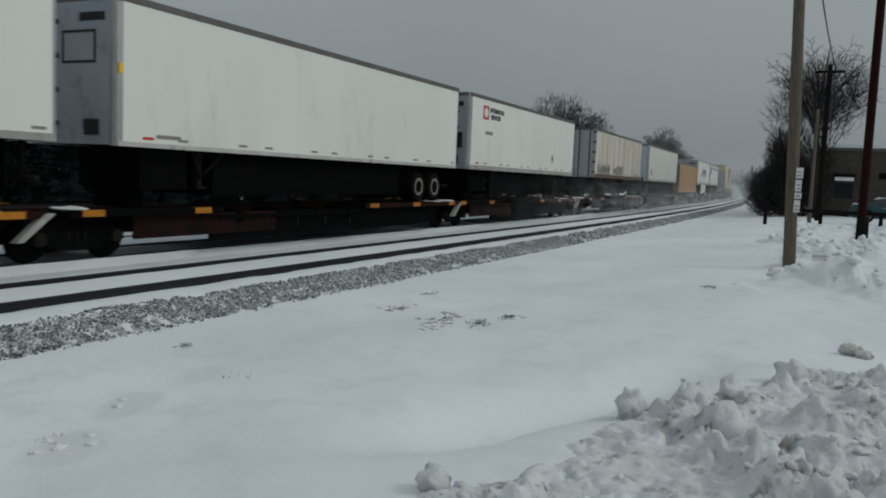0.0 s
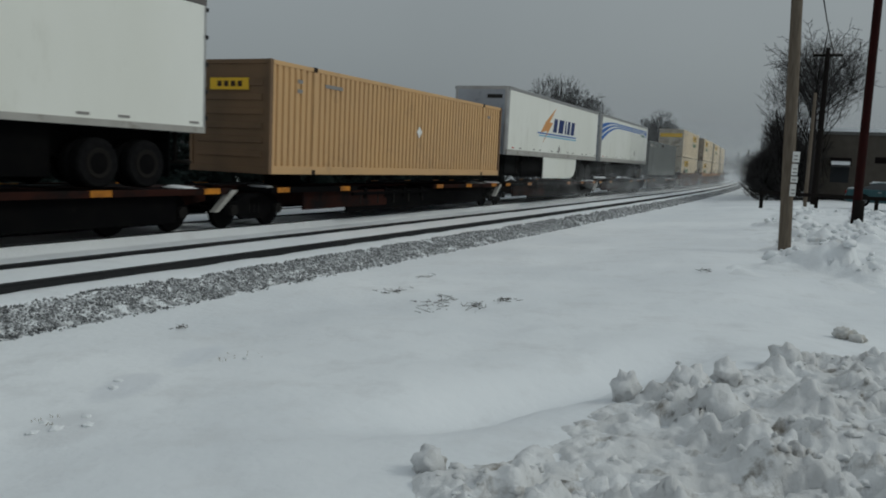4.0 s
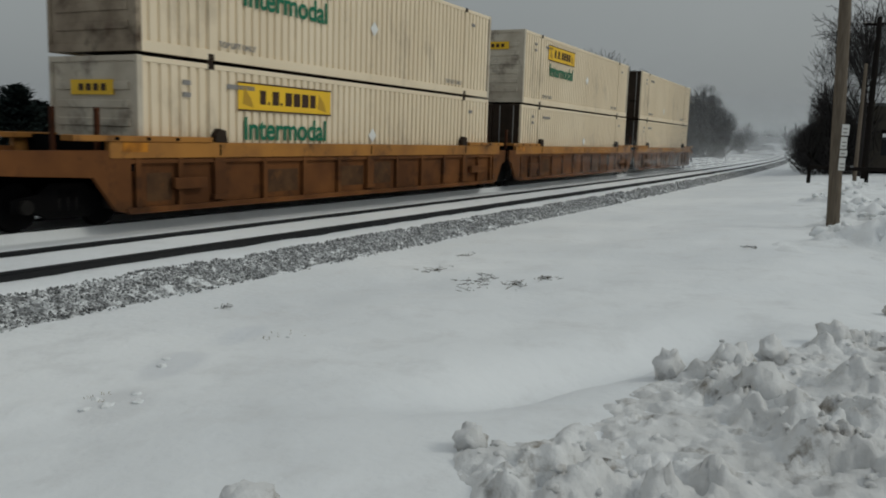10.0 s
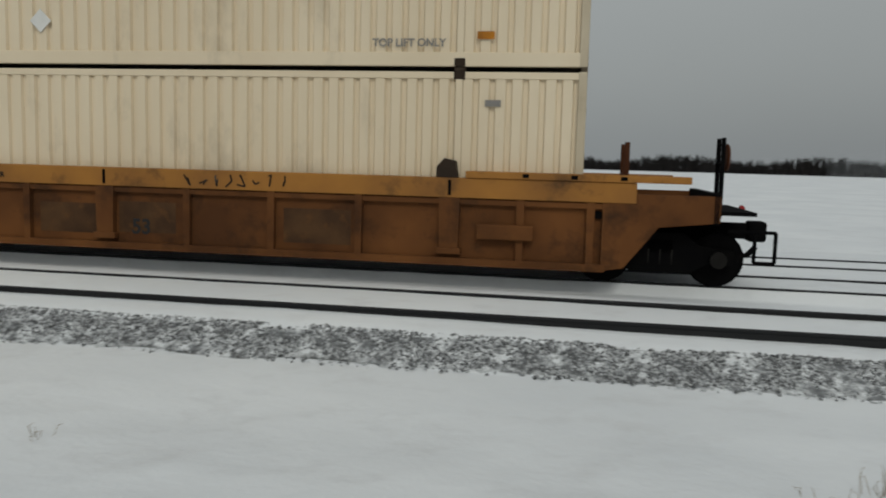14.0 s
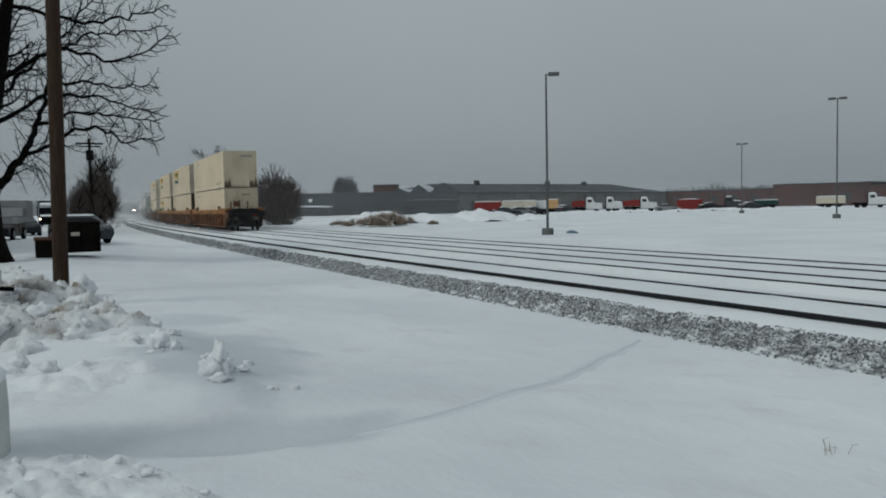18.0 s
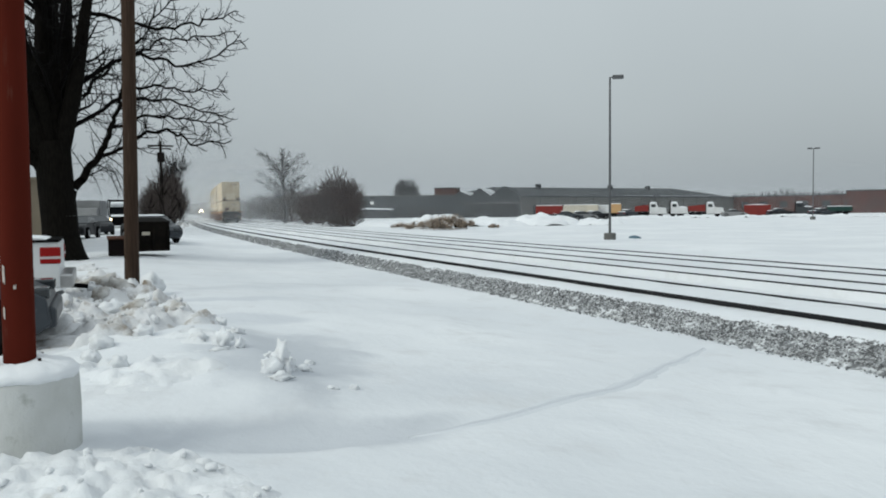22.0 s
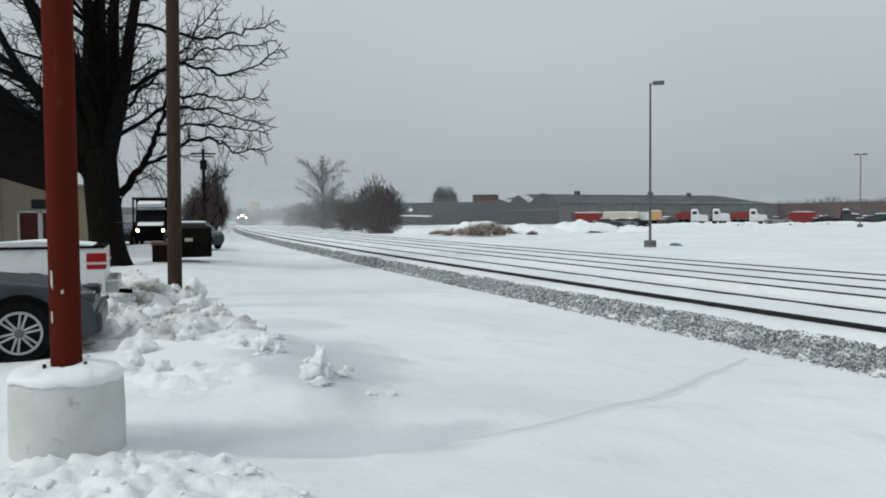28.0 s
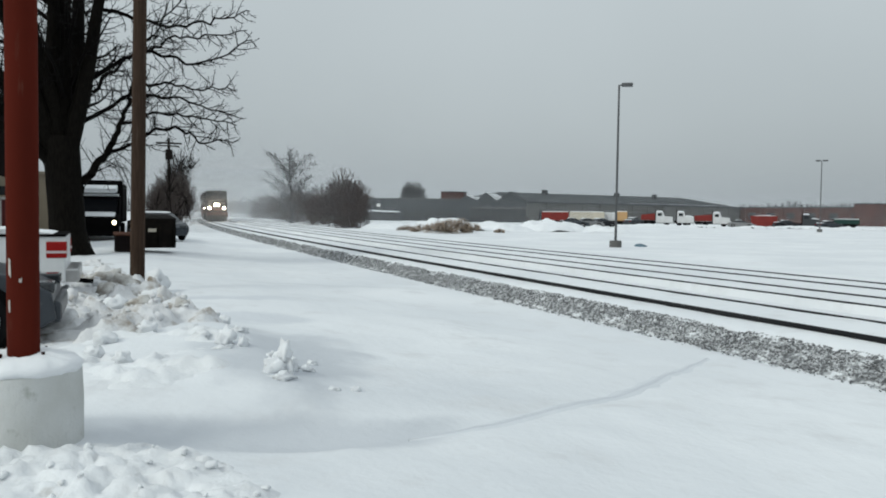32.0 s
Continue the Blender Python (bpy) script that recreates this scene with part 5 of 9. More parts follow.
def scrawl(t, x0, x1, z0, z1, y, mat, n, r=0.016):
    for i in range(n):
        cx, cz = x0 + (x1 - x0) * (i + 0.5) / n, (z0 + z1) / 2
        w, hh = (x1 - x0) / n * 0.42, (z1 - z0) / 2
        pts = [Vector((cx + rng_g.uniform(-w, w), y, cz + rng_g.uniform(-hh, hh))) for _ in range(4)]
        bm = bmesh.new()
        for a, b in zip(pts, pts[1:]):
            d = (b - a).normalized()
            nrm = Vector((-d.z, 0, d.x)) * r
            q = [bm.verts.new(p + Vector((0, o, 0))) for o in (0, 0.006) for p in (a - nrm, a + nrm, b + nrm, b - nrm)]
            for f in ((0, 1, 2, 3), (7, 6, 5, 4), (0, 4, 5, 1), (1, 5, 6, 2), (2, 6, 7, 3), (3, 7, 4, 0)):
                bm.faces.new([q[k] for k in f])
        part("scrawl", bm, mat, t)


scrawl(car_d, 1.45, 3.3, 1.34, 1.57, -1.479, M["dark_end"], 8, 0.014)
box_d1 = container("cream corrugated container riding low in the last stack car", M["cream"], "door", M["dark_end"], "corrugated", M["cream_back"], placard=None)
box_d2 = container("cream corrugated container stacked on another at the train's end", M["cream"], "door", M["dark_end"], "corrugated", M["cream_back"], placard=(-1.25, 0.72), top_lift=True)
block("stencil_mark", (8.05, 8.085, 0.05, 0.95, 2.42, 2.54), M["ghost_ink"], box_d2)
block("orange_label", (6.35, 6.62, -W2 - 0.006, -W2 + 0.01, 0.42, 0.54), M["amber"], box_d2)
block("stencil_mark", (8.05, 8.085, 0.1, 0.7, 2.36, 2.46), M["ghost_ink"], box_d1)
rng_s = random.Random(77)


def drips(box_thing, y0, y1, n, tallest, low):
    """Brown soot running down the rear end of a box."""
    for i in range(n):
        y = y0 + (y1 - y0) * (i + rng_s.uniform(0.2, 0.8)) / n
        w, hh = rng_s.uniform(0.02, 0.07), tallest * rng_s.uniform(0.3, 1.0)
        bm = bmesh.new()
        rows = [[bm.verts.new((8.082, y + s * w * k * rng_s.uniform(0.8, 1.2), low + hh * u)) for s in (-1, 1)] for u, k in ((0.0, 1.3), (0.3, 1.1), (0.6, 0.7), (0.85, 0.4), (1.0, 0.1))]
        for a, b in zip(rows, rows[1:]):
            bm.faces.new((a[0], a[1], b[1], b[0]))
        part("soot_streak", bm, M["soot_drip"], box_thing)


drips(box_d2, -1.28, -0.75, 8, 0.85, 0.02)
drips(box_d2, 0.72, 1.28, 9, 0.80, 0.02)
drips(box_d2, -0.75, 0.72, 8, 0.22, 0.02)
drips(box_d1, -1.0, 1.0, 15, 1.6, 0.1)
stack(-8.075, box_d1, box_d2, car_d)

car_c = well_car("rust-brown and ochre stack car with ribbed sides", M["well"], M["well_top"], 9.55, 9.55, (9.725,))
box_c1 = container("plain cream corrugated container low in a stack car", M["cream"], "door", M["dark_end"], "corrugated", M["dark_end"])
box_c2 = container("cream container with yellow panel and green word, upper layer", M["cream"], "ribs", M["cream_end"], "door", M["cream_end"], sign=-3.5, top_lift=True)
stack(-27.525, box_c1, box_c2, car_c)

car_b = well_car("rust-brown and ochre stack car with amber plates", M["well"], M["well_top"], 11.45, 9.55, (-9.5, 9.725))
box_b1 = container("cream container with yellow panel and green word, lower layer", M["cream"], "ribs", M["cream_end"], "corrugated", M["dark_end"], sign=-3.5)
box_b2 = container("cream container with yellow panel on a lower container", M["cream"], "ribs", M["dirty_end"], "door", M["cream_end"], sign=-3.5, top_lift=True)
stack(-46.975, box_b1, box_b2, car_b)

car_a = well_car("rust-brown stack car with closely ribbed sides and teal graffiti", M["well_rust"], M["well_rust"], 11.45, 11.45, (-9.5, 9.5), True)
def ribbon(t, pts, mat, r, y=-1.358):
    """A sprayed line through (x, z) points."""
    bm = bmesh.new()
    for (ax, az), (bx, bz) in zip(pts, pts[1:]):
        d = Vector((bx - ax, 0, bz - az)).normalized()
        ax, az, bx, bz = ax - d.x * r * 0.5, az - d.z * r * 0.5, bx + d.x * r * 0.5, bz + d.z * r * 0.5
        nx, nz = -d.z * r, d.x * r
        q = [bm.verts.new((px, yy, pz)) for yy in (y, y + 0.006) for px, pz in ((ax - nx, az - nz), (ax + nx, az + nz), (bx + nx, bz + nz), (bx - nx, bz - nz))]
        for f in ((0, 1, 2, 3), (7, 6, 5, 4), (0, 4, 5, 1), (1, 5, 6, 2), (2, 6, 7, 3), (3, 7, 4, 0)):
            bm.faces.new([q[k] for k in f])
    part("scrawl", bm, mat, t)


def arc(cx, cz, rx, rz, a0, a1, n=12):
    return [(cx + rx * math.cos(radians(a0 + (a1 - a0) * i / n)), cz + rz * math.sin(radians(a0 + (a1 - a0) * i / n))) for i in range(n + 1)]


lettering("lettering", "BLU", 0.46, M["teal_paint"], car_a, Matrix.Translation((-0.55, -1.356, 0.98)) @ NEAR, 0.95, 0.012, "teal sprayed letters")
lettering("lettering", "TP2", 0.27, M["teal_paint"], car_a, Matrix.Translation((-0.50, -1.356, 0.66)) @ NEAR, 1.0, 0.02, "teal sprayed letters")
# a teal face, a teal figure, a white burst and a white smile
ribbon(car_a, arc(1.55, 0.88, 0.30, 0.24, 190, 350), M["teal_paint"], 0.028)
ribbon(car_a, arc(1.55, 0.90, 0.18, 0.10, 200, 340), M["teal_paint"], 0.022)
for ex in (1.42, 1.68):
    ribbon(car_a, arc(ex, 1.02, 0.05, 0.05, 0, 360, 8), M["teal_paint"], 0.022)
ribbon(car_a, arc(2.60, 1.02, 0.20, 0.17, 0, 360), M["teal_paint"], 0.03)
ribbon(car_a, [(2.60, 0.85), (2.60, 0.62), (2.42, 0.46)], M["teal_paint"], 0.028)
ribbon(car_a, [(2.60, 0.62), (2.80, 0.46)], M["teal_paint"], 0.028)
ribbon(car_a, [(2.38, 0.74), (2.82, 0.74)], M["teal_paint"], 0.028)
for k in range(7):
    a = radians(100 + 26 * k)
    ribbon(car_a, [(3.66 + 0.14 * math.cos(a), 0.85 + 0.14 * math.sin(a)), (3.66 + 0.42 * math.cos(a), 0.85 + 0.36 * math.sin(a))], M["pale_spray"], 0.022)
ribbon(car_a, arc(4.62, 0.92, 0.34, 0.32, 185, 355), M["pale_spray"], 0.03)
for ex in (4.50, 4.74):
    ribbon(car_a, [(ex, 0.98), (ex, 1.08)], M["pale_spray"], 0.03)
for x0, mats in ((0.55, ("pale_spray", "red_spray")), (5.28, ("red_spray", "olive_spray", "pale_spray")), (6.28, ("pale_spray", "olive_spray")), (7.30, ("olive_spray", "red_spray", "pale_spray"))):
    for k, mk in enumerate(mats):
        scrawl(car_a, x0, x0 + 0.75, 0.48 + 0.05 * k, 1.12 - 0.04 * k, -1.357 - 0.002 * k, M[mk], 5, 0.055 if k < 1 else 0.03)
for x in (-7.2, -3.0, 0.2, 4.4):
    block("orange_patch", (x, x + 0.8, -1.476, -1.468, 1.47, 1.60), M["well_top"], car_a)
box_a1 = container("cream container with yellow panel in a brown stack car", M["cream"], "ribs", M["cream_end"], "corrugated", M["cream_end"], sign=-3.6)
box_a2 = container("cream container with dirty doors and yellow door band", M["cream"], "door", M["cream_end"], "corrugated", M["cream_end"], sign=3.1, top_lift=True)
block("door_band", (-8.115, -8.10, -1.15, 1.15, 2.05, 2.45), M["yellow"], box_a2)
stack(-70.325, box_a1, box_a2, car_a)


def single(centre, car, ob, z):
    load(car, centre, 0.0)
    load(ob, centre, z)


grey_box = container("plain grey corrugated container on a skeleton car", M["grey_box"], "corrugated", M["grey_box"], "corrugated", M["grey_box"], placard=None, pitch=0.20, depth=0.014)
block("roof_patch", (-1.2, -0.4, -W2 - 0.006, -W2 + 0.02, 2.50, 2.74), M["dark_end"], grey_box, "dark patch")
for k in range(6):
    block("stencil_bar", (-7.6 + 0.22 * k, -7.46 + 0.22 * k, -W2 - 0.006, -W2 + 0.02, 2.42, 2.62), M["pale_spray"], grey_box)
single(-91.475, spine_car("dark skeleton car under the grey container", 9.0, 10.2, (5.2,), True), grey_box, 1.38)

van_7 = trailer("white trailer with curving blue stripes along its top", M["white_van"], white_wheels=True, top_mat=M["alu"], rail_h=0.24)
for y, o in ((-W2, 1), (W2, -1)):
    for k, foot in enumerate((3.50, 3.12, 2.72)):
        # each stripe narrows from a broad curved foot into a thin line
        pts_lo, pts_hi = [], []
        for i in range(25):
            u = i / 24
            x = -7.9 + 15.3 * u
            lift = 1 - (1 - min(1.0, u / (0.25 + 0.05 * k))) ** 2
            zc = foot * (1 - lift) + (3.80 - 0.12 * k) * lift
            w = 0.17 * (1 - lift) + 0.04
            pts_lo.append((x, zc - w))
            pts_hi.append((x, zc + w * 0.35 + 0.02))
        part("stripe", prism(bmesh.new(), pts_lo + pts_hi[::-1], *sorted((y - o * 0.006, y))), M["blue"], van_7, "blue stripe")
block("name_plate", (5.2, 6.6, -W2 - 0.008, -W2, 3.24, 3.55), M["sign_white"], van_7)
for i in range(7):
    block("name_bar", (5.3 + i * 0.17, 5.42 + i * 0.17, -W2 - 0.012, -W2, 3.30, 3.48), M["green"], van_7)
part("placard", prism(bmesh.new(), [(3.0, 1.75), (3.16, 1.98), (3.0, 2.2), (2.84, 1.98)], -W2 - 0.008, -W2), M["ghost_ink"], van_7)
for y, o in ((-W2, 1), (W2, -1)):
    for k in range(3):
        block("short_stripe", (6.75, 7.55, *sorted((y - o * 0.006, y)), 3.58 - 0.12 * k, 3.64 - 0.12 * k), M["blue"], van_7, "blue stripe")
single(-109.075, spine_car("rust-red skeleton car with amber reflectors", 8.7, 8.7, (7.3,)), van_7, 1.03)

van_6 = trailer("white trailer with navy and tan painted mark and skirt", M["white_van"], skirt=True, top_mat=M["alu"], rail_h=0.24)
for y, o in ((-W2, 1), (W2, -1)):
    yy = sorted((y - o * 0.007, y))
    # swoosh and the name as leaning plain shapes
    part("mark_swoosh", prism(bmesh.new(), [(-3.3, 2.42), (-2.6, 2.95), (-0.86, 3.78), (-1.6, 3.20), (-1.9, 3.0), (-1.35, 2.98), (-2.9, 1.92), (-2.2, 2.55)], *yy), M["tanlogo"], van_6, "tan painted mark")
    for i, w in enumerate((0.78, 1.05, 0.34, 0.62, 0.80)):
        x = -1.25 + (0, 0.92, 2.10, 2.55, 3.28)[i]
        part("name_shape", prism(bmesh.new(), [(x, 2.52), (x + w * 0.82, 2.52), (x + w, 3.22), (x + 0.18, 3.22)], *yy), M["navy"], van_6, "navy leaning shape")
    block("thin_stripe", (-3.8, 3.2, *yy, 2.36, 2.43), M["blue"], van_6)
    block("thin_stripe", (-3.5, 3.2, *yy, 2.24, 2.30), M["cyan"], van_6)
part("placard", prism(bmesh.new(), [(0.0, 1.42), (0.18, 1.66), (0.0, 1.9), (-0.18, 1.66)], -W2 - 0.008, -W2), M["ghost_ink"], van_6)
single(-126.375, spine_car("dark skeleton car with amber reflectors under a trailer", 8.6, 8.6, (-8.5, 7.8)), van_6, 1.03)

tan_box = container("tan container on a skeleton car", M["tan_box"], "ribs", M["tan_end"], "ribs", M["tan_end"])
single(-143.175, spine_car("dark skeleton car under the tan container", 8.3, 8.3, (-8.3,)), tan_box, 1.33)

# nose colour carries the bluish shade of a white end
van_4 = trailer("clean white trailer with its nose tinted for shade", M["white_van"], nose_mat=material("shade_tinted_nose", (0.46, 0.53, 0.57), 0.5, alt=(0.38, 0.45, 0.49), scale=0.8), nose_marks=False)
for k, yy in enumerate((-0.95, -0.6, -0.1, 0.45)):
    block("nose_fitting", (-8.11, -8.07, yy, yy + 0.2 - 0.03 * k, 1.24 + 0.05 * (k % 2), 1.52), M["ink"], van_4, bev=0.01)
part("placard", prism(bmesh.new(), [(-8.09, 1.9), (-8.09, 2.14), (-8.082, 2.14), (-8.082, 1.9)], 0.6, 0.9), M["tanlogo"], van_4)
part("placard", prism(bmesh.new(), [(2.0, 1.72), (2.14, 1.92), (2.0, 2.12), (1.86, 1.92)], -W2 - 0.008, -W2), M["ghost_ink"], van_4)
for k in range(2):
    block("stencil_mark", (-6.9, -6.35 + 0.15 * k, -W2 - 0.008, -W2, 2.0 - 0.22 * k, 2.12 - 0.22 * k), M["ink"], van_4)
single(-161.575, spine_car("skeleton car with amber reflectors and dark bogies", 9.7, 9.2, (-8.8, 6.7)), van_4, 1.03)

van_3 = trailer("rust-streaked dirty white trailer with leading doors and faint graffiti", M["dirty_van"], 14.63, nose="door", wheels_at="front", seams=(-5.4, -2.1, 0.95, 4.0), white_wheels=True, rail_mat=M["rusty_rail"], rail_h=0.24)
for k, (gx0, gx1, gm, gn) in enumerate(((-6.7, -2.9, M["faded_scrawl"], 10), (-6.6, -3.0, M["dull_green"], 8), (-6.5, -3.2, M["ghost_ink"], 7), (-2.3, 0.9, M["faded_scrawl"], 10), (-2.2, 0.8, M["dull_green"], 8))):
    scrawl(van_3, gx0, gx1, 1.42 + 0.02 * k, 2.20 - 0.03 * k, -W2 - 0.007 - 0.002 * k, gm, gn, 0.16 if k in (1, 4) else 0.065)
for sx in (-5.4, -2.1, 0.95, 4.0):
    block("seam_strip", (sx - 0.03, sx + 0.03, -W2 - 0.005, -W2, 1.27, 3.92), M["rust_scrawl"], van_3, "rusty panel seam")
block("stencil_mark", (5.2, 6.4, -W2 - 0.008, -W2, 1.50, 1.60), M["ghost_ink"], van_3)
single(-180.3, spine_car("dark skeleton car with a row of amber reflectors", 8.9, 8.6, (-9.3, 5.7)), van_3, 1.03)

van_2 = trailer("white trailer with a small red square mark", M["white_van"], 14.63, rail_h=0.18)
block("red_mark", (-6.0, -5.4, -W2 - 0.008, -W2, 3.27, 3.82), M["red"], van_2)
part("mark_centre", turned(bmesh.new(), [(0.20, -W2 - 0.013), (0.20, -W2 - 0.004)], (-5.7, 0, 3.545), "Y", 20), M["sign_white"], van_2)
for k, word in enumerate(("INTERMODAL", "SERVICES")):
    lettering("lettering", word, 0.26, M["ink"], van_2, Matrix.Translation((-4.45 - 0.18 * k, -W2 - 0.008, 3.67 - 0.27 * k)) @ NEAR, 1.0, 0.01, "black printed word")
block("stencil_mark", (-5.7, -4.9, -W2 - 0.008, -W2, 2.67, 2.80), M["ghost_ink"], van_2)
FORE = Matrix.Rotation(radians(-90), 4, "Z") @ NEAR      # lettering that faces -x
for k, word in enumerate(("INTERMODAL", "SERVICES")):
    lettering("lettering", word, 0.24, M["ink"], van_2, Matrix.Translation((-7.325, 0.25 + 0.2 * k, 3.82 - 0.26 * k)) @ FORE, 1.0, 0.01, "black printed word")
block("nose_line", (-7.325, -7.31, -0.8, 1.0, 3.36, 3.39), M["ink"], van_2)
block("nose_box", (-7.38, -7.31, -1.0, -0.62, 2.05, 2.65), M["ink"], van_2, bev=0.02)
part("placard", prism(bmesh.new(), [(3.5, 1.75), (3.68, 2.0), (3.5, 2.25), (3.32, 2.0)], -W2 - 0.008, -W2), M["ghost_ink"], van_2)
single(-199.8, spine_car("dark skeleton car under a white trailer", 8.6, 8.8, (-8.0, 6.4)), van_2, 1.03)

van_1 = trailer("long white scuffed trailer with red marker strips", M["white_van"], nose_mat=M["van_front"], white_wheels=True, rail_mat=M["pale_rail"], rail_h=0.10)
block("stencil_mark", (-7.0, -6.3, -W2 - 0.008, -W2, 1.42, 1.50), M["ghost_ink"], van_1)
block("yellow_tag", (-8.0, -7.9, -W2 - 0.012, -W2 + 0.05, 2.65, 2.85), M["yellow"], van_1)
part("nose_frame", box(box(box(box(bmesh.new(), -8.085, -8.078, -0.75, 0.2, 3.45, 3.50), -8.085, -8.078, -0.75, 0.2, 2.85, 2.90), -8.085, -8.078, -0.75, -0.70, 2.9, 3.45), -8.085, -8.078, 0.15, 0.2, 2.9, 3.45), M["ink"], van_1)
single(-216.375, spine_car("dark skeleton car with amber reflectors and a red side panel", 9.4, 8.6, (-8.75,)), van_1, 1.03)

van_0 = trailer("white trailer at the head of the visible train", M["white_van"])
single(-233.9, spine_car("dark skeleton car with a snow patch", 8.3, 8.1, (-8.0,)), van_0, 1.03)
for i, c in enumerate((-251.5, -269.0, -286.5)):
    van = trailer("white trailer far along the train", M["white_van"])
    single(c, spine_car("dark skeleton car far along the train", 8.6, 8.6, (-8.6,)), van, 1.03)


# ---------------------------------------------------------------- locomotive on the near track
LOCO = []


def locomotive(label):
    """A wide-nosed freight locomotive, 22 m long; its nose is towards +x."""
    t = thing("locomotive", label, "locomotive", "approaching locomotives")
    part("nose", prism(bmesh.new(), [(10.2, 1.35), (10.2, 2.55), (9.95, 2.85), (8.75, 3.05), (8.75, 1.35)], -1.2, 1.2), M["loco_dark"], t)
    part("cab", prism(bmesh.new(), [(8.75, 1.35), (8.75, 3.05), (8.35, 4.15), (8.0, 4.45), (5.9, 4.5), (5.9, 1.35)], -1.5, 1.5), M["loco_dark"], t)
    part("cab_roof", prism(bmesh.new(), [(8.45, 4.2), (8.1, 4.48), (5.8, 4.56), (5.8, 4.46), (8.0, 4.40)], -1.3, 1.3), M["loco_dark"], t)
    for y0, y1 in ((-1.25, -0.35), (0.35, 1.25)):
        part("windscreen", prism(bmesh.new(), [(8.66, 3.32), (8.70, 3.32), (8.43, 4.02), (8.39, 4.02)], y0, y1), M["dull_glass"], t)
    block("nose_band", (10.195, 10.22, -1.15, 1.15, 1.55, 1.95), M["loco_red"], t)
    block("hood", (-9.6, 5.9, -0.95, 0.95, 1.35, 4.25), M["loco_dark"], t, bev=0.08)
    block("radiator", (-9.8, -5.5, -1.5, 1.5, 3.4, 4.5), M["loco_dark"], t, bev=0.06)
    block("walkway", (-11.0, 10.5, -1.5, 1.5, 1.22, 1.36), M["loco_red"], t)
    part("fuel_tank", prism(bmesh.new(), [(-3.6, 0.35), (3.6, 0.35), (3.9, 0.7), (3.9, 1.2), (-3.9, 1.2), (-3.9, 0.7)], -1.4, 1.4), M["loco_dark"], t)
    part("plough", prism(bmesh.new(), [(10.35, 0.12), (10.75, 0.12), (10.45, 0.95), (10.3, 0.95)], -1.35, 1.35), M["loco_dark"], t)
    block("pilot", (10.15, 10.4, -1.5, 1.5, 0.6, 1.36), M["loco_red"], t)
    part("coupler", box(bmesh.new(), 10.4, 11.1, -0.15, 0.15, 0.75, 1.02, 0.04), M["black_steel"], t)
    for y in (-0.17, 0.17):
        part("headlamp", turned(bmesh.new(), [(0.17, -0.03), (0.19, 0.0), (0.18, 0.05), (0.11, 0.06)], (10.2, y, 2.45), "X", 16), M["headlamp"], t, "lit headlamp")
    for y in (-1.0, 1.0):
        part("ditch_lamp", turned(bmesh.new(), [(0.14, -0.03), (0.16, 0.0), (0.15, 0.05), (0.09, 0.06)], (10.4, y, 1.95), "X", 16), M["headlamp"], t, "lit ditch lamp")
        block("lamp_bracket", (10.2, 10.4, y - 0.06, y + 0.06, 1.3, 1.9), M["loco_dark"], t)
    bm = bmesh.new()
    for y in (-1.4, 1.4):
        for x in np.arange(-10.5, 5.5, 2.0):
            tube(bm, (x, y, 1.36), (x, y, 2.35), 0.02, n=6)
        tube(bm, (-10.5, y, 2.35), (5.6, y, 2.35), 0.02, n=6)
    part("handrail", bm, M["loco_red"], t)
    for bx in (-6.6, 6.6):
        b = new("bogie")
        b.parent, b.location = t, (bx, 0, 0)
        for sx in (-1.8, 0.0, 1.8):
            for sy in (-0.755, 0.755):
                w = part("wheel", shared("locowheel", lambda: to_mesh("wheel", turned(bmesh.new(), [(0.2, -0.08), (0.5, -0.06), (0.53, -0.05), (0.53, 0.06), (0.2, 0.06)], (0, 0, 0), "Y", 22), M["black_steel"])), None, b)
                w.location = (sx, sy, 0.53)
        for sy in (-1.05, 1.05):
            part("side_frame", prism(bmesh.new(), [(-2.5, 0.5), (-2.5, 0.85), (-1.0, 1.0), (1.0, 1.0), (2.5, 0.85), (2.5, 0.5), (1.2, 0.35), (-1.2, 0.35)], sy - 0.08, sy + 0.08), M["black_steel"], b)
    return t


LOCO.append((locomotive("dark freight locomotive with lit headlamps coming through blown snow"), 0.0))
LOCO.append((locomotive("dark second locomotive coupled behind the leading one"), -23.0))


# ---------------------------------------------------------------- poles and lamps
def pole(name, label, category, x, y, z0, z1, r0, r1, mat, lean=(0.0, 0.0), n=14, group=""):
    t = thing(name, label, category, group, m=Matrix.Translation((x, y, z0)))
    h = z1 - z0
    bm = bmesh.new()
    k = 10
    ring = None
    for i in range(k + 1):
        a = i / k
        r = r0 + (r1 - r0) * a
        new_ring = [bm.verts.new((lean[0] * a * h + r * math.cos(2 * math.pi * j / n), lean[1] * a * h + r * math.sin(2 * math.pi * j / n), a * h)) for j in range(n)]
        if ring:
            for j in range(n):
                bm.faces.new((ring[j], ring[(j + 1) % n], new_ring[(j + 1) % n], new_ring[j])).smooth = True
        ring = new_ring
    bm.faces.new(ring)
    part("shaft", bm, mat, t)
    return t


def cable(name, label, a, b, sag, r, mat):
    a, b = Vector(a), Vector(b)
    bm = bmesh.new()
    pts = [a.lerp(b, i / 12) - Vector((0, 0, sag * 4 * (i / 12) * (1 - i / 12))) for i in range(13)]
    for p, q in zip(pts, pts[1:]):
        tube(bm, p, q, r, n=5, cap=False)
    return solid(name, bm, mat, label, "cable")


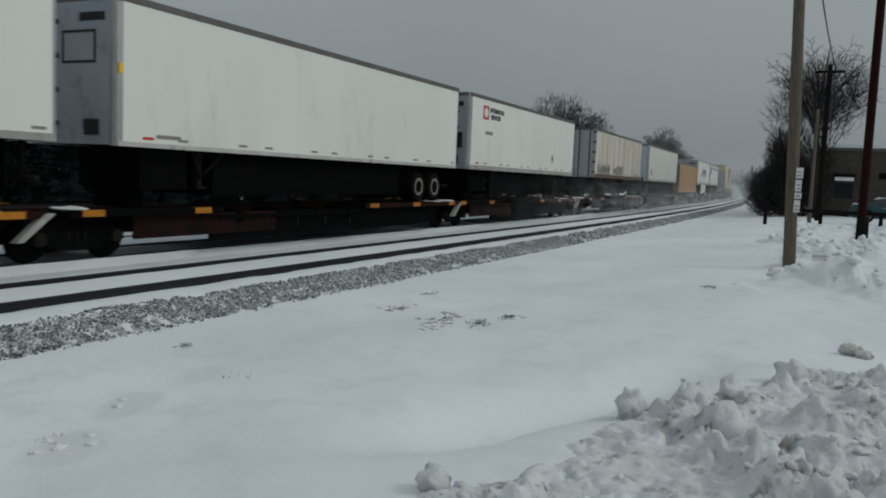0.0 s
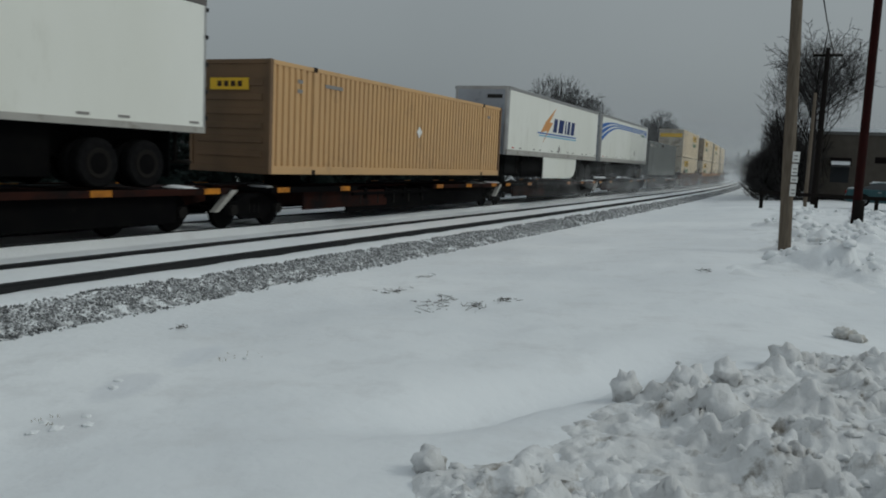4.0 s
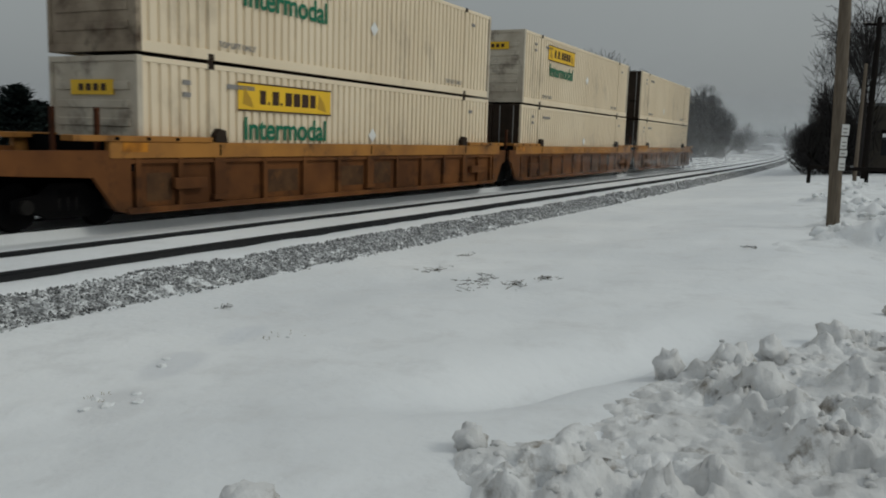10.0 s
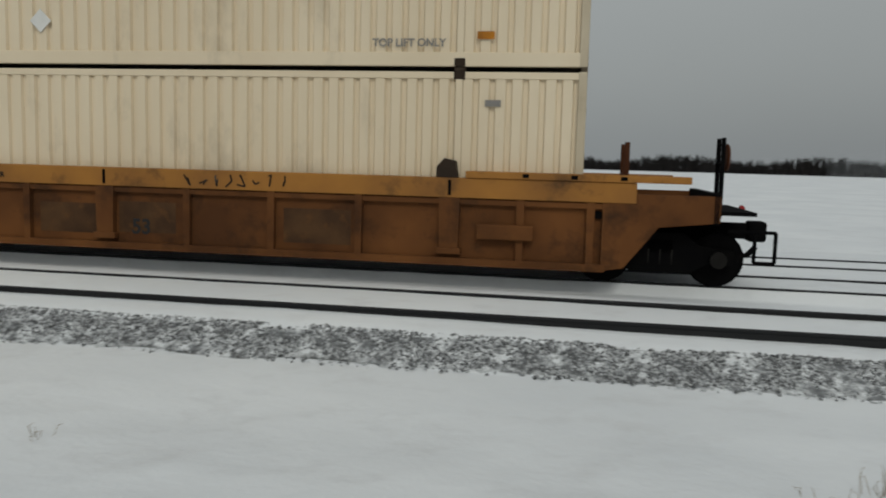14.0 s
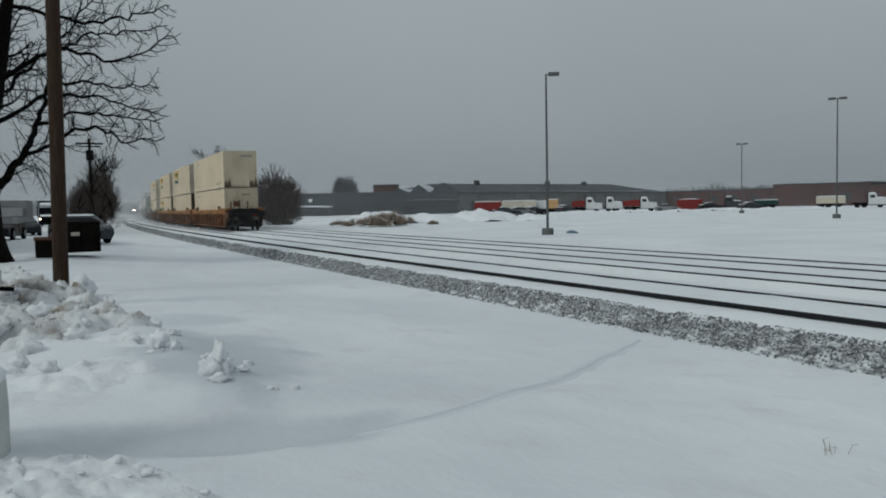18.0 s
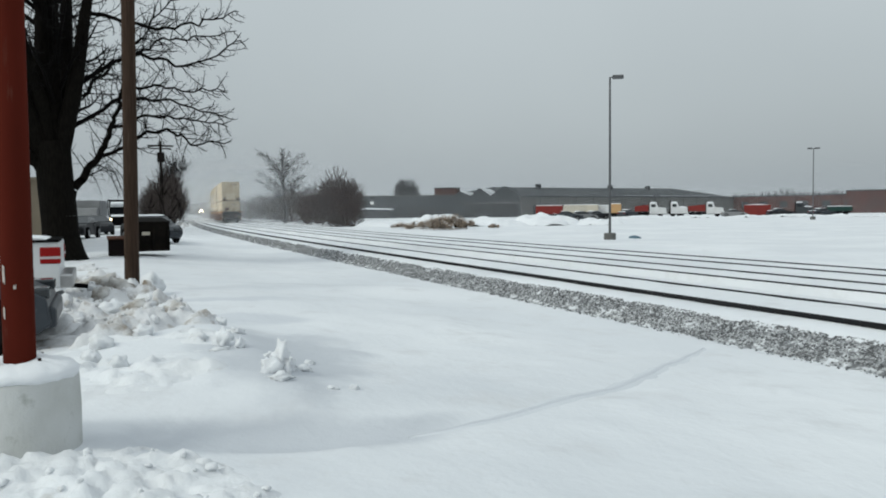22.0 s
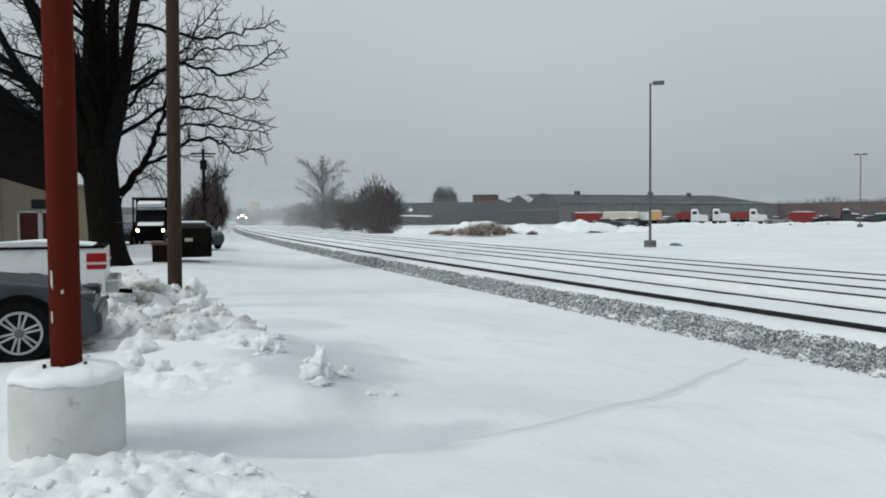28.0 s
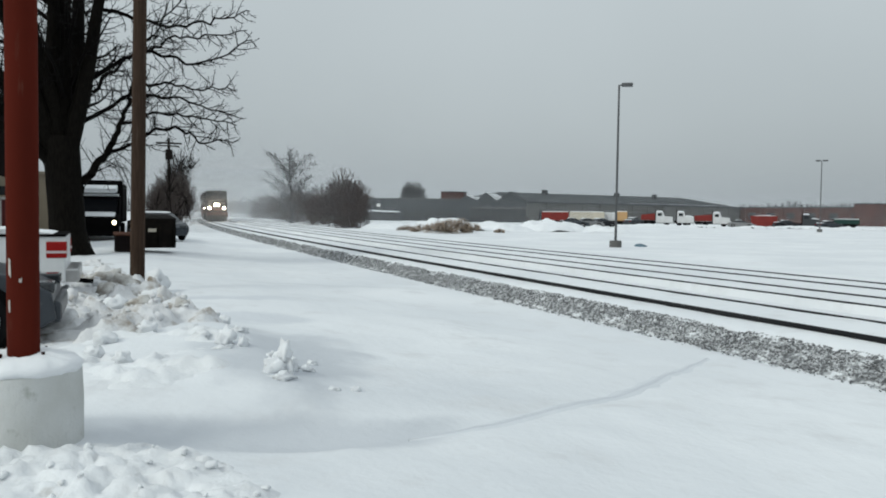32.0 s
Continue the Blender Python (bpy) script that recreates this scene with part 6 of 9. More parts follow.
# the pole with white plates, the maroon pole, the crossarm pole
sign_pole = pole("timber_pole", "weathered grey timber pole with white number plates", "utility pole", 22.0, 0.93, -0.1, 10.5, 0.155, 0.122, M["wood_pole"], (0.0, 0.038))
for k, (za, zb) in enumerate(((2.34, 2.60), (2.02, 2.30), (1.84, 1.99), (1.50, 1.80))):
    block("plate", (-0.215, -0.195, -0.16 + 0.02 * (k % 2), 0.0, za, zb), M["sign_white"], sign_pole)
    for j in range(2):
        block("plate_bar", (-0.22, -0.214, -0.12, -0.03, za + 0.05 + 0.09 * j, za + 0.08 + 0.09 * j), M["ghost_ink"], sign_pole)
maroon = pole("steel_post", "dark maroon painted steel post standing in ploughed snow", "post", 32.0, -0.86, 0.0, 11.5, 0.155, 0.14, M["maroon_pole"], (0.0, -0.002))
part("foot_sleeve", tube(bmesh.new(), (-0.03, -0.06, 0.3), (-0.03, -0.06, 1.15), 0.20, 0.18, 12), M["dark_pole"], maroon, "dark rubber sleeve")
util = pole("utility_pole", "dark timber utility pole with a crossarm", "utility pole", 60.0, 1.0, 0.0, 10.4, 0.22, 0.15, M["dark_pole"])
block("crossarm", (-0.07, 0.07, -0.9, 0.9, 9.85, 10.0), M["dark_pole"], util)
for y in (-0.8, -0.4, 0.4, 0.8):
    part("insulator", turned(bmesh.new(), [(0.05, 0), (0.06, 0.06), (0.03, 0.14)], (0, y, 10.0), "Z", 8), M["ghost_ink"], util)
pole("steel_post", "thin pale timber post beside the brick building", "post", 55.0, 1.4, 0.0, 7.0, 0.12, 0.09, M["wood_pole"])
cable("overhead_cable", "thin black overhead cable between two poles", (22.0, 1.2, 9.4), (60.0, 0.6, 10.05), 0.6, 0.03, M["ink"])

wood2 = pole("timber_pole", "brown weathered timber pole standing in a snow bank", "utility pole", -18.3, 0.63, -0.1, 11.0, 0.155, 0.125, M["brown_pole"], (0.0, 0.012))
red_pole = pole("sign_post", "faded red steel post with sticker scraps in a concrete base", "post", -6.03, -0.505, 0.585, 7.5, 0.101, 0.099, M["red_pole"])
part("concrete_base", turned(bmesh.new(), [(0.365, -0.75), (0.368, -0.25), (0.36, -0.06), (0.335, -0.02), (0.10, 0.01)], (0, 0, 0), "Z", 72), M["concrete"], red_pole, "round concrete base with snow on top")
part("base_plate", box(bmesh.new(), -0.16, 0.16, -0.16, 0.16, 0.005, 0.03, 0.005), M["maroon_pole"], red_pole)
for a in range(4):
    part("anchor_bolt", tube(bmesh.new(), (0.125 * (1 if a % 2 else -1), 0.125 * (1 if a > 1 else -1), 0.03), (0.125 * (1 if a % 2 else -1), 0.125 * (1 if a > 1 else -1), 0.075), 0.011, n=8), M["maroon_pole"], red_pole)
for (az, z, w, h) in ((-0.80, 0.575, 0.022, 0.115), (-0.06, 0.53, 0.018, 0.04), (-0.82, 0.345, 0.020, 0.075)):
    a = az
    bm = bmesh.new()
    w, torn = w * 1.0, random.Random(int(1000 * z))
    vs = [bm.verts.new((0.1035 * math.cos(a + d), 0.1035 * math.sin(a + d), zz + torn.uniform(-0.012, 0.012))) for zz in (z, z + h) for d in (-w / 0.19 * torn.uniform(0.6, 1.1), 0, w / 0.19 * torn.uniform(0.6, 1.1))]
    bm.faces.new((vs[0], vs[1], vs[4], vs[3])), bm.faces.new((vs[1], vs[2], vs[5], vs[4]))
    part("sticker_scrap", bm, M["sticker"], red_pole, "torn white sticker")
cap = turned(bmesh.new(), [(0.362, -0.045), (0.366, -0.02), (0.34, 0.012), (0.28, 0.030), (0.21, 0.050), (0.16, 0.062), (0.115, 0.055)], (0, 0, 0), "Z", 96)
for fc in cap.faces:
    fc.smooth = True
for v in cap.verts:
    k = noise.noise(v.co * 9.0) + 0.5 * noise.noise(v.co * 22.0)
    v.co.z += 0.022 * k + (0.02 * noise.noise(Vector((v.co.x, v.co.y, 0)) * 5.0) if v.co.z < -0.02 else 0.0)
part("snow_cap", cap, M["snow_clean"], red_pole, "cap of snow")


def lot_lamp(az, d, top, heads, label):
    x, y = polar(az, d)
    z0 = gz(x, y)
    t = pole("lot_lamp", label, "street lamp", x, y, z0 - 0.05, top, 0.08, 0.055, M["lamp_grey"], group="car park lamps")
    part("footing", turned(bmesh.new(), [(0.36, -0.1), (0.36, 0.42), (0.30, 0.46)], (0, 0, 0), "Z", 14), M["grey_wall"], t, "concrete footing")
    h = top - z0
    # heads point across the view
    ux, uy = math.cos(radians(az)), math.sin(radians(az))
    for sgn in heads:
        bm = box(bmesh.new(), 0.15, 0.80, -0.22, 0.22, -0.05, 0.15, 0.03)
        tube(bm, (0, 0, 0.02), (0.2, 0, 0.05), 0.04, n=8)
        ob = part("lamp_head", bm, M["lamp_grey"], t)
        ob.matrix_local = Matrix.Translation((0, 0, h)) @ Matrix.Rotation(math.atan2(uy * sgn, ux * sgn), 4, "Z")
    return t


lot_lamp(55.1, 49.7, 9.45, (1,), "tall grey car park lamp with one square head")
lot_lamp(42.15, 125.0, 9.75, (1, -1), "distant twin-headed car park lamp")
lot_lamp(36.45, 84.0, 10.9, (1, -1), "twin-headed grey car park lamp on a snowy lot")
lot_lamp(33.4, 160.0, 9.9, (1, -1), "distant thin twin-headed car park lamp")


# ---------------------------------------------------------------- trees
def limb_mesh(name, segs, mat, sides=5):
    """segs: (x0, y0, z0, x1, y1, z1, r0, r1), each a tapered stick."""
    s = np.array(segs)
    a, b, r0, r1 = s[:, 0:3], s[:, 3:6], s[:, 6], s[:, 7]
    d = b - a
    d /= np.maximum(np.linalg.norm(d, axis=1, keepdims=True), 1e-6)
    ref = np.where(np.abs(d[:, 2:3]) > 0.9, np.array([[1.0, 0, 0]]), np.array([[0, 0, 1.0]]))
    u = np.cross(d, ref)
    u /= np.linalg.norm(u, axis=1, keepdims=True)
    w = np.cross(d, u)
    an = 2 * np.pi * np.arange(sides) / sides
    ring = np.cos(an)[None, :, None] * u[:, None] + np.sin(an)[None, :, None] * w[:, None]
    v = np.concatenate([a[:, None] + ring * r0[:, None, None], b[:, None] + ring * r1[:, None, None]], 1).reshape(-1, 3)
    k = np.arange(sides)
    q = np.stack([k, (k + 1) % sides, (k + 1) % sides + sides, k + sides], -1)
    f = (q[None] + (2 * sides) * np.arange(len(s))[:, None, None]).reshape(-1, 4)
    me = bpy.data.meshes.new(name)
    me.vertices.add(len(v))
    me.vertices.foreach_set("co", v.ravel())
    me.loops.add(len(f) * 4)
    me.loops.foreach_set("vertex_index", f.ravel().astype(np.int32))
    me.polygons.add(len(f))
    me.polygons.foreach_set("loop_start", np.arange(0, len(f) * 4, 4, dtype=np.int32))
    me.polygons.foreach_set("use_smooth", np.ones(len(f), bool))
    me.update(calc_edges=True)
    me.materials.append(mat)
    return me


def twiggy(label, x, y, height, width, seed, mat, base=0.3, n=420, r=0.022, lobes=6, name="bare_tree", category="tree", group="bare trees", long=0.16, solid_core=0.75):
    """A leafless crown: rounded lobes of fine upturned twigs on limbs that fork from the foot."""
    rng = random.Random(seed)
    t = thing(name, label, category, group, m=Matrix.Translation((x, y, gz(x, y) - 0.05)))
    z0 = height * base
    cen = [(Vector((0, 0, z0 + (height - z0) * 0.58)), width * 0.34, (height - z0) * 0.42)]
    for i in range(lobes):
        a = 2 * math.pi * (i + rng.random() * 0.7) / lobes
        q = rng.uniform(0.20, 0.34 if base > 0.05 else 0.44) * width
        zz = z0 + (height - z0) * (rng.uniform(0.28, 0.68) if base > 0.05 else rng.uniform(0.10, 0.60))
        rz = min(height * 0.97 - zz, (height - z0) * rng.uniform(0.26, 0.40))
        cen.append((Vector((q * math.cos(a), q * math.sin(a), zz)), width * rng.uniform(0.17, 0.24), rz))
    limbs, segs = [], []
    fork = Vector((0, 0, max(0.25, z0 * 0.75)))
    if base > 0.08:
        limbs.append((0, 0, 0, *fork, r * 9, r * 7))
    for c, rh, rz in cen:
        mid = fork.lerp(c, 0.5) + Vector((rng.gauss(0, 0.05), rng.gauss(0, 0.05), -0.03)) * height * 0.5
        limbs += [(*fork, *mid, r * 5, r * 3.6), (*mid, *c, r * 3.6, r * 2.6)]
        for _ in range(7):
            u = Vector((rng.gauss(0, 1), rng.gauss(0, 1), rng.gauss(0.5, 1))).normalized()
            e = c + Vector((u.x * rh, u.y * rh, u.z * rz)) * rng.uniform(0.7, 0.98)
            m2 = c.lerp(e, 0.5) + Vector((0, 0, -0.06 * rz))
            limbs += [(*c, *m2, r * 2.4, r * 1.7), (*m2, *e, r * 1.7, r)]
    for i in range(n):
        c, rh, rz = cen[i % len(cen)]
        u = Vector((rng.gauss(0, 1), rng.gauss(0, 1), rng.gauss(0.15, 1))).normalized()
        k = rng.random() ** 0.45
        p = c + Vector((u.x * rh, u.y * rh, u.z * rz)) * k * 0.92
        if p.z < 0.02:
            p.z = 0.02
        d = (Vector((u.x, u.y, u.z * 0.6)) * 0.7 + Vector((rng.gauss(0, 0.35), rng.gauss(0, 0.35), 0.65))).normalized()
        L = long * height * rng.uniform(0.45, 1.0) * (1.15 - 0.5 * k)
        q = p + d * L * 0.5
        e = q + (d + Vector((rng.gauss(0, 0.3), rng.gauss(0, 0.3), 0.3))).normalized() * L * 0.5
        b = p - d * L * 0.5 - Vector((0, 0, 0.1 * L))
        segs += [(*b, *p, r * 1.2, r), (*p, *q, r, r * 0.8), (*q, *e, r * 0.8, r * 0.5)]
        for _ in range(3):
            f = p.lerp(e, rng.uniform(0.0, 0.8))
            g = f + (d + Vector((rng.gauss(0, 0.7), rng.gauss(0, 0.7), rng.gauss(0.1, 0.4)))).normalized() * L * rng.uniform(0.25, 0.55)
            segs.append((*f, *g, r * 0.75, r * 0.45))
    part("limb", limb_mesh("limb", limbs, M["bark"] if r < 0.02 else mat, 5), None, t)
    part("twig", limb_mesh("twig", segs, mat, 3), None, t)
    return t


def needles_mesh(name, rng, height, width, n, mat):
    """A conifer's boughs: spreading branches of uneven length, each set with small blades."""
    v, f = [], []
    count = int(34 + 16 * height)
    per = max(10, n // count)
    for i in range(count):
        u = (i + rng.random()) / count
        z = height * (0.05 + 0.93 * u)
        a = rng.random() * 6.283
        c, s = math.cos(a), math.sin(a)
        reach = width / 2 * min(1.0, 1.18 * (1 - u) ** 0.72) * rng.uniform(0.55, 1.15) + 0.06
        tip = Vector((c * reach, s * reach, z + reach * rng.uniform(-0.15, 0.45)))
        root = Vector((0, 0, z))
        for k in range(per):
            w = 0.15 + 0.85 * rng.random() ** 0.7
            p = root.lerp(tip, w) + Vector((rng.gauss(0, 0.10), rng.gauss(0, 0.10), rng.gauss(0, 0.07)))
            L, q = rng.uniform(0.16, 0.36), rng.uniform(0.03, 0.07)
            b = a + rng.gauss(0, 0.9)
            d = Vector((math.cos(b), math.sin(b), rng.uniform(-0.2, 0.7))).normalized() * L
            side = Vector((-math.sin(b), math.cos(b), rng.uniform(-0.7, 0.7))).normalized() * q
            m = len(v)
            v += [tuple(p - side * 0.5), tuple(p + side * 0.5), tuple(p + d * 0.6 + side), tuple(p + d), tuple(p + d * 0.6 - side)]
            f.append((m, m + 1, m + 2, m + 3, m + 4))
    return from_arrays(name, v, f, mat)


def conifer(x, y, height, width, seed, label="dark evergreen tree beyond the tracks"):
    rng = random.Random(seed)
    t = thing("evergreen_tree", label, "tree", "evergreen row", m=Matrix.Translation((x, y, gz(x, y) - 0.05)))
    part("trunk", tube(bmesh.new(), (0, 0, 0), (0, 0, height * 0.95), 0.13, 0.02, 7), M["bark"], t)
    part("bough", needles_mesh("bough", rng, height, width, int(1900 * width), M["needles"]), None, t)
    # solid cone added to block light through the boughs
    part("heartwood", tube(bmesh.new(), (0, 0, 0.1), (0, 0, height * 0.9), width * 0.22, 0.04, 9), M["needles"], t, "solid cone that fills the dark inside of the boughs")
    return t


def bow(pts, n):
    """A smooth way through a few points, in n steps for each stretch."""
    out = []
    for i in range(len(pts) - 1):
        a, b, c, d = [pts[max(0, min(len(pts) - 1, i + k))] for k in (-1, 0, 1, 2)]
        for j in range(n):
            u = j / n
            out.append(0.5 * (2 * b + (c - a) * u + (2 * a - 5 * b + 4 * c - d) * u * u + (3 * b - a - 3 * c + d) * u ** 3))
    return out + [pts[-1]]


def stick(segs, way, r0, r1):
    k = len(way) - 1
    for i, (a, b) in enumerate(zip(way, way[1:])):
        segs.append((*a, *b, r0 + (r1 - r0) * i / k, r0 + (r1 - r0) * (i + 1) / k))


def twigs_on(rng, way, start, gap, reach, fine, segs, lift=0.30, level=0):
    """Side shoots along a limb: each leaves at a slant, sags a little and turns up at its tip, with short twigs on it."""
    total = sum((b - a).length for a, b in zip(way, way[1:]))
    at, side, gone = start * total, 1, 0.0
    for a, b in zip(way, way[1:]):
        d = b - a
        step = d.length
        while at <= gone + step and step > 0:
            u = at / total
            p, d1 = a.lerp(b, (at - gone) / step), d.normalized()
            across = d1.cross(Vector((1, 0, 0)) + 0.7 * Vector((rng.gauss(0, 1), rng.gauss(0, 1), rng.gauss(0, 1)))).normalized() * side
            side = -side
            slant = rng.uniform(0.55, 1.0)
            d2 = (d1 * math.cos(slant) + across * math.sin(slant)).normalized()
            length = reach * rng.uniform(0.55, 1.1) * (1.12 - 0.62 * u)
            q, way2, k = p, [p], 5 if level == 0 else 3
            for i in range(k):
                d2 = (d2 + Vector((rng.gauss(0, 0.13), rng.gauss(0, 0.13), rng.gauss(0, 0.10) + lift * (i / k - 0.25)))).normalized()
                q = q + d2 * length / k
                way2.append(q)
            stick(segs, way2, fine * (2.4 if level == 0 else 1.0), fine * (0.9 if level == 0 else 0.55))
            if level == 0:
                twigs_on(rng, way2, 0.20, 0.12 * reach / 1.5, length * 0.34, fine, segs, lift, 1)
            at += gap * rng.uniform(0.7, 1.35)
        gone += step


def lot_tree():
    rng = random.Random(9)
    t = thing("bare_tree", "big dark leafless tree with heavy forked trunk by the lot", "tree", "bare trees", m=Matrix.Translation((-31.0, -0.85, -0.1)))
    P = lambda *yz: [Vector((0.0, yz[i], yz[i + 1])) for i in range(0, len(yz), 2)]
    trunk, crown = [], []
    stick(trunk, bow(P(-0.30, 0.0, -0.34, 0.7, -0.38, 1.6, -0.46, 2.8, -0.54, 4.2), 5), 0.60, 0.58)
    stick(trunk, bow(P(-0.22, -0.05, -0.29, 0.35, -0.34, 0.9), 3), 0.78, 0.60)
    # leaders, and the long limbs that sweep out on both sides
    leaders = [P(-0.62, 3.7, -0.80, 6.0, -0.72, 9.0, -1.3, 13.0), P(-0.45, 3.7, -0.10, 6.2, 0.04, 9.2, 0.3, 13.5), P(-0.30, 3.8, 0.28, 6.2, 0.80, 9.2, 1.7, 13.0),
               P(-0.75, 3.5, -1.6, 6.4, -2.3, 8.4, -3.6, 11.5), P(-0.80, 3.3, -1.9, 5.4, -3.1, 7.0, -5.0, 8.6), P(-0.7, 4.2, -1.25, 7.0, -1.9, 9.6, -2.4, 13.0),
               P(-0.7, 3.6, -2.2, 4.9, -3.6, 5.6, -5.4, 6.2), P(-0.5, 4.6, -0.45, 7.5, -0.35, 10.0, -0.4, 13.2), P(-0.9, 4.6, -2.4, 6.0, -3.7, 8.2, -4.6, 10.4),
               P(-0.7, 3.2, -2.1, 4.3, -3.3, 4.7, -5.0, 4.5), P(-0.8, 3.9, -2.0, 5.8, -2.9, 6.6, -4.6, 7.4), P(-0.6, 4.4, -1.0, 6.2, -1.6, 7.6, -2.9, 9.6)]
    for k, way in enumerate(leaders):
        dx = (0.3, -0.5, 0.6, 0.9, -0.8, -0.6, 0.5, 0.2, -1.1, 0.7, -0.4, 0.8)[k]
        way = bow([p + Vector((dx * i, 0, 0)) for i, p in enumerate(way)], 6)
        stick(trunk, way, (0.40, 0.42, 0.34, 0.30, 0.30, 0.32, 0.22, 0.36, 0.24, 0.20, 0.26, 0.28)[k], 0.07)
        twigs_on(rng, way, 0.22, 0.20, 1.9, 0.0095, crown)
    reach_out = [(P(-0.10, 2.3, 0.36, 2.95, 0.95, 3.75, 1.42, 4.95, 1.95, 6.7, 2.2, 8.4), 0.17), (P(0.80, 3.55, 1.75, 4.15, 3.20, 4.60, 4.15, 4.15, 5.30, 4.25), 0.075),
                 (P(0.10, 4.7, 1.75, 5.75, 3.45, 5.8, 5.55, 5.35), 0.085), (P(0.30, 6.2, 2.10, 7.30, 3.90, 6.95, 5.85, 7.95), 0.085),
                 (P(0.78, 8.7, 2.70, 8.45, 4.50, 8.75, 6.05, 9.40), 0.075), (P(1.35, 4.7, 2.4, 5.1, 3.7, 5.0, 5.2, 4.75), 0.06), (P(1.75, 6.0, 2.8, 6.4, 4.1, 6.35, 5.7, 6.5), 0.06),
                 (P(1.0, 9.6, 2.6, 10.2, 4.2, 10.4, 5.8, 11.3), 0.07), (P(2.0, 7.3, 3.1, 7.9, 4.3, 8.1, 5.9, 8.6), 0.05), (P(0.3, 5.6, 1.2, 6.6, 2.4, 7.8, 3.6, 9.4), 0.07)]
    for k, (way, r) in enumerate(reach_out):
        dx = (0.0, 0.25, -0.35, 0.3, -0.3, 0.5, -0.6, 0.1, -0.2, 0.4)[k]
        way = bow([p + Vector((dx * i, 0, 0)) for i, p in enumerate(way)], 6)
        way = [p + Vector((rng.gauss(0, 0.05), rng.gauss(0, 0.045), rng.gauss(0, 0.06))) if 0 < i < len(way) - 1 else p for i, p in enumerate(way)]
        stick(trunk if r > 0.1 else crown, way, r, 0.018)
        twigs_on(rng, way, 0.10, 0.17, 1.35, 0.0085, crown)
    # limbs towards and away from the line of sight, filling the crown
    for k in range(30):
        a, z = rng.uniform(0, 6.283), rng.uniform(4.3, 11.0)
        c, sn, ln = math.cos(a), math.sin(a) * 0.8 - 0.25, rng.uniform(2.6, 4.2)
        p = Vector((0.2 * c, -0.35 + 0.3 * sn, z))
        way = bow([p, p + Vector((c * ln * 0.35, sn * ln * 0.35, 0.9)), p + Vector((c * ln * 0.7, sn * ln * 0.7, 1.3)), p + Vector((c * ln, sn * ln, 1.9))], 5)
        stick(crown, way, 0.085, 0.02)
        twigs_on(rng, way, 0.15, 0.24, 1.5, 0.0085, crown)
    for k in range(9):
        # short shoots hanging under the right-hand fork
        p = Vector((rng.uniform(-0.3, 0.3), rng.uniform(0.35, 1.6), rng.uniform(3.0, 4.0)))
        way = bow([p, p + Vector((rng.gauss(0, 0.2), 0.22, -0.30)), p + Vector((rng.gauss(0, 0.3), 0.45, -0.95))], 4)
        stick(crown, way, 0.018, 0.007)
        twigs_on(rng, way, 0.2, 0.22, 0.35, 0.008, crown, 0.1, 1)
    part("trunk", limb_mesh("trunk", trunk, M["bark"], 14), None, t)
    part("crown", limb_mesh("crown", crown, M["twig"], 4), None, t)
    return t


def spreading_tree(label, x, y, height, width, seed, mat, fine, bole=0.22, limbs=16, r=0.26, crown_mat=None):
    """A leafless tree with rising, arching limbs that carry slanting shoots and short twigs."""
    rng = random.Random(seed)
    t = thing("bare_tree", label, "tree", "bare trees", m=Matrix.Translation((x, y, gz(x, y) - 0.1)))
    trunk, crown = [], []
    lead = bow([Vector((0, 0, 0)), Vector((0.1, 0.1, height * bole)), Vector((rng.gauss(0, 0.3), rng.gauss(0, 0.3), height * 0.6)), Vector((rng.gauss(0, 0.5), rng.gauss(0, 0.5), height * 0.97))], 6)
    stick(trunk, lead, r, fine * 1.6)
    twigs_on(rng, lead, 0.4, height * 0.022, width * 0.20, fine, crown)
    for k in range(limbs):
        u = bole + (0.78 - bole) * (k + rng.random()) / limbs
        p = lead[min(len(lead) - 1, int(u * (len(lead) - 1)))]
        a = 2.4 * k + rng.uniform(-0.5, 0.5)
        ln = width * 0.5 * rng.uniform(0.75, 1.05) * (1.05 - 0.55 * max(0.0, u - 0.35))
        up = min(height * 0.95 - p.z, height * rng.uniform(0.22, 0.42))
        way = bow([p, p + Vector((math.cos(a) * ln * 0.35, math.sin(a) * ln * 0.35, up * 0.5)), p + Vector((math.cos(a) * ln * 0.72, math.sin(a) * ln * 0.72, up * 0.85)), p + Vector((math.cos(a) * ln, math.sin(a) * ln, up))], 5)
        stick(trunk, way, max(fine * 2.2, r * 0.22 * (1.1 - u)), fine * 1.2)
        twigs_on(rng, way, 0.18, height * 0.020, width * 0.17, fine, crown)
    part("trunk", limb_mesh("trunk", trunk, mat, 7), None, t)
    part("crown", limb_mesh("crown", crown, crown_mat or mat, 3), None, t)
    return t


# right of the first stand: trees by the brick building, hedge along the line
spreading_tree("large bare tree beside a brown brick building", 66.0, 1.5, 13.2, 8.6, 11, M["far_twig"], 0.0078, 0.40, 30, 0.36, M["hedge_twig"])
# extra pale crown added over that tree to soften it like haze
twiggy("fine hazy crown layered over the large bare tree", 67.6, 1.5, 12.8, 8.0, 14, M["hazy_twig"], 0.40, 2400, 0.0085, 9, long=0.085)
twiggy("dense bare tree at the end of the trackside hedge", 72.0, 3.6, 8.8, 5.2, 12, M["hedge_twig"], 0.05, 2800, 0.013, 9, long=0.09)
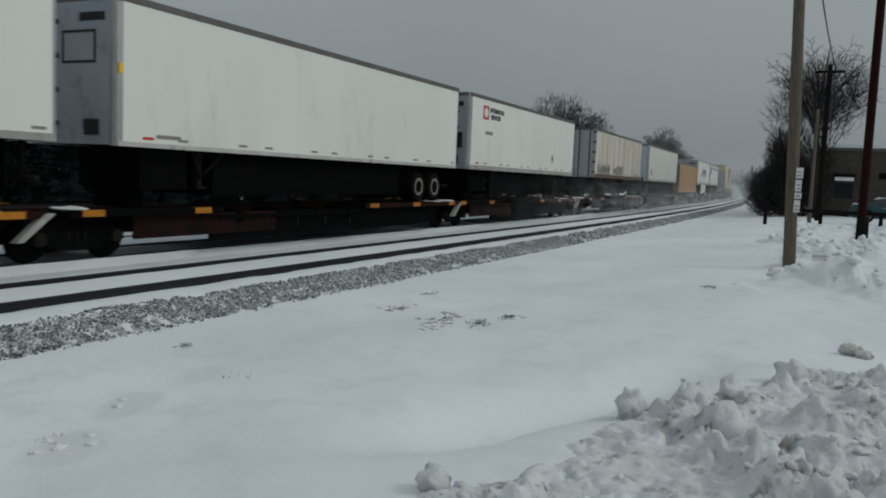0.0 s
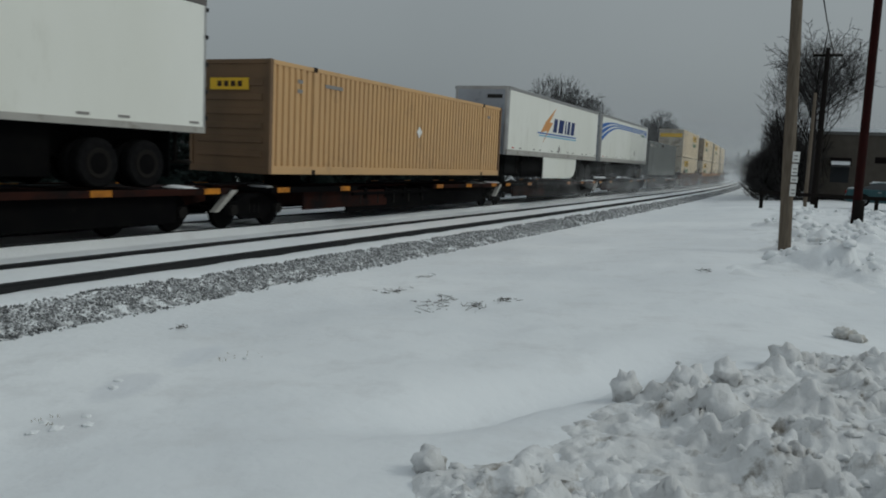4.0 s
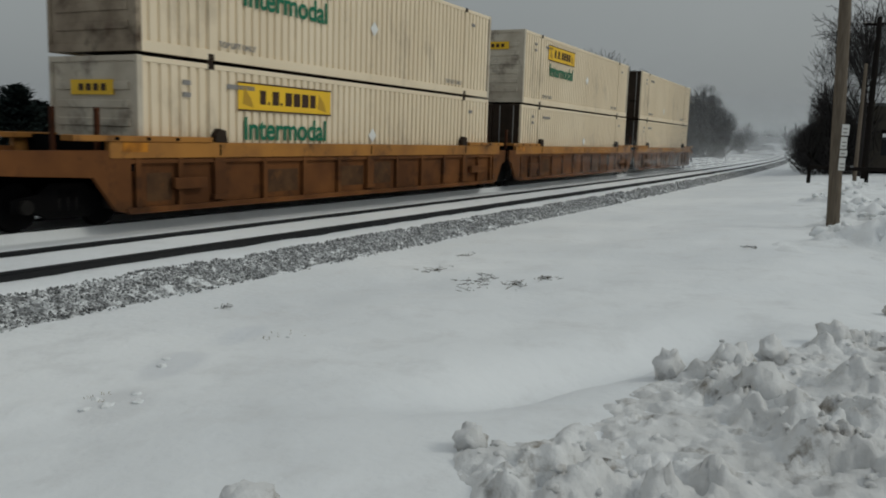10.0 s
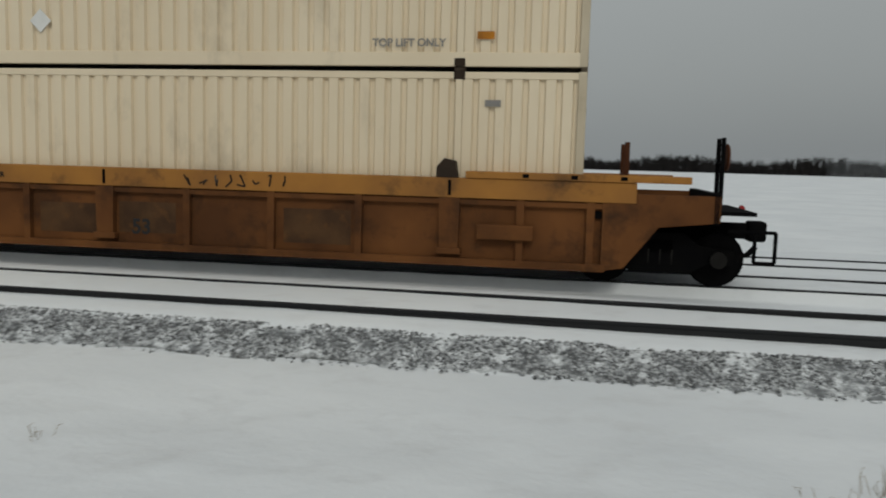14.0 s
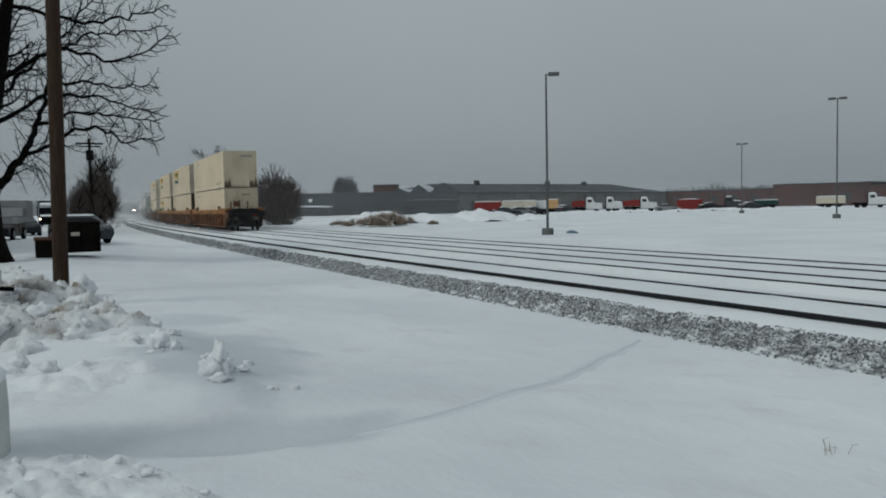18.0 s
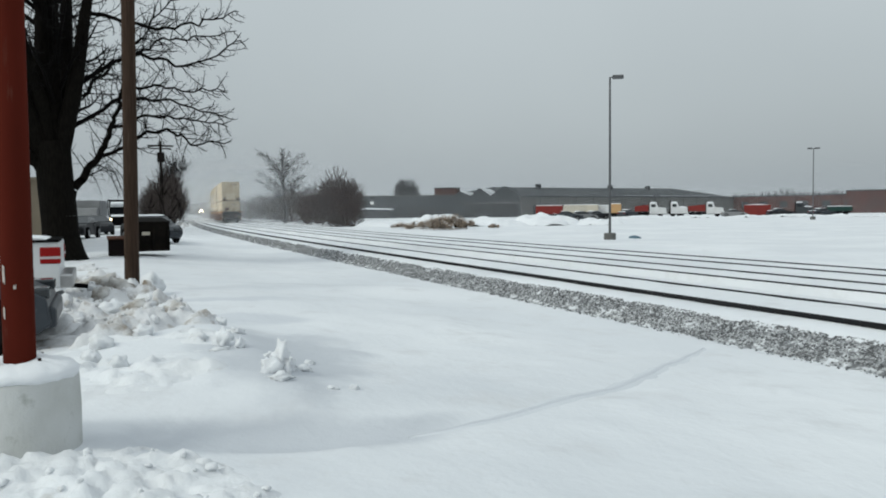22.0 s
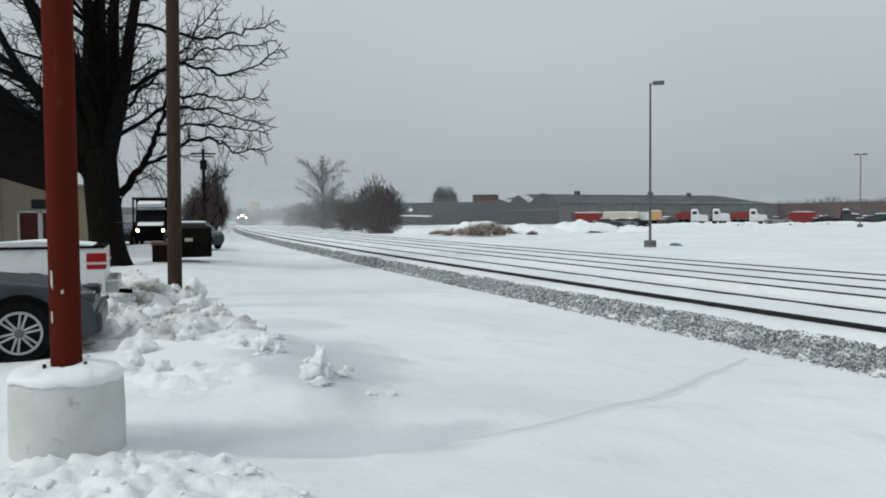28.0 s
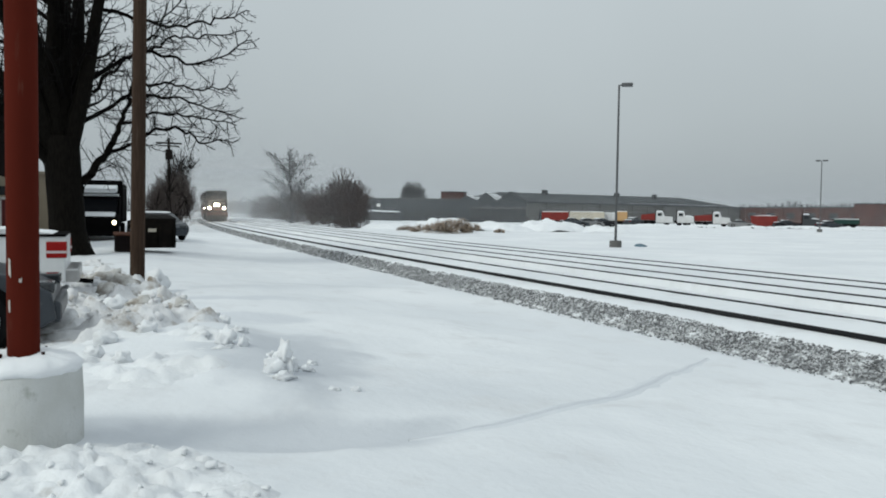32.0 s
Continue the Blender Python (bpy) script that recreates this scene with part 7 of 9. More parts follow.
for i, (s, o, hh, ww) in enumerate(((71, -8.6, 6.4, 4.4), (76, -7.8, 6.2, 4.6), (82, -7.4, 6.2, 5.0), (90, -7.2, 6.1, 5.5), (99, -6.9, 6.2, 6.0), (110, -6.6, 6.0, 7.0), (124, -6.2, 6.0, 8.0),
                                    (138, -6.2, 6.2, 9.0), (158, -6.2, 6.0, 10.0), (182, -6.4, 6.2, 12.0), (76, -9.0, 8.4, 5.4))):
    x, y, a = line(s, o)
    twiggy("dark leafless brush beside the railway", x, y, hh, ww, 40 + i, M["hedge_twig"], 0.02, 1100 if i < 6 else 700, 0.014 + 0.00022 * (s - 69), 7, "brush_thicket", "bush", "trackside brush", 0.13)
# across the line
x, y = polar(-72.1, 93.0)
twiggy("wide many-stemmed bare tree across the tracks", x, y, 12.9, 12.2, 21, M["far_twig"], 0.05, 10000, 0.0185, 18, long=0.055)
for az, d, hh, ww, sd in ((-72.8, 94.0, 11.4, 8.0, 23), (-71.3, 92.5, 10.8, 7.6, 24)):
    x, y = polar(az, d)
    spreading_tree("dark bare tree among others across the tracks", x, y, hh, ww, sd, M["far_twig"], 0.0105, 0.14, 26, 0.34)
for i, (az, d, hh, ww) in enumerate(((-69.6, 90, 4.6, 6.0), (-71.2, 88, 4.6, 6.0), (-73.2, 89, 4.6, 6.0), (-74.9, 94, 4.8, 5.4), (-67.8, 92, 4.6, 5.0))):
    x, y = polar(az, d)
    twiggy("dark brush at the foot of bare trees", x, y, hh, ww, 170 + i, M["far_twig"], 0.02, 1500, 0.024, 6, "brush_thicket", "bush", "trackside brush", 0.10)
x, y = polar(-79.15, 140.0)
twiggy("distant dark rounded bare tree across the tracks", x, y, 12.4, 9.8, 22, M["far_twig"], 0.05, 9500, 0.030, 16, long=0.055)
x, y = polar(-78.8, 141.0)
spreading_tree("distant dark bare tree among others across the tracks", x, y, 10.8, 7.6, 25, M["far_twig"], 0.016, 0.14, 24, 0.36)
for i, (az, d, hh, ww) in enumerate(((-77.6, 136, 6.8, 6.5), (-79.4, 134, 5.6, 7.0), (-80.6, 150, 5.4, 7.0))):
    x, y = polar(az, d)
    twiggy("distant dark brush across the tracks", x, y, hh, ww, 180 + i, M["far_twig"], 0.02, 900, 0.034, 6, "brush_thicket", "bush", "trackside brush", 0.10)
x, y = polar(-81.6, 200.0)
twiggy("distant dark brush across the tracks", x, y, 7.0, 12.0, 76, M["far_twig"], 0.03, 380, 0.05, 6, "brush_thicket", "bush", "trackside brush")
rng_c = random.Random(5)
for i, (az, d, hh, ww) in enumerate(((-67.5, 57, 3.6, 3.2), (-66.3, 55, 4.2, 3.0), (-64.8, 53, 3.6, 3.4), (-63.0, 52, 4.3, 3.2), (-61.0, 50, 4.6, 3.6), (-58.6, 49, 4.5, 3.6), (-55.8, 47, 4.3, 3.6),
                                     (-52.6, 45, 4.6, 3.8), (-49.0, 43, 4.0, 3.8), (-45.6, 41, 3.8, 3.6), (-42.6, 40, 3.9, 3.4), (-39.4, 39, 4.9, 3.6), (-36.6, 37, 3.3, 2.6), (-33.8, 36, 3.6, 3.2), (-30.0, 36, 2.6, 2.6))):
    x, y = polar(az, d)
    conifer(x, y, hh, ww, 100 + i)
    x, y = polar(az + 1.5, d + 3.2)
    conifer(x, y, hh * 0.92, ww * 1.1, 150 + i)
for i, (az, d, hh, ww) in enumerate(((-48.2, 66, 6.2, 4.6), (-52.2, 66, 6.8, 5.0), (-55.2, 68, 7.0, 5.0), (-57.8, 70, 6.6, 5.5), (-60.6, 70, 6.8, 5.0), (-63.2, 72, 6.2, 5.0), (-44.6, 64, 5.6, 5.0), (-41.5, 62, 5.2, 5.0), (-66.5, 78, 6.6, 6.0))):
    x, y = polar(az, d)
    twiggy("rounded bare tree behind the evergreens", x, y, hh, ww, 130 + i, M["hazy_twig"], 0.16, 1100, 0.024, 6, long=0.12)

# left of the second stand: the big tree over the lot
lot_tree()
for i, (s, o, hh, ww) in enumerate(((-76, -7.2, 5.6, 4.0), (-82, -6.6, 6.2, 5.0), (-90, -6.2, 7.0, 5.0), (-99, -6.0, 7.0, 5.5), (-110, -6.0, 7.0, 6.0), (-124, -6.6, 6.8, 7.0), (-142, -7.4, 7.0, 8.0), (-165, -8.0, 7.0, 9.0), (-190, -8.8, 7.2, 10.0))):
    x, y, a = line(s, o)
    twiggy("dark leafless brush beside the far end of the lot", x, y, hh, ww, 60 + i, M["far_brush"], 0.02, 420, 0.017 + 0.0002 * (-76 - s), 5, "brush_thicket", "bush", "trackside brush")
x, y, a = line(-96, -5.4)
twiggy("slender bare tree among trackside brush", x, y, 9.2, 4.2, 31, M["far_twig"], 0.35, 240, 0.022, 5)
for (s, o, hh) in ((-76, -7.0, 8.0), (-98, -6.6, 9.4)):
    x, y, a = line(s, o)
    u = pole("utility_pole", "distant dark utility pole with a crossarm", "utility pole", x, y, 0.0, hh, 0.16, 0.12, M["dark_pole"], group="distant poles")
    block("crossarm", (-0.06, 0.06, -1.1, 1.1, hh - 0.5, hh - 0.36), M["dark_pole"], u)
    block("transformer", (-0.25, 0.25, -0.3, 0.3, hh - 1.9, hh - 1.0), M["dark_pole"], u, bev=0.08)
for i, (s, o, hh, ww) in enumerate(((-92, 13.6, 6.8, 5.0), (-95, 13.2, 7.4, 6.0), (-97, 13.5, 7.6, 7.0), (-103, 14.5, 6.6, 7.0), (-112, 14.0, 6.2, 7.5), (-122, 14.0, 6.0, 8.0), (-131, 13.2, 6.0, 8.0), (-142, 13.6, 6.0, 9.0), (-155, 13.4, 6.0, 10.0), (-170, 13.6, 5.8, 10.0), (-190, 13.4, 5.6, 11.0), (-214, 13.4, 5.4, 12.0), (-244, 13.4, 5.0, 13.0))):
    x, y, a = line(s, o)
    twiggy("dense brown leafless brush along the far side of the tracks", x, y, hh, ww, 80 + i, M["brush"], 0.02, 620, 0.024, 7, "brush_thicket", "bush", "trackside brush", 0.16)
x, y = polar(77.9, 128.0)
spreading_tree("tall bare tree, paled for haze, rising from brown brush", x, y, 12.0, 9.0, 33, M["hazy_twig"], 0.015, 0.22, 30, 0.24)
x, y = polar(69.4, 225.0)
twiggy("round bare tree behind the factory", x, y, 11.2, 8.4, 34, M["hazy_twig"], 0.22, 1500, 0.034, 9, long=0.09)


# ---------------------------------------------------------------- buildings
def facing(a, b):
    """A pose whose x runs from plan point a towards b, and the length between."""
    dx, dy = b[0] - a[0], b[1] - a[1]
    return Matrix.Translation((a[0], a[1], 0)) @ Matrix.Rotation(math.atan2(dy, dx), 4, "Z"), math.hypot(dx, dy)


def brick_shop():
    t = thing("brick_building", "low brown brick building with a flat snow-edged roof", "building", m=Matrix.Translation((75.0, 2.0, 0.2)))
    block("front_wall", (0.0, 0.3, -24.0, 0.0, 0.0, 5.5), M["brown_brick"], t)
    block("side_wall", (0.3, 20.0, -0.3, 0.0, 0.0, 5.5), M["brown_brick"], t)
    block("back_wall", (19.7, 20.0, -24.0, -0.3, 0.0, 5.5), M["brown_brick"], t)
    block("end_wall", (0.3, 19.7, -24.0, -23.7, 0.0, 5.5), M["brown_brick"], t)
    block("roof", (-0.15, 20.1, -24.1, 0.15, 5.5, 5.75), M["snow_clean"], t, "snow-covered flat roof")
    block("coping", (-0.12, -0.02, -24.0, 0.1, 5.25, 5.5), M["grey_wall"], t)
    part("awning", prism(bmesh.new(), [(-0.9, 2.75), (0.0, 3.35), (0.0, 3.2), (-0.9, 2.65)], -3.3, -1.7), M["dark_roof"], t, "black awning")
    part("awning_snow", prism(bmesh.new(), [(-0.92, 2.74), (-0.55, 3.0), (-0.55, 3.05), (-0.92, 2.82)], -3.2, -1.8), M["snow_clean"], t, "snow on the awning")
    for y in (-3.2, -7.6, -12.0):
        w = block("window", (-0.03, 0.02, y, y + 1.4, 1.3, 2.6), M["glass_dark"], t)
        block("window_frame", (-0.06, -0.03, y - 0.06, y + 1.46, 2.6, 2.68), M["grey_wall"], t)
    block("dark_panel", (-0.05, 0.0, -11.0, -5.0, 3.0, 3.5), M["dark_roof"], t)
    return t


brick_shop()


def low_rail():
    t = thing("guard_rail", "low dark timber guard rail edging the lot", "guard rail", m=Matrix.Translation((50.0, 3.7, 0.0)))
    block("beam", (-0.08, 0.08, -12.0, 0.0, 0.74, 0.96), M["dark_pole"], t, bev=0.01)
    for y in (-0.1, -3.0, -6.0, -9.0, -11.9):
        block("post", (0.08, 0.22, y - 0.1, y + 0.1, -0.2, 0.9), M["dark_pole"], t)
    return t


low_rail()
for (sm, om, hm) in ((300, -5.0, 9.0), (330, 9.5, 9.4), (352, -4.5, 8.6)):
    x, y, a = line(sm, om)
    mast = pole("signal_mast", "distant thin railway signal mast", "signal", x, y, grade(sm) - 0.2, hm + grade(sm), 0.16, 0.13, M["dark_pole"], group="distant signals")
    block("signal_head", (-0.2, 0.2, -0.35, 0.35, hm - 1.4, hm + 0.4), M["dark_pole"], mast, bev=0.05)


def factory():
    t = thing("factory_building", "long low dark industrial building with sawtooth roof", "building", "industrial buildings")
    # dark left wing with a snow-covered loading canopy
    m, n = facing(polar(73.4, 198), polar(66.0, 193))
    g = new("left_wing")
    g.parent, g.matrix_local = t, m
    block("wall", (0, n, 0, 14.0, -0.3, 5.05), M["slate_wall"], g)
    block("roof_edge", (-0.2, n + 0.1, -0.15, 14.2, 5.05, 5.22), M["grey_wall"], g)
    part("canopy", prism(bmesh.new(), [(0.5, 2.05), (11.0, 1.75), (11.0, 2.05), (0.5, 2.35)], -2.5, 0.0), M["snow_clean"], g, "snow-covered loading canopy")
    block("canopy_shade", (0.6, 10.9, -2.3, -2.1, -0.2, 1.7), M["dark_void"], g)
    for k in range(5):
        block("dark_door", (11.8 + k * 2.6, 13.6 + k * 2.6, -0.05, 0.1, -0.2, 2.3), M["dark_void"], g)
    for k in range(2):
        block("sign_plate", (1.0 + 4.2 * k, 1.9 + 4.2 * k, -0.08, 0.0, 3.1, 3.8), M["sign_white"], g)
    for k in range(8):
        block("pilaster", (0.4 + k * n / 8, 0.7 + k * n / 8, -0.12, 0.0, 2.4, 5.0), M["slate_wall"], g)
    # brick stack house
    m, n = facing(polar(67.5, 199), polar(65.9, 198))
    g = new("stack_house")
    g.parent, g.matrix_local = t, m
    block("wall", (0, n, 2.0, 7.0, -0.3, 6.95), M["red_brick"], g)
    block("roof_edge", (-0.1, n + 0.1, 1.9, 7.1, 6.95, 7.15), M["slate_wall"], g)
    # sawtooth bays: pale snowy slopes between dark gables
    m, n = facing(polar(66.2, 193), polar(61.3, 190))
    g = new("sawtooth_bays")
    g.parent, g.matrix_local = t, m
    for x0, top, x1 in ((0.0, 5.9, 4.6), (4.6, 6.65, 9.4), (9.4, 7.0, n)):
        k = x1 - x0
        part("bay_wall", prism(bmesh.new(), [(x0, -0.3), (x1, -0.3), (x1, 4.75), (x0 + k * 0.50, top), (x0 + k * 0.42, top), (x0, 4.75)], 0.0, 16.0), M["slate_wall"], g)
        if x1 < n:
            part("bay_snow", prism(bmesh.new(), [(x0 + k * 0.52, top - 0.05), (x0 + k, 4.95), (x0 + k * 1.22, 5.35), (x0 + k * 0.62, top + 0.02)], 0.3, 15.0), M["roof_snow"], g, "snow lying in the roof valley")
    # dark sheet painted on the wall for the shade inside open bays
    block("open_front", (n * 0.17, n * 0.99, -0.08, 0.05, -0.2, 3.0), M["dark_void"], g)
    for i in range(9):
        block("post", (n * (0.17 + i * 0.1), n * (0.17 + i * 0.1) + 0.22, -0.16, -0.08, -0.2, 3.0), M["slate_wall"], g)
    block("lintel", (n * 0.16, n, -0.18, -0.08, 3.0, 3.25), M["grey_wall"], g)
    # long main hall under a low dark roof
    m, n = facing(polar(61.3, 190), polar(47.0, 262))
    g = new("main_hall")
    g.parent, g.matrix_local = t, m
    block("wall", (0, n, 0, 34.0, -0.3, 4.6), M["grey_wall"], g)
    bm = bmesh.new()
    q = [bm.verts.new(p) for p in ((-0.5, -0.5, 4.6), (n, -0.5, 4.6), (n - 8, 16, 7.6), (4, 14, 7.2), (n, 34, 4.6), (-0.5, 34, 4.6))]
    bm.faces.new((q[0], q[1], q[2], q[3])), bm.faces.new((q[3], q[2], q[4], q[5])), bm.faces.new((q[0], q[3], q[5])), bm.faces.new((q[1], q[4], q[2]))
    bmesh.ops.recalc_face_normals(bm, faces=bm.faces[:])
    part("hall_roof", bm, M["slate_wall"], g, "dark shallow roof")
    block("eave", (-0.4, n, -0.6, -0.4, 4.45, 4.7), M["slate_wall"], g)
    for x0, x1, k in ((0.44, 0.58, 0.10), (0.62, 0.88, 0.16), (0.90, 0.985, 0.10)):
        part("roof_snow", prism(bmesh.new(), [(n * x0, 4.95), (n * x1, 4.95), (n * x1, 4.95 + k), (n * x0, 4.95 + k * 0.6)], 1.2, 3.2), M["roof_snow"], g, "strip of snow along the eaves")
    for k in range(14):
        block("pilaster", (k * n / 14, k * n / 14 + 0.35, -0.15, 0.0, -0.3, 4.45), M["grey_wall"], g)
    for k in range(6):
        block("loading_door", (4 + k * n / 6.6, 7 + k * n / 6.6, -0.05, 0.05, -0.2, 2.6), M["slate_wall"], g)
    for x0 in (0.20, 0.52, 0.71):
        block("roof_vent", (n * x0, n * x0 + 1.2, 12.0, 13.0, 6.6, 8.1), M["slate_wall"], g)
    return t


factory()


def brick_works():
    t = thing("brick_works", "long low red brick works behind parked trucks", "building", "industrial buildings")
    m, n = facing(polar(47.0, 262), polar(27.0, 215))
    g = new("hall")
    g.parent, g.matrix_local = t, m
    block("wall", (0, n, 0, 18.0, -0.3, 4.6), M["red_brick"], g)
    block("roof", (-0.2, n + 0.2, -0.2, 18.2, 4.6, 4.85), M["slate_wall"], g)
    for k in range(14):
        x0 = 3 + k * n / 14.3
        block("window", (x0, x0 + 2.6, -0.05, 0.05, 1.4, 3.2), M["dark_void"], g)
        block("pilaster", (x0 - 1.3, x0 - 0.9, -0.2, 0.0, -0.3, 4.5), M["red_brick"], g)
    m, n = facing(polar(40.3, 236), polar(34.6, 228))
    g = new("tall_hall")
    g.parent, g.matrix_local = t, m
    block("wall", (0, n, 1.0, 18.0, -0.3, 5.5), M["red_brick"], g)
    block("roof", (-0.2, n + 0.2, 0.8, 18.2, 5.5, 5.75), M["slate_wall"], g, "flat dark roof")
    return t


brick_works()


def lot_shop():
    t = thing("beige_building", "beige plastered shop with a dark sloping roof and maroon doors", "building")
    g = new("front_block")
    g.parent, g.matrix_local = t, Matrix.Translation((-40.0, -3.4, 0.0))
    block("wall", (-12.0, 0.0, -14.0, 0.0, -0.2, 3.5), M["beige_wall"], g)
    for y in (-2.75, -4.6):
        block("pilaster", (0.0, 0.14, y, y + 0.34, -0.2, 3.5), M["beige_wall"], g)
    for y, w in ((-1.66, 0.69), (-0.75, 0.70)):
        block("door", (0.0, 0.06, y, y + w, 0.0, 1.95), M["maroon_door"], g)
    for y, w in ((-0.95, 0.18), (-1.78, 0.10), (-0.04, 0.10)):
        block("door_frame", (0.0, 0.09, y, y + w, 0.0, 2.05), M["sign_white"], g)
    block("door_head", (0.0, 0.09, -1.78, 0.06, 1.97, 2.07), M["sign_white"], g)
    block("transom", (0.0, 0.04, -1.2, -0.35, 2.15, 2.55), M["glass_dark"], g)
    block("window", (0.0, 0.04, -3.9, -3.1, 0.9, 1.9), M["glass_dark"], g)
    block("window_sill", (0.0, 0.12, -3.95, -3.05, 0.82, 0.9), M["sign_white"], g)
    g = new("roof_slope")
    g.parent, g.matrix_local = t, Matrix.Translation((-36.0, 0.0, 0.0))
    bm = bmesh.new()
    eave = [(-18.0, 3.9), (-5.2, 3.32), (-3.35, 2.72), (-3.42, 5.2), (-5.1, 7.0), (-9.0, 9.6), (-18.0, 9.6)]
    a, b = [bm.verts.new((0.0, y, z)) for y, z in eave], [bm.verts.new((-14.0, y, z + 0.5)) for y, z in eave]
    for i in range(len(eave)):
        bm.faces.new((a[i], a[(i + 1) % len(eave)], b[(i + 1) % len(eave)], b[i]))
    bm.faces.new(a[::-1]), bm.faces.new(b)
    bmesh.ops.recalc_face_normals(bm, faces=bm.faces[:])
    part("gable", bm, M["dark_roof"], g, "dark sloping gable")
    part("drip_edge", tube(bmesh.new(), (0.02, -18.0, 3.86), (0.02, -5.2, 3.28), 0.06, n=8), M["grey_wall"], g)
    for y in (-6.0, -11.0, -16.0):
        block("post", (-0.2, 0.0, y, y + 0.2, -0.2, 3.6), M["dark_pole"], g)
    g = new("rear_block")
    g.parent, g.matrix_local = t, Matrix.Translation((-47.0, -2.05, 0.0))
    block("wall", (-8.0, 0.0, -4.5, 0.0, -0.2, 3.36), M["beige_wall"], g)
    block("roof_cap", (-8.1, 0.14, -4.6, 0.14, 3.36, 3.52), M["beige_wall"], g)
    block("corner_strip", (-0.02, 0.05, -0.22, 0.02, -0.2, 3.35), M["beige_wall"], g)
    block("sign_board", (0.0, 0.05, -2.0, -1.2, 1.7, 2.1), M["ghost_ink"], g)
    return t


lot_shop()
x, y = polar(-25.1, 62)
mast = pole("lamp_mast", "thin orange mast far beyond the tracks", "street lamp", x, y, -0.2, 5.0, 0.06, 0.05, M["amber"])
part("arm", tube(bmesh.new(), (0, 0, 5.2), (1.0, 0.3, 5.1), 0.05, n=6), M["amber"], mast)


# ---------------------------------------------------------------- vehicles
def side_shell(name, prof, half, belt, tuck, mat, t, label=""):
    """A body from a side outline (x, z), narrowing above the belt."""
    bm = bmesh.new()
    def yw(z):
        return half - (tuck * max(0.0, z - belt)) - 0.05 * max(0.0, 0.42 - z)
    a, b = [bm.verts.new((x, -yw(z), z)) for x, z in prof], [bm.verts.new((x, yw(z), z)) for x, z in prof]
    k = len(prof)
    for i in range(k):
        bm.faces.new((a[i], a[(i + 1) % k], b[(i + 1) % k], b[i]))
    bm.faces.new(a[::-1]), bm.faces.new(b)
    bmesh.ops.recalc_face_normals(bm, faces=bm.faces[:])
    bmesh.ops.bevel(bm, geom=[e for e in bm.edges], offset=0.035, segments=2, affect="EDGES", profile=0.6, clamp_overlap=True)
    return part(name, bm, mat, t, label)


def car_wheel(t, x, y, r, spokes=True):
    s = 1 if y > 0 else -1
    w = part("tyre", turned(bmesh.new(), [(r * 0.62, -0.10), (r * 0.95, -0.11), (r, -0.06), (r, 0.06), (r * 0.95, 0.11), (r * 0.62, 0.10)], (0, 0, 0), "Y", 28), M["rubber"], t)
    w.location = (x, y, r)
    part("rim", turned(bmesh.new(), [(r * 0.60, s * 0.096), (r * 0.60, s * 0.112), (r * 0.655, s * 0.118), (r * 0.68, s * 0.106)], (0, 0, 0), "Y", 32, True), M["alloy"], w)
    part("brake_disc", turned(bmesh.new(), [(r * 0.10, -0.01), (r * 0.555, -0.01), (r * 0.555, 0.01), (r * 0.10, 0.01)], (0, s * 0.062, 0), "Y", 24), M["rubber"], w)
    if spokes:
        for i in range(6):
            for da in (-0.15, 0.15):
                a = 2 * math.pi * i / 6 + 0.3
                bm = bmesh.new()
                tube(bm, (0.05 * math.cos(a + 2 * da), s * 0.10, 0.05 * math.sin(a + 2 * da)), (r * 0.62 * math.cos(a + da), s * 0.105, r * 0.62 * math.sin(a + da)), 0.016, 0.013, 6)
                part("spoke", bm, M["alloy"], w)
        part("hub_cap", turned(bmesh.new(), [(0.055, 0.0), (0.05, s * 0.03), (0.03, s * 0.035)], (0, s * 0.09, 0), "Y", 14), M["dark_alu"], w)
    return w


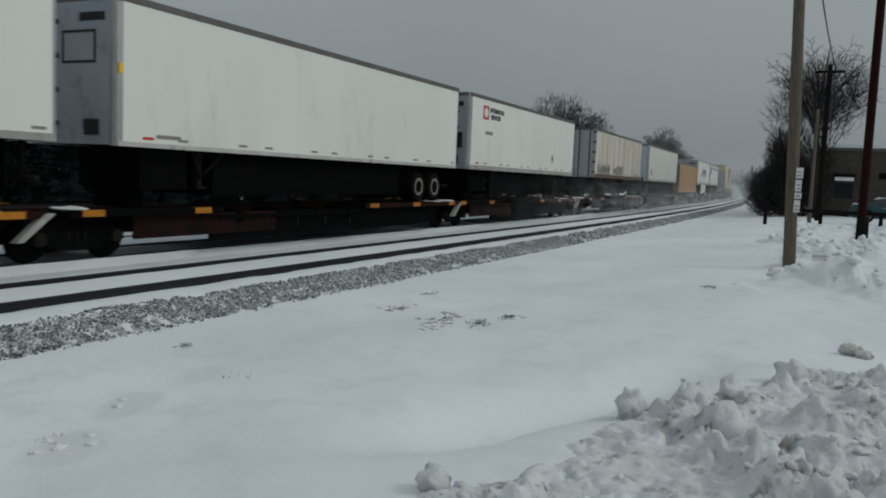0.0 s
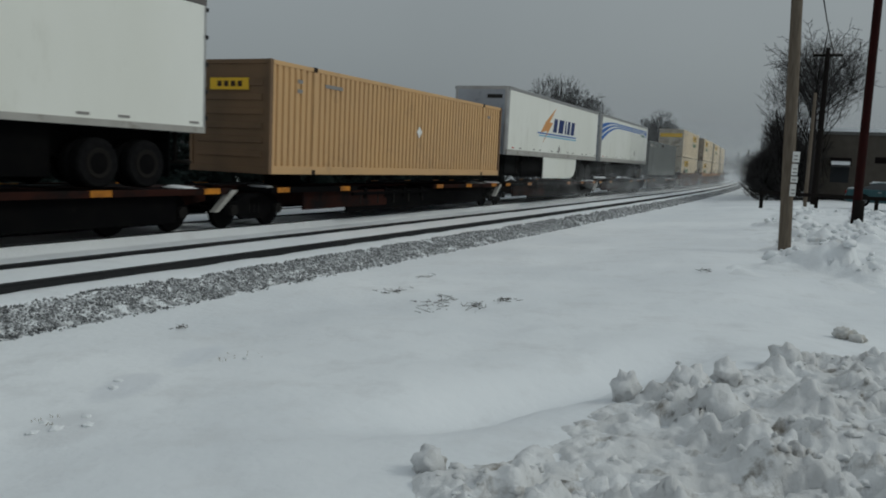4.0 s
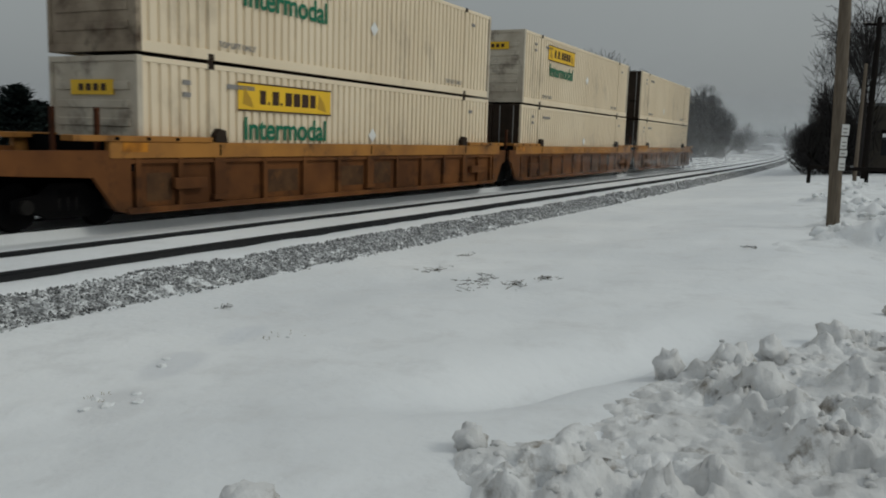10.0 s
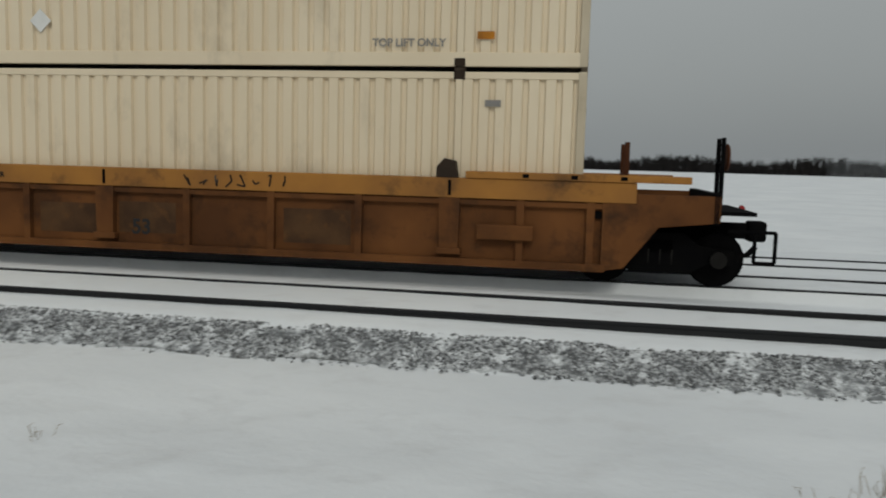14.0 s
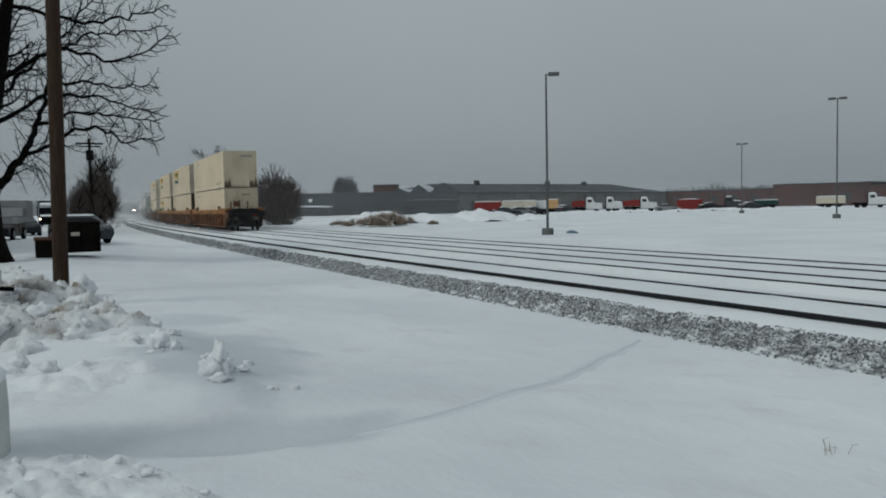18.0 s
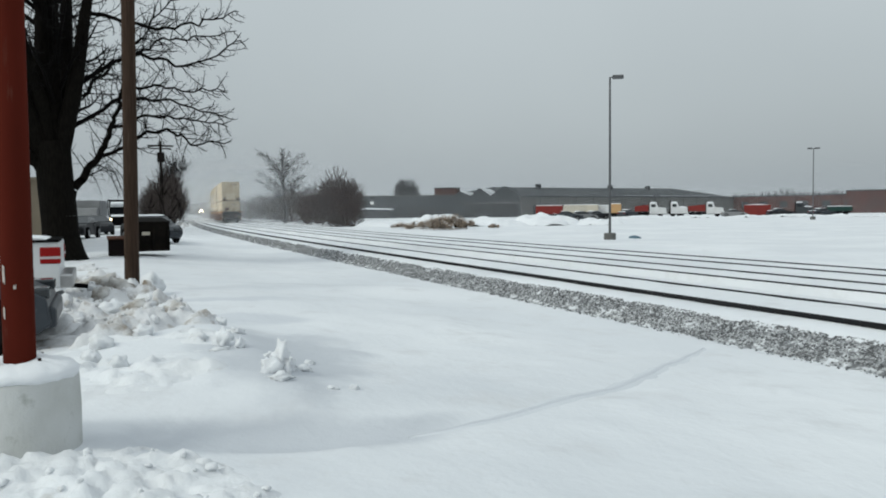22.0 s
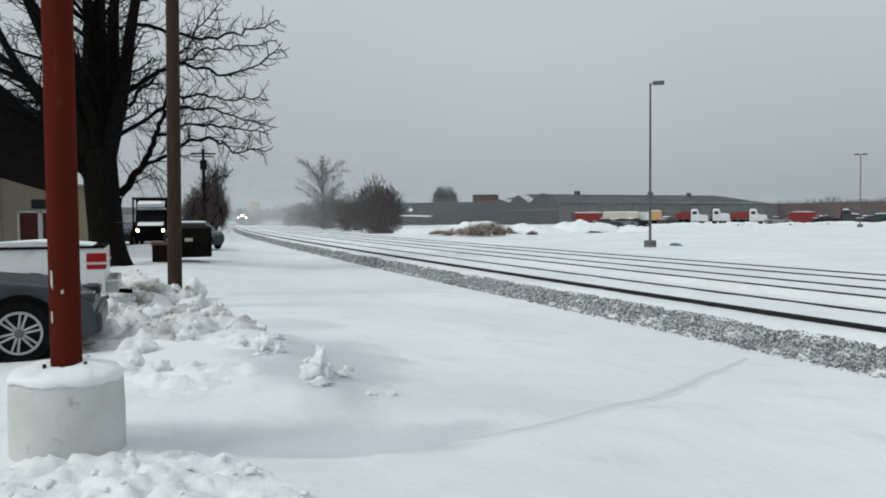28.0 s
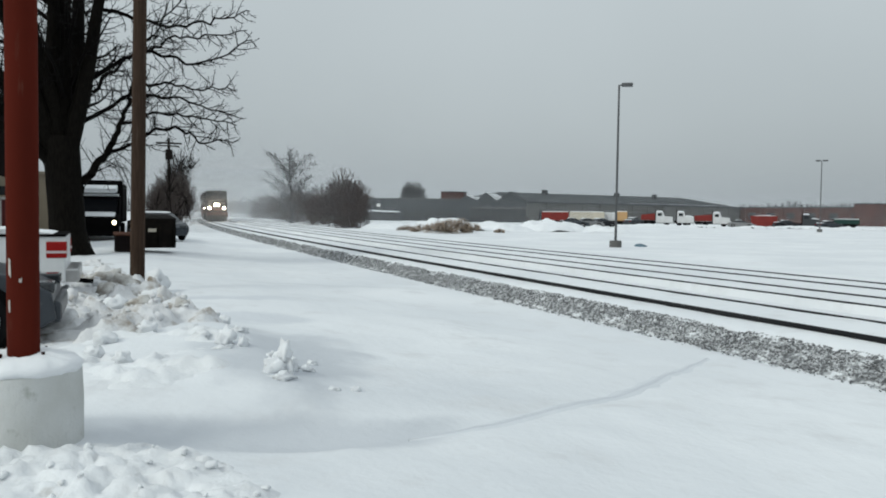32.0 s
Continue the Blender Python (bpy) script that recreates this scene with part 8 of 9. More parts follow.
def sedan(label, paint, m, length=4.8, r=0.345, snowy=True, over=0.95, fore=0.95):
    """A saloon car, its nose towards +x."""
    t = thing("car", label, "car", "parked cars", m=m)
    h = length / 2
    body = [(-h, 0.32), (-h + 0.02, 0.62), (-h + 0.08, 0.98), (-h + 0.85, 1.04), (-0.1, 1.0), (1.0, 0.98), (h - 0.45, 0.86), (h - 0.05, 0.66), (h, 0.35), (h - 0.2, 0.22), (-h + 0.25, 0.22)]
    side_shell("body", body, 0.91, 0.7, 0.10, paint, t)
    cabin = [(-h + 0.75, 1.02), (-h + 1.45, 1.36), (-0.55, 1.45), (0.25, 1.42), (1.15, 0.99)]
    side_shell("greenhouse", cabin, 0.86, 1.0, 0.42, M["glass_dark"], t)
    side_shell("roof", [(-h + 1.28, 1.37), (-0.55, 1.465), (0.25, 1.435), (0.05, 1.40), (-h + 1.35, 1.345)], 0.68, 1.0, 0.0, paint, t)
    for x in (-h + over, h - fore):
        for y in (-0.83, 0.83):
            s = 1 if y > 0 else -1
            part("wheel_arch", turned(bmesh.new(), [(r * 1.16, -0.08), (r * 1.16, 0.08), (r * 1.04, 0.085)], (x, y + s * 0.075, r * 1.02), "Y", 24), M["black_steel"], t)
            car_wheel(t, x, y + s * 0.06, r)
    for y in (-0.78, 0.52):
        block("tail_lamp", (-h - 0.005, -h + 0.05, y, y + 0.26, 0.74, 0.90), M["lamp_red"], t, bev=0.02)
    block("bumper", (-h - 0.06, -h + 0.15, -0.86, 0.86, 0.36, 0.60), paint, t, bev=0.05)
    block("front_bumper", (h - 0.15, h + 0.05, -0.84, 0.84, 0.30, 0.55), paint, t, bev=0.05)
    for y in (-0.82, 0.50):
        block("headlamp", (h - 0.30, h - 0.02, y, y + 0.32, 0.64, 0.77), M["glass_dark"], t, bev=0.03)
    for y in (-0.9, 0.9):
        block("door_line", (-0.35, -0.33, y - 0.012, y + 0.012, 0.4, 0.98), M["black_steel"], t)
        block("handle", (-0.65, -0.47, y - 0.03, y + 0.03, 0.84, 0.88), M["chrome"], t)
    if snowy:
        part("roof_snow", prism(bmesh.new(), [(-h + 1.3, 1.385), (0.2, 1.445), (0.0, 1.50), (-0.9, 1.52), (-h + 1.45, 1.45)], -0.6, 0.6), M["snow_clean"], t, "patchy snow on the roof")
        part("boot_snow", prism(bmesh.new(), [(-h + 0.12, 1.03), (-h + 0.75, 1.07), (-h + 0.6, 1.12), (-h + 0.2, 1.08)], -0.7, 0.7), M["snow_clean"], t, "snow on the boot lid")
    return t


def pickup(label, paint, m):
    """A full-size pickup, its nose towards +x, 5.9 m long."""
    t = thing("pickup_truck", label, "truck", "parked cars", m=m)
    side_shell("bed", [(-2.95, 0.52), (-2.95, 1.28), (-0.95, 1.28), (-0.95, 0.52)], 1.0, 1.0, 0.05, paint, t)
    side_shell("cab", [(-0.95, 0.45), (-0.95, 1.28), (-0.85, 1.86), (0.55, 1.90), (1.25, 1.30), (2.75, 1.18), (2.95, 0.95), (2.95, 0.50)], 1.0, 1.25, 0.22, paint, t)
    side_shell("window_band", [(-0.80, 1.34), (-0.72, 1.80), (0.50, 1.83), (1.10, 1.34)], 1.005, 1.25, 0.22, M["glass_dark"], t)
    block("bed_rail", (-2.95, -0.95, -1.01, 1.01, 1.27, 1.31), M["black_steel"], t, bev=0.01)
    for y, o in ((-1.005, -1), (1.005, 1)):
        block("tail_lamp", (-2.965, -2.66, min(y, y - o * 0.2), max(y, y - o * 0.2) + 0.004, 0.92, 1.19), M["lamp_red"], t, "red tail lamp", bev=0.02)
        block("lamp_lens", (-2.972, -2.655, min(y - o * 0.205, y + o * 0.008), max(y - o * 0.205, y + o * 0.008), 1.00, 1.04), M["tail_lens"], t)
    block("bumper", (-3.15, -2.93, -0.98, 0.98, 0.52, 0.74), M["chrome"], t, bev=0.03)
    part("hitch", tube(bmesh.new(), (-3.35, 0, 0.45), (-2.9, 0, 0.5), 0.04, n=8), M["black_steel"], t)
    for x in (-1.85, 1.95):
        for y in (-0.86, 0.86):
            s = 1 if y > 0 else -1
            part("wheel_arch", turned(bmesh.new(), [(0.47, -0.1), (0.47, 0.07), (0.42, 0.075)], (x, y + s * 0.09, 0.42), "Y", 24), M["black_steel"], t)
            car_wheel(t, x, y + s * 0.07, 0.39)
    part("bed_snow", prism(bmesh.new(), [(-2.9, 1.25), (-1.0, 1.25), (-1.1, 1.36), (-1.9, 1.40), (-2.7, 1.33)], -0.9, 0.9), M["snow_clean"], t, "snow heaped in the bed")
    return t


# nose towards -y: turn of -90 degrees
pickup("white pickup truck with red tail lamps parked in snow", M["white_car"], Matrix.Translation((-15.5, -3.54, -0.12)) @ Matrix.Rotation(radians(-90), 4, "Z"))
sedan("dark grey car with alloy wheels parked in snow", M["grey_car"], Matrix.Translation((-11.0, -2.96, 0.0)) @ Matrix.Rotation(radians(90), 4, "Z"), 4.9, 0.36, True, 0.95, 0.80)
sedan("teal car parked behind the guard rail", M["teal_car"], Matrix.Translation((56.0, -3.2, 0.25)) @ Matrix.Rotation(radians(-90), 4, "Z"))


def dumpster():
    x, y = polar(86.8, 34.0)
    t = thing("dumpster", "black steel dumpster with sloping lid in the snow", "dumpster", m=Matrix.Translation((x, y, 0.0)) @ Matrix.Rotation(radians(6), 4, "Z"))
    bm = bmesh.new()
    # outline seen from its side, carried along y
    part("bin", prism(bm, [(-0.75, 0.12), (0.75, 0.12), (0.85, 1.05), (0.85, 1.22), (-0.85, 1.38), (-0.85, 1.05)], -0.58, 0.58), M["dumpster"], t)
    for y0, y1 in ((-0.60, -0.01), (0.01, 0.60)):
        part("lid", prism(bmesh.new(), [(-0.9, 1.385), (0.9, 1.225), (0.92, 1.27), (-0.9, 1.43)], y0, y1), M["dumpster"], t)
    for yy in (-0.54, 0.0, 0.54):
        block("rib", (0.78, 0.88, yy - 0.04, yy + 0.04, 0.15, 1.1), M["dumpster"], t)
    for yy in (-0.65, 0.59):
        block("fork_pocket", (-0.5, 0.6, yy, yy + 0.06, 0.7, 0.9), M["black_steel"], t)
    block("label_plate", (0.85, 0.87, -0.45, -0.15, 0.75, 0.88), M["van_cream"], t)
    return t


dumpster()
x, y = polar(88.55, 33.0)
bin2 = thing("waste_bin", "low brown-black waste bin beside the dumpster", "dumpster", m=Matrix.Translation((x, y, 0.0)))
part("bin", prism(bmesh.new(), [(-0.5, 0.02), (0.5, 0.02), (0.55, 0.62), (-0.55, 0.70)], -0.5, 0.5), M["dark_roof"], bin2)
part("lid", prism(bmesh.new(), [(-0.6, 0.70), (0.6, 0.62), (0.6, 0.66), (-0.6, 0.74)], -0.54, 0.54), M["well_rust"], bin2)


def box_truck():
    x, y = polar(88.7, 105.0)
    t = thing("refuse_truck", "dark refuse truck with lit headlamps and snowy rack, driving", "truck", m=Matrix.Translation((x, y, 0.0)))
    block("cargo_box", (-6.5, -1.8, -1.05, 1.05, 0.9, 3.0), M["black_steel"], t, bev=0.03)
    part("cab", prism(bmesh.new(), [(-1.7, 0.5), (-1.7, 2.3), (-0.7, 2.25), (-0.1, 1.35), (0.75, 1.2), (0.8, 0.5)], -0.98, 0.98), M["black_steel"], t)
    part("windscreen", prism(bmesh.new(), [(-0.62, 2.15), (-0.58, 2.15), (-0.07, 1.42), (-0.12, 1.42)], -0.85, 0.85), M["dull_glass"], t)
    block("grille", (0.8, 0.84, -0.7, 0.7, 0.6, 1.1), M["black_steel"], t)
    block("bumper", (0.8, 0.95, -1.0, 1.0, 0.22, 0.6), M["black_steel"], t)
    part("hood_snow", prism(bmesh.new(), [(-0.05, 1.38), (0.7, 1.23), (0.6, 1.32), (0.1, 1.46)], -0.8, 0.8), M["snow_clean"], t, "snow on the bonnet")
    for yy in (-0.78, 0.78):
        part("headlamp", turned(bmesh.new(), [(0.10, 0.0), (0.11, 0.03), (0.07, 0.05)], (0.8, yy, 0.92), "X", 14), M["small_lamp"], t, "lit headlamp")
    for xx in (-5.0, 0.0):
        for yy in (-0.9, 0.9):
            car_wheel(t, xx, yy, 0.42, False)
    for yy in (-1.15, 1.05):
        block("rack_post", (-0.2, 0.0, yy, yy + 0.1, 1.2, 3.1), M["black_steel"], t)
    block("rack_beam", (-0.25, 0.0, -1.15, 1.15, 2.95, 3.1), M["black_steel"], t)
    block("cab_snow", (-1.6, -0.75, -0.9, 0.9, 2.28, 2.42), M["snow_clean"], t, "snow on the cab roof", bev=0.04)
    part("load_snow", prism(bmesh.new(), [(-1.9, 2.6), (-0.3, 2.45), (-0.3, 2.66), (-1.8, 2.9)], -0.86, 0.8), M["snow_clean"], t, "snow on the front loader")
    return t


TRUCK = box_truck()
van = thing("box_van", "dull white box van parked beyond the big tree", "truck", "parked cars", m=Matrix.Translation((-75.0, -0.75, 0.0)) @ Matrix.Rotation(radians(-8), 4, "Z"))
block("cargo_box", (-3.0, 1.0, -1.1, 1.1, 0.8, 2.7), M["dull_van"], van, bev=0.04)
part("cab", prism(bmesh.new(), [(1.05, 0.5), (1.05, 2.1), (1.7, 2.0), (2.2, 1.25), (2.9, 1.1), (2.9, 0.5)], -0.95, 0.95), M["dull_van"], van)
for xx in (-2.0, 2.1):
    for yy in (-0.9, 0.9):
        car_wheel(van, xx, yy, 0.4, False)


for az, d, turn in ((90.1, 66.0, 8), (91.2, 58.0, -12)):
    x, y = polar(az, d)
    sedan("dark car parked before a white van", M["black_car"], Matrix.Translation((x, y, 0.0)) @ Matrix.Rotation(radians(turn), 4, "Z"), snowy=False)


def yard_truck(az, d, kind, paint, length, height, label, turn=90.0):
    x, y = polar(az, d)
    t = thing("yard_truck", label, "truck", "trucks in the yard", m=Matrix.Translation((x, y, gz(x, y))) @ Matrix.Rotation(radians(az - 90 + turn), 4, "Z"))
    h = length / 2
    if kind in ("dump", "tractor"):
        part("cab", prism(bmesh.new(), [(h - 3.2, 0.6), (h - 3.2, 2.7), (h - 1.9, 2.7), (h - 1.6, 1.9), (h - 0.1, 1.75), (h, 0.6)], -1.1, 1.1), paint if kind == "tractor" else M["truck_white"], t)
        block("windscreen", (h - 1.92, h - 1.72, -0.9, 0.9, 1.95, 2.5), M["glass_dark"], t)
        block("side_window", (h - 2.9, h - 2.1, -1.12, 1.12, 1.9, 2.45), M["glass_dark"], t)
        block("grille", (h - 0.06, h + 0.02, -0.6, 0.6, 0.85, 1.55), M["black_steel"], t)
        block("bumper", (h - 0.1, h + 0.12, -1.1, 1.1, 0.45, 0.75), M["chrome"], t)
        part("exhaust", tube(bmesh.new(), (h - 3.3, -0.9, 1.0), (h - 3.3, -0.9, 3.2), 0.08, n=8), M["black_steel"], t)
        part("cab_snow", prism(bmesh.new(), [(h - 3.2, 2.7), (h - 1.9, 2.7), (h - 2.1, 2.92), (h - 3.0, 2.92)], -1.05, 1.05), M["snow_clean"], t, "snow on the cab")
    if kind == "dump":
        part("tipper", prism(bmesh.new(), [(-h, 1.1), (h - 3.4, 1.1), (h - 3.4, height), (-h, height - 0.3)], -1.2, 1.2), paint, t)
    elif kind == "van":
        block("cargo_box", (-h, h, -1.2, 1.2, 0.9, height), paint, t, bev=0.04)
        block("roof_snow", (-h + 0.1, h - 0.1, -1.1, 1.1, height, height + 0.15), M["snow_clean"], t, bev=0.05)
    elif kind == "skip":
        part("body", prism(bmesh.new(), [(-h + 0.35, 0.05), (h - 0.35, 0.05), (h, height - 0.15), (h, height), (-h, height), (-h, height - 0.15)], -1.2, 1.2), paint, t)
        for xx in np.linspace(-h + 0.6, h - 0.6, 5):
            block("rib", (xx - 0.05, xx + 0.05, -1.27, -1.2, 0.2, height - 0.15), paint, t)
        part("snow_load", prism(bmesh.new(), [(-h + 0.1, height), (h - 0.1, height), (h * 0.3, height + 0.18), (-h * 0.5, height + 0.12)], -1.1, 1.1), M["snow_clean"], t, "snow on the load")
        return t
    elif kind == "tractor":
        part("hood_snow", prism(bmesh.new(), [(h - 1.6, 1.9), (h - 0.1, 1.75), (h - 0.4, 1.95), (h - 1.4, 2.08)], -1.0, 1.0), M["snow_clean"], t, "snow on the bonnet")
        block("frame", (-h, h - 3.2, -0.45, 0.45, 0.7, 1.0), M["black_steel"], t)
    block("chassis", (-h + 0.2, h - 0.3, -0.5, 0.5, 0.5, 0.85), M["black_steel"], t)
    for xx in (-h + 0.9, -h + 2.1, h - 1.2):
        for yy in (-0.95, 0.95):
            w = part("wheel", shared("yardwheel", lambda: to_mesh("wheel", turned(bmesh.new(), [(0.2, -0.13), (0.5, -0.14), (0.52, 0.0), (0.5, 0.14), (0.2, 0.13)], (0, 0, 0), "Y", 14), M["rubber"])), None, t)
            w.location = (xx, yy, 0.5)
    return t


for az, d, kind, paint, ln, hh, lab in (
        (59.3, 150, "van", M["truck_red"], 4.9, 2.4, "red box body parked in the snowy yard"),
        (57.1, 158, "van", M["van_cream"], 6.6, 2.5, "cream box trailer parked in the yard"),
        (55.6, 160, "van", M["truck_white"], 3.2, 2.3, "white van body parked in the yard"),
        (54.75, 160, "van", M["tan_box"], 2.3, 2.6, "tan box trailer parked in the yard"),
        (52.35, 162, "dump", M["truck_red"], 6.0, 2.4, "red tipper truck with a snowy white cab"),
        (50.55, 165, "tractor", M["truck_white"], 3.7, 2.7, "white truck tractor in the yard"),
        (48.75, 166, "dump", M["truck_red"], 6.7, 2.4, "red dump truck in the yard"),
        (45.5, 172, "skip", M["truck_red"], 5.0, 2.3, "red open-topped waste skip in the yard"),
        (43.3, 178, "tractor", M["slate_wall"], 7.2, 2.7, "dark flatbed truck with snow on the cab"),
        (40.6, 180, "van", M["dark_green"], 4.6, 1.8, "dark green box body in the yard"),
        (36.8, 170, "van", M["van_cream"], 5.0, 2.2, "cream trailer parked by the brick works"),
        (34.6, 175, "tractor", M["truck_white"], 6.0, 2.6, "white truck cab at the yard's edge"),
        (32.4, 178, "van", M["truck_green"], 5.0, 2.3, "green trailer parked at the yard's edge"),
        (30.2, 170, "van", M["truck_white"], 6.0, 2.6, "white box body at the yard's edge")):
    yard_truck(az, d, kind, paint, ln, hh, lab)
for i, (az, d) in enumerate(((58.0, 128), (57.0, 130), (56.1, 134), (53.9, 156), (46.9, 160), (44.1, 165), (41.6, 160), (31.2, 150))):
    x, y = polar(az, d)
    sedan("snow-covered car parked in the yard", (M["grey_car"], M["dull_van"], M["black_car"])[i % 3], Matrix.Translation((x, y, gz(x, y))) @ Matrix.Rotation(radians(az + 20 * (i % 4)), 4, "Z"))
for i, (s, o) in enumerate(((-47, -8.6), (-51, -8.3))):
    x, y, a = line(s, o)
    sedan("snow-topped car parked near the dumpster", M["grey_car"], Matrix.Translation((x, y, 0.0)) @ Matrix.Rotation(radians(15), 4, "Z"))


# ---------------------------------------------------------------- snow banks, lumps, weeds, debris
def chunky(p, f):
    """Height of broken clods: tilted plates of random height parted by cracks."""
    p = p + 0.35 / f * noise.noise_vector(p * f * 1.6)
    d, pts = noise.voronoi(p * f)
    c = pts[0]
    h = 0.5 + 0.5 * noise.cell(c * 3.1 + Vector((0.5, 0.5, 0.5)))
    tilt = noise.cell_vector(c * 5.7 + Vector((0.3, 0.1, 0.7)))
    r = p * f - c
    return max(0.0, h + 0.55 * (tilt.x * r.x + tilt.y * r.y)) * min(1.0, (d[1] - d[0]) * 5.0)


def billow(p, f):
    """Rounded lumps parted by sharp creases, at five sizes."""
    return sum(abs(noise.noise(p * f * 2 ** k + Vector((3.1 * k, 7.7 * k, 0.4)))) * 0.62 ** k for k in range(5))


def pebble():
    bm = bmesh.new()
    bmesh.ops.create_icosphere(bm, subdivisions=2, radius=1.0)
    bm.verts.index_update()
    out = [v.co.copy() for v in bm.verts], [tuple(v.index for v in fc.verts) for fc in bm.faces]
    bm.free()
    return out


PEBBLE = pebble()


def snow_bank(label, x0, x1, y0, y1, step, mask, tall, clod, seed, mat=None, f=2.6, patchy=False, crumbs=0, crumb_r=0.04, soft=1.0):
    """A ploughed heap over a stretch of the plan; mask(x, y) gives its share of the full height."""
    nx, ny = int((x1 - x0) / step) + 1, int((y1 - y0) / step) + 1
    off = Vector((seed * 3.7, seed * 1.3, 0))
    verts, faces = [], []
    idx = {}
    for i in range(nx):
        for j in range(ny):
            x, y = x0 + i * step, y0 + j * step
            k = mask(x, y)
            if k <= -0.12:
                continue
            p = Vector((x, y, 0)) + off
            k2 = max(0.0, k)
            w = 0.5 + 0.5 * noise.noise(p * 0.7)
            if patchy:
                w *= 0.25 + 0.75 * smooth(-0.10, 0.25, noise.noise(p * 0.55 + Vector((9, 2, 0))))
            crumb = w if patchy else 1.0
            if soft < 1.0:
                # stretches of drifted powder between the clods
                crumb = soft + (1 - soft) * smooth(-0.12, 0.22, noise.noise(p * 0.95 + Vector((2, 8, 0))) + 0.4 * noise.noise(p * 2.1))
            z = k2 * tall * (0.45 + 0.75 * w) + min(1.0, k2 * 2.2) * crumb * clod * (0.95 * billow(p, f) + 0.45 * chunky(p, f * 0.8) * (0.3 + 0.7 * w))
            z -= min(1.0, k2 * 2.2) * crumb * clod * 0.55 * smooth(0.18, 0.42, noise.noise(p * f * 2.6 + Vector((4, 1, 0))))
            z -= min(1.0, k2 * 2.2) * crumb * clod * 0.34 * smooth(0.26, 0.40, noise.noise(p * f * 4.7 + Vector((8, 5, 0))))
            g = gz(x, y)
            dx, dy = 0.35 * step * noise.noise(p * 3), 0.35 * step * noise.noise(p * 3 + Vector((3, 0, 0)))
            idx[i, j] = len(verts)
            verts.append((x + dx, y + dy, g - (0.07 if patchy else 0.04) + z if k > 0 else g - 0.10))
    for i in range(nx - 1):
        for j in range(ny - 1):
            q = [idx.get(c) for c in ((i, j), (i + 1, j), (i + 1, j + 1), (i, j + 1))]
            if None not in q:
                faces.append(q)
    me = from_arrays("snow_bank", verts, faces, mat or M["snow_bank"], True)
    bank = tagged(new("snow_bank", me), label, "snow bank", "ploughed snow banks")
    if crumbs:
        rng = random.Random(seed + 500)
        seat = [v for v in verts if v[2] > gz(v[0], v[1]) + 0.3 * clod]
        cv, cf = [], []
        for i in range(crumbs):
            c = Vector(rng.choice(seat))
            r = crumb_r * rng.uniform(0.3, 1.0) * rng.uniform(0.5, 1.0) * 1.5
            o, n0 = Vector((rng.random() * 90, rng.random() * 90, 0)), len(cv)
            k = (r * rng.uniform(0.8, 1.5), r * rng.uniform(0.8, 1.5), r * rng.uniform(0.6, 1.1))
            for q in PEBBLE[0]:
                d = 0.8 + 0.5 * noise.noise(q * 1.4 + o) + 0.25 * noise.noise(q * 3.7 + o)
                cv.append((c.x + q.x * k[0] * d, c.y + q.y * k[1] * d, c.z + r * 0.25 + q.z * k[2] * d))
            cf += [tuple(n0 + a for a in fc) for fc in PEBBLE[1]]
        tagged(part("snow_rubble", from_arrays("snow_rubble", cv, cf, mat or M["snow_bank"], True), None, bank), "loose crumbs of broken snow", kind="stuff")
    return bank


def clods(name, label, spots, seed, mat, tall=1.0, rough=1.0):
    """Loose broken lumps of snow, each with its own rough shape."""
    rng = random.Random(seed)
    for i, (x, y, r, up) in enumerate(spots):
        bm = bmesh.new()
        bmesh.ops.create_icosphere(bm, subdivisions=3, radius=1.0)
        o = Vector((rng.random() * 50, rng.random() * 50, 0))
        sx, sy, sz = r * rng.uniform(0.8, 1.3), r * rng.uniform(0.8, 1.3), r * rng.uniform(0.7, 1.2) * tall
        for v in bm.verts:
            cell = noise.voronoi(v.co * 1.6 + o)[0]
            d = 0.75 + rough * (0.30 * noise.noise(v.co * 1.3 + o) + 0.55 * (cell[1] - cell[0]) + 0.22 * noise.noise(v.co * 4 + o) + 0.12 * noise.noise(v.co * 9 + o))
            v.co = Vector((v.co.x * sx, v.co.y * sy, v.co.z * sz)) * d
        for f in bm.faces:
            f.smooth = True
        solid(name, bm, mat, label, "snow lump", "snow lumps", Matrix.Translation((x, y, gz(x, y) + up)))


def seg_side(pts):
    """Signed distance to a path: positive on its right-hand side."""
    P = [Vector((a, b, 0)) for a, b in pts]

    def f(x, y):
        p, best, sg = Vector((x, y, 0)), 1e9, 1
        for a, b in zip(P, P[1:]):
            d = b - a
            u = max(0.0, min(1.0, (p - a).dot(d) / d.length_squared))
            q = a + d * u
            r = (p - q).length
            if r < best:
                best, sg = r, 1 if d.cross(p - q).z < 0 else -1
        return best * sg
    return f


edge_a = seg_side([(1.4, 0.62), (2.6, 1.28), (3.6, 1.82), (4.3, 2.16), (4.8, 1.92), (5.6, 1.74), (6.5, 1.56), (7.2, 1.30), (7.8, 0.96), (8.5, 0.60), (9.2, 0.18), (9.6, -0.5), (10.4, -1.8), (12.0, -2.6)])


def mask_a(x, y):
    k = edge_a(x, y) + 0.13 * noise.noise(Vector((x, y, 4)) * 2.3)
    far = smooth(1.2, 2.6, math.hypot(x, y))
    near = smooth(1.5, 2.6, x) * (1 - smooth(10.6, 11.9, x)) * smooth(-4.4, -2.8, y)
    k = min(k, (near - 0.08) * 1.2)
    return min(1.0, k / 0.55) * far if k > 0 else k


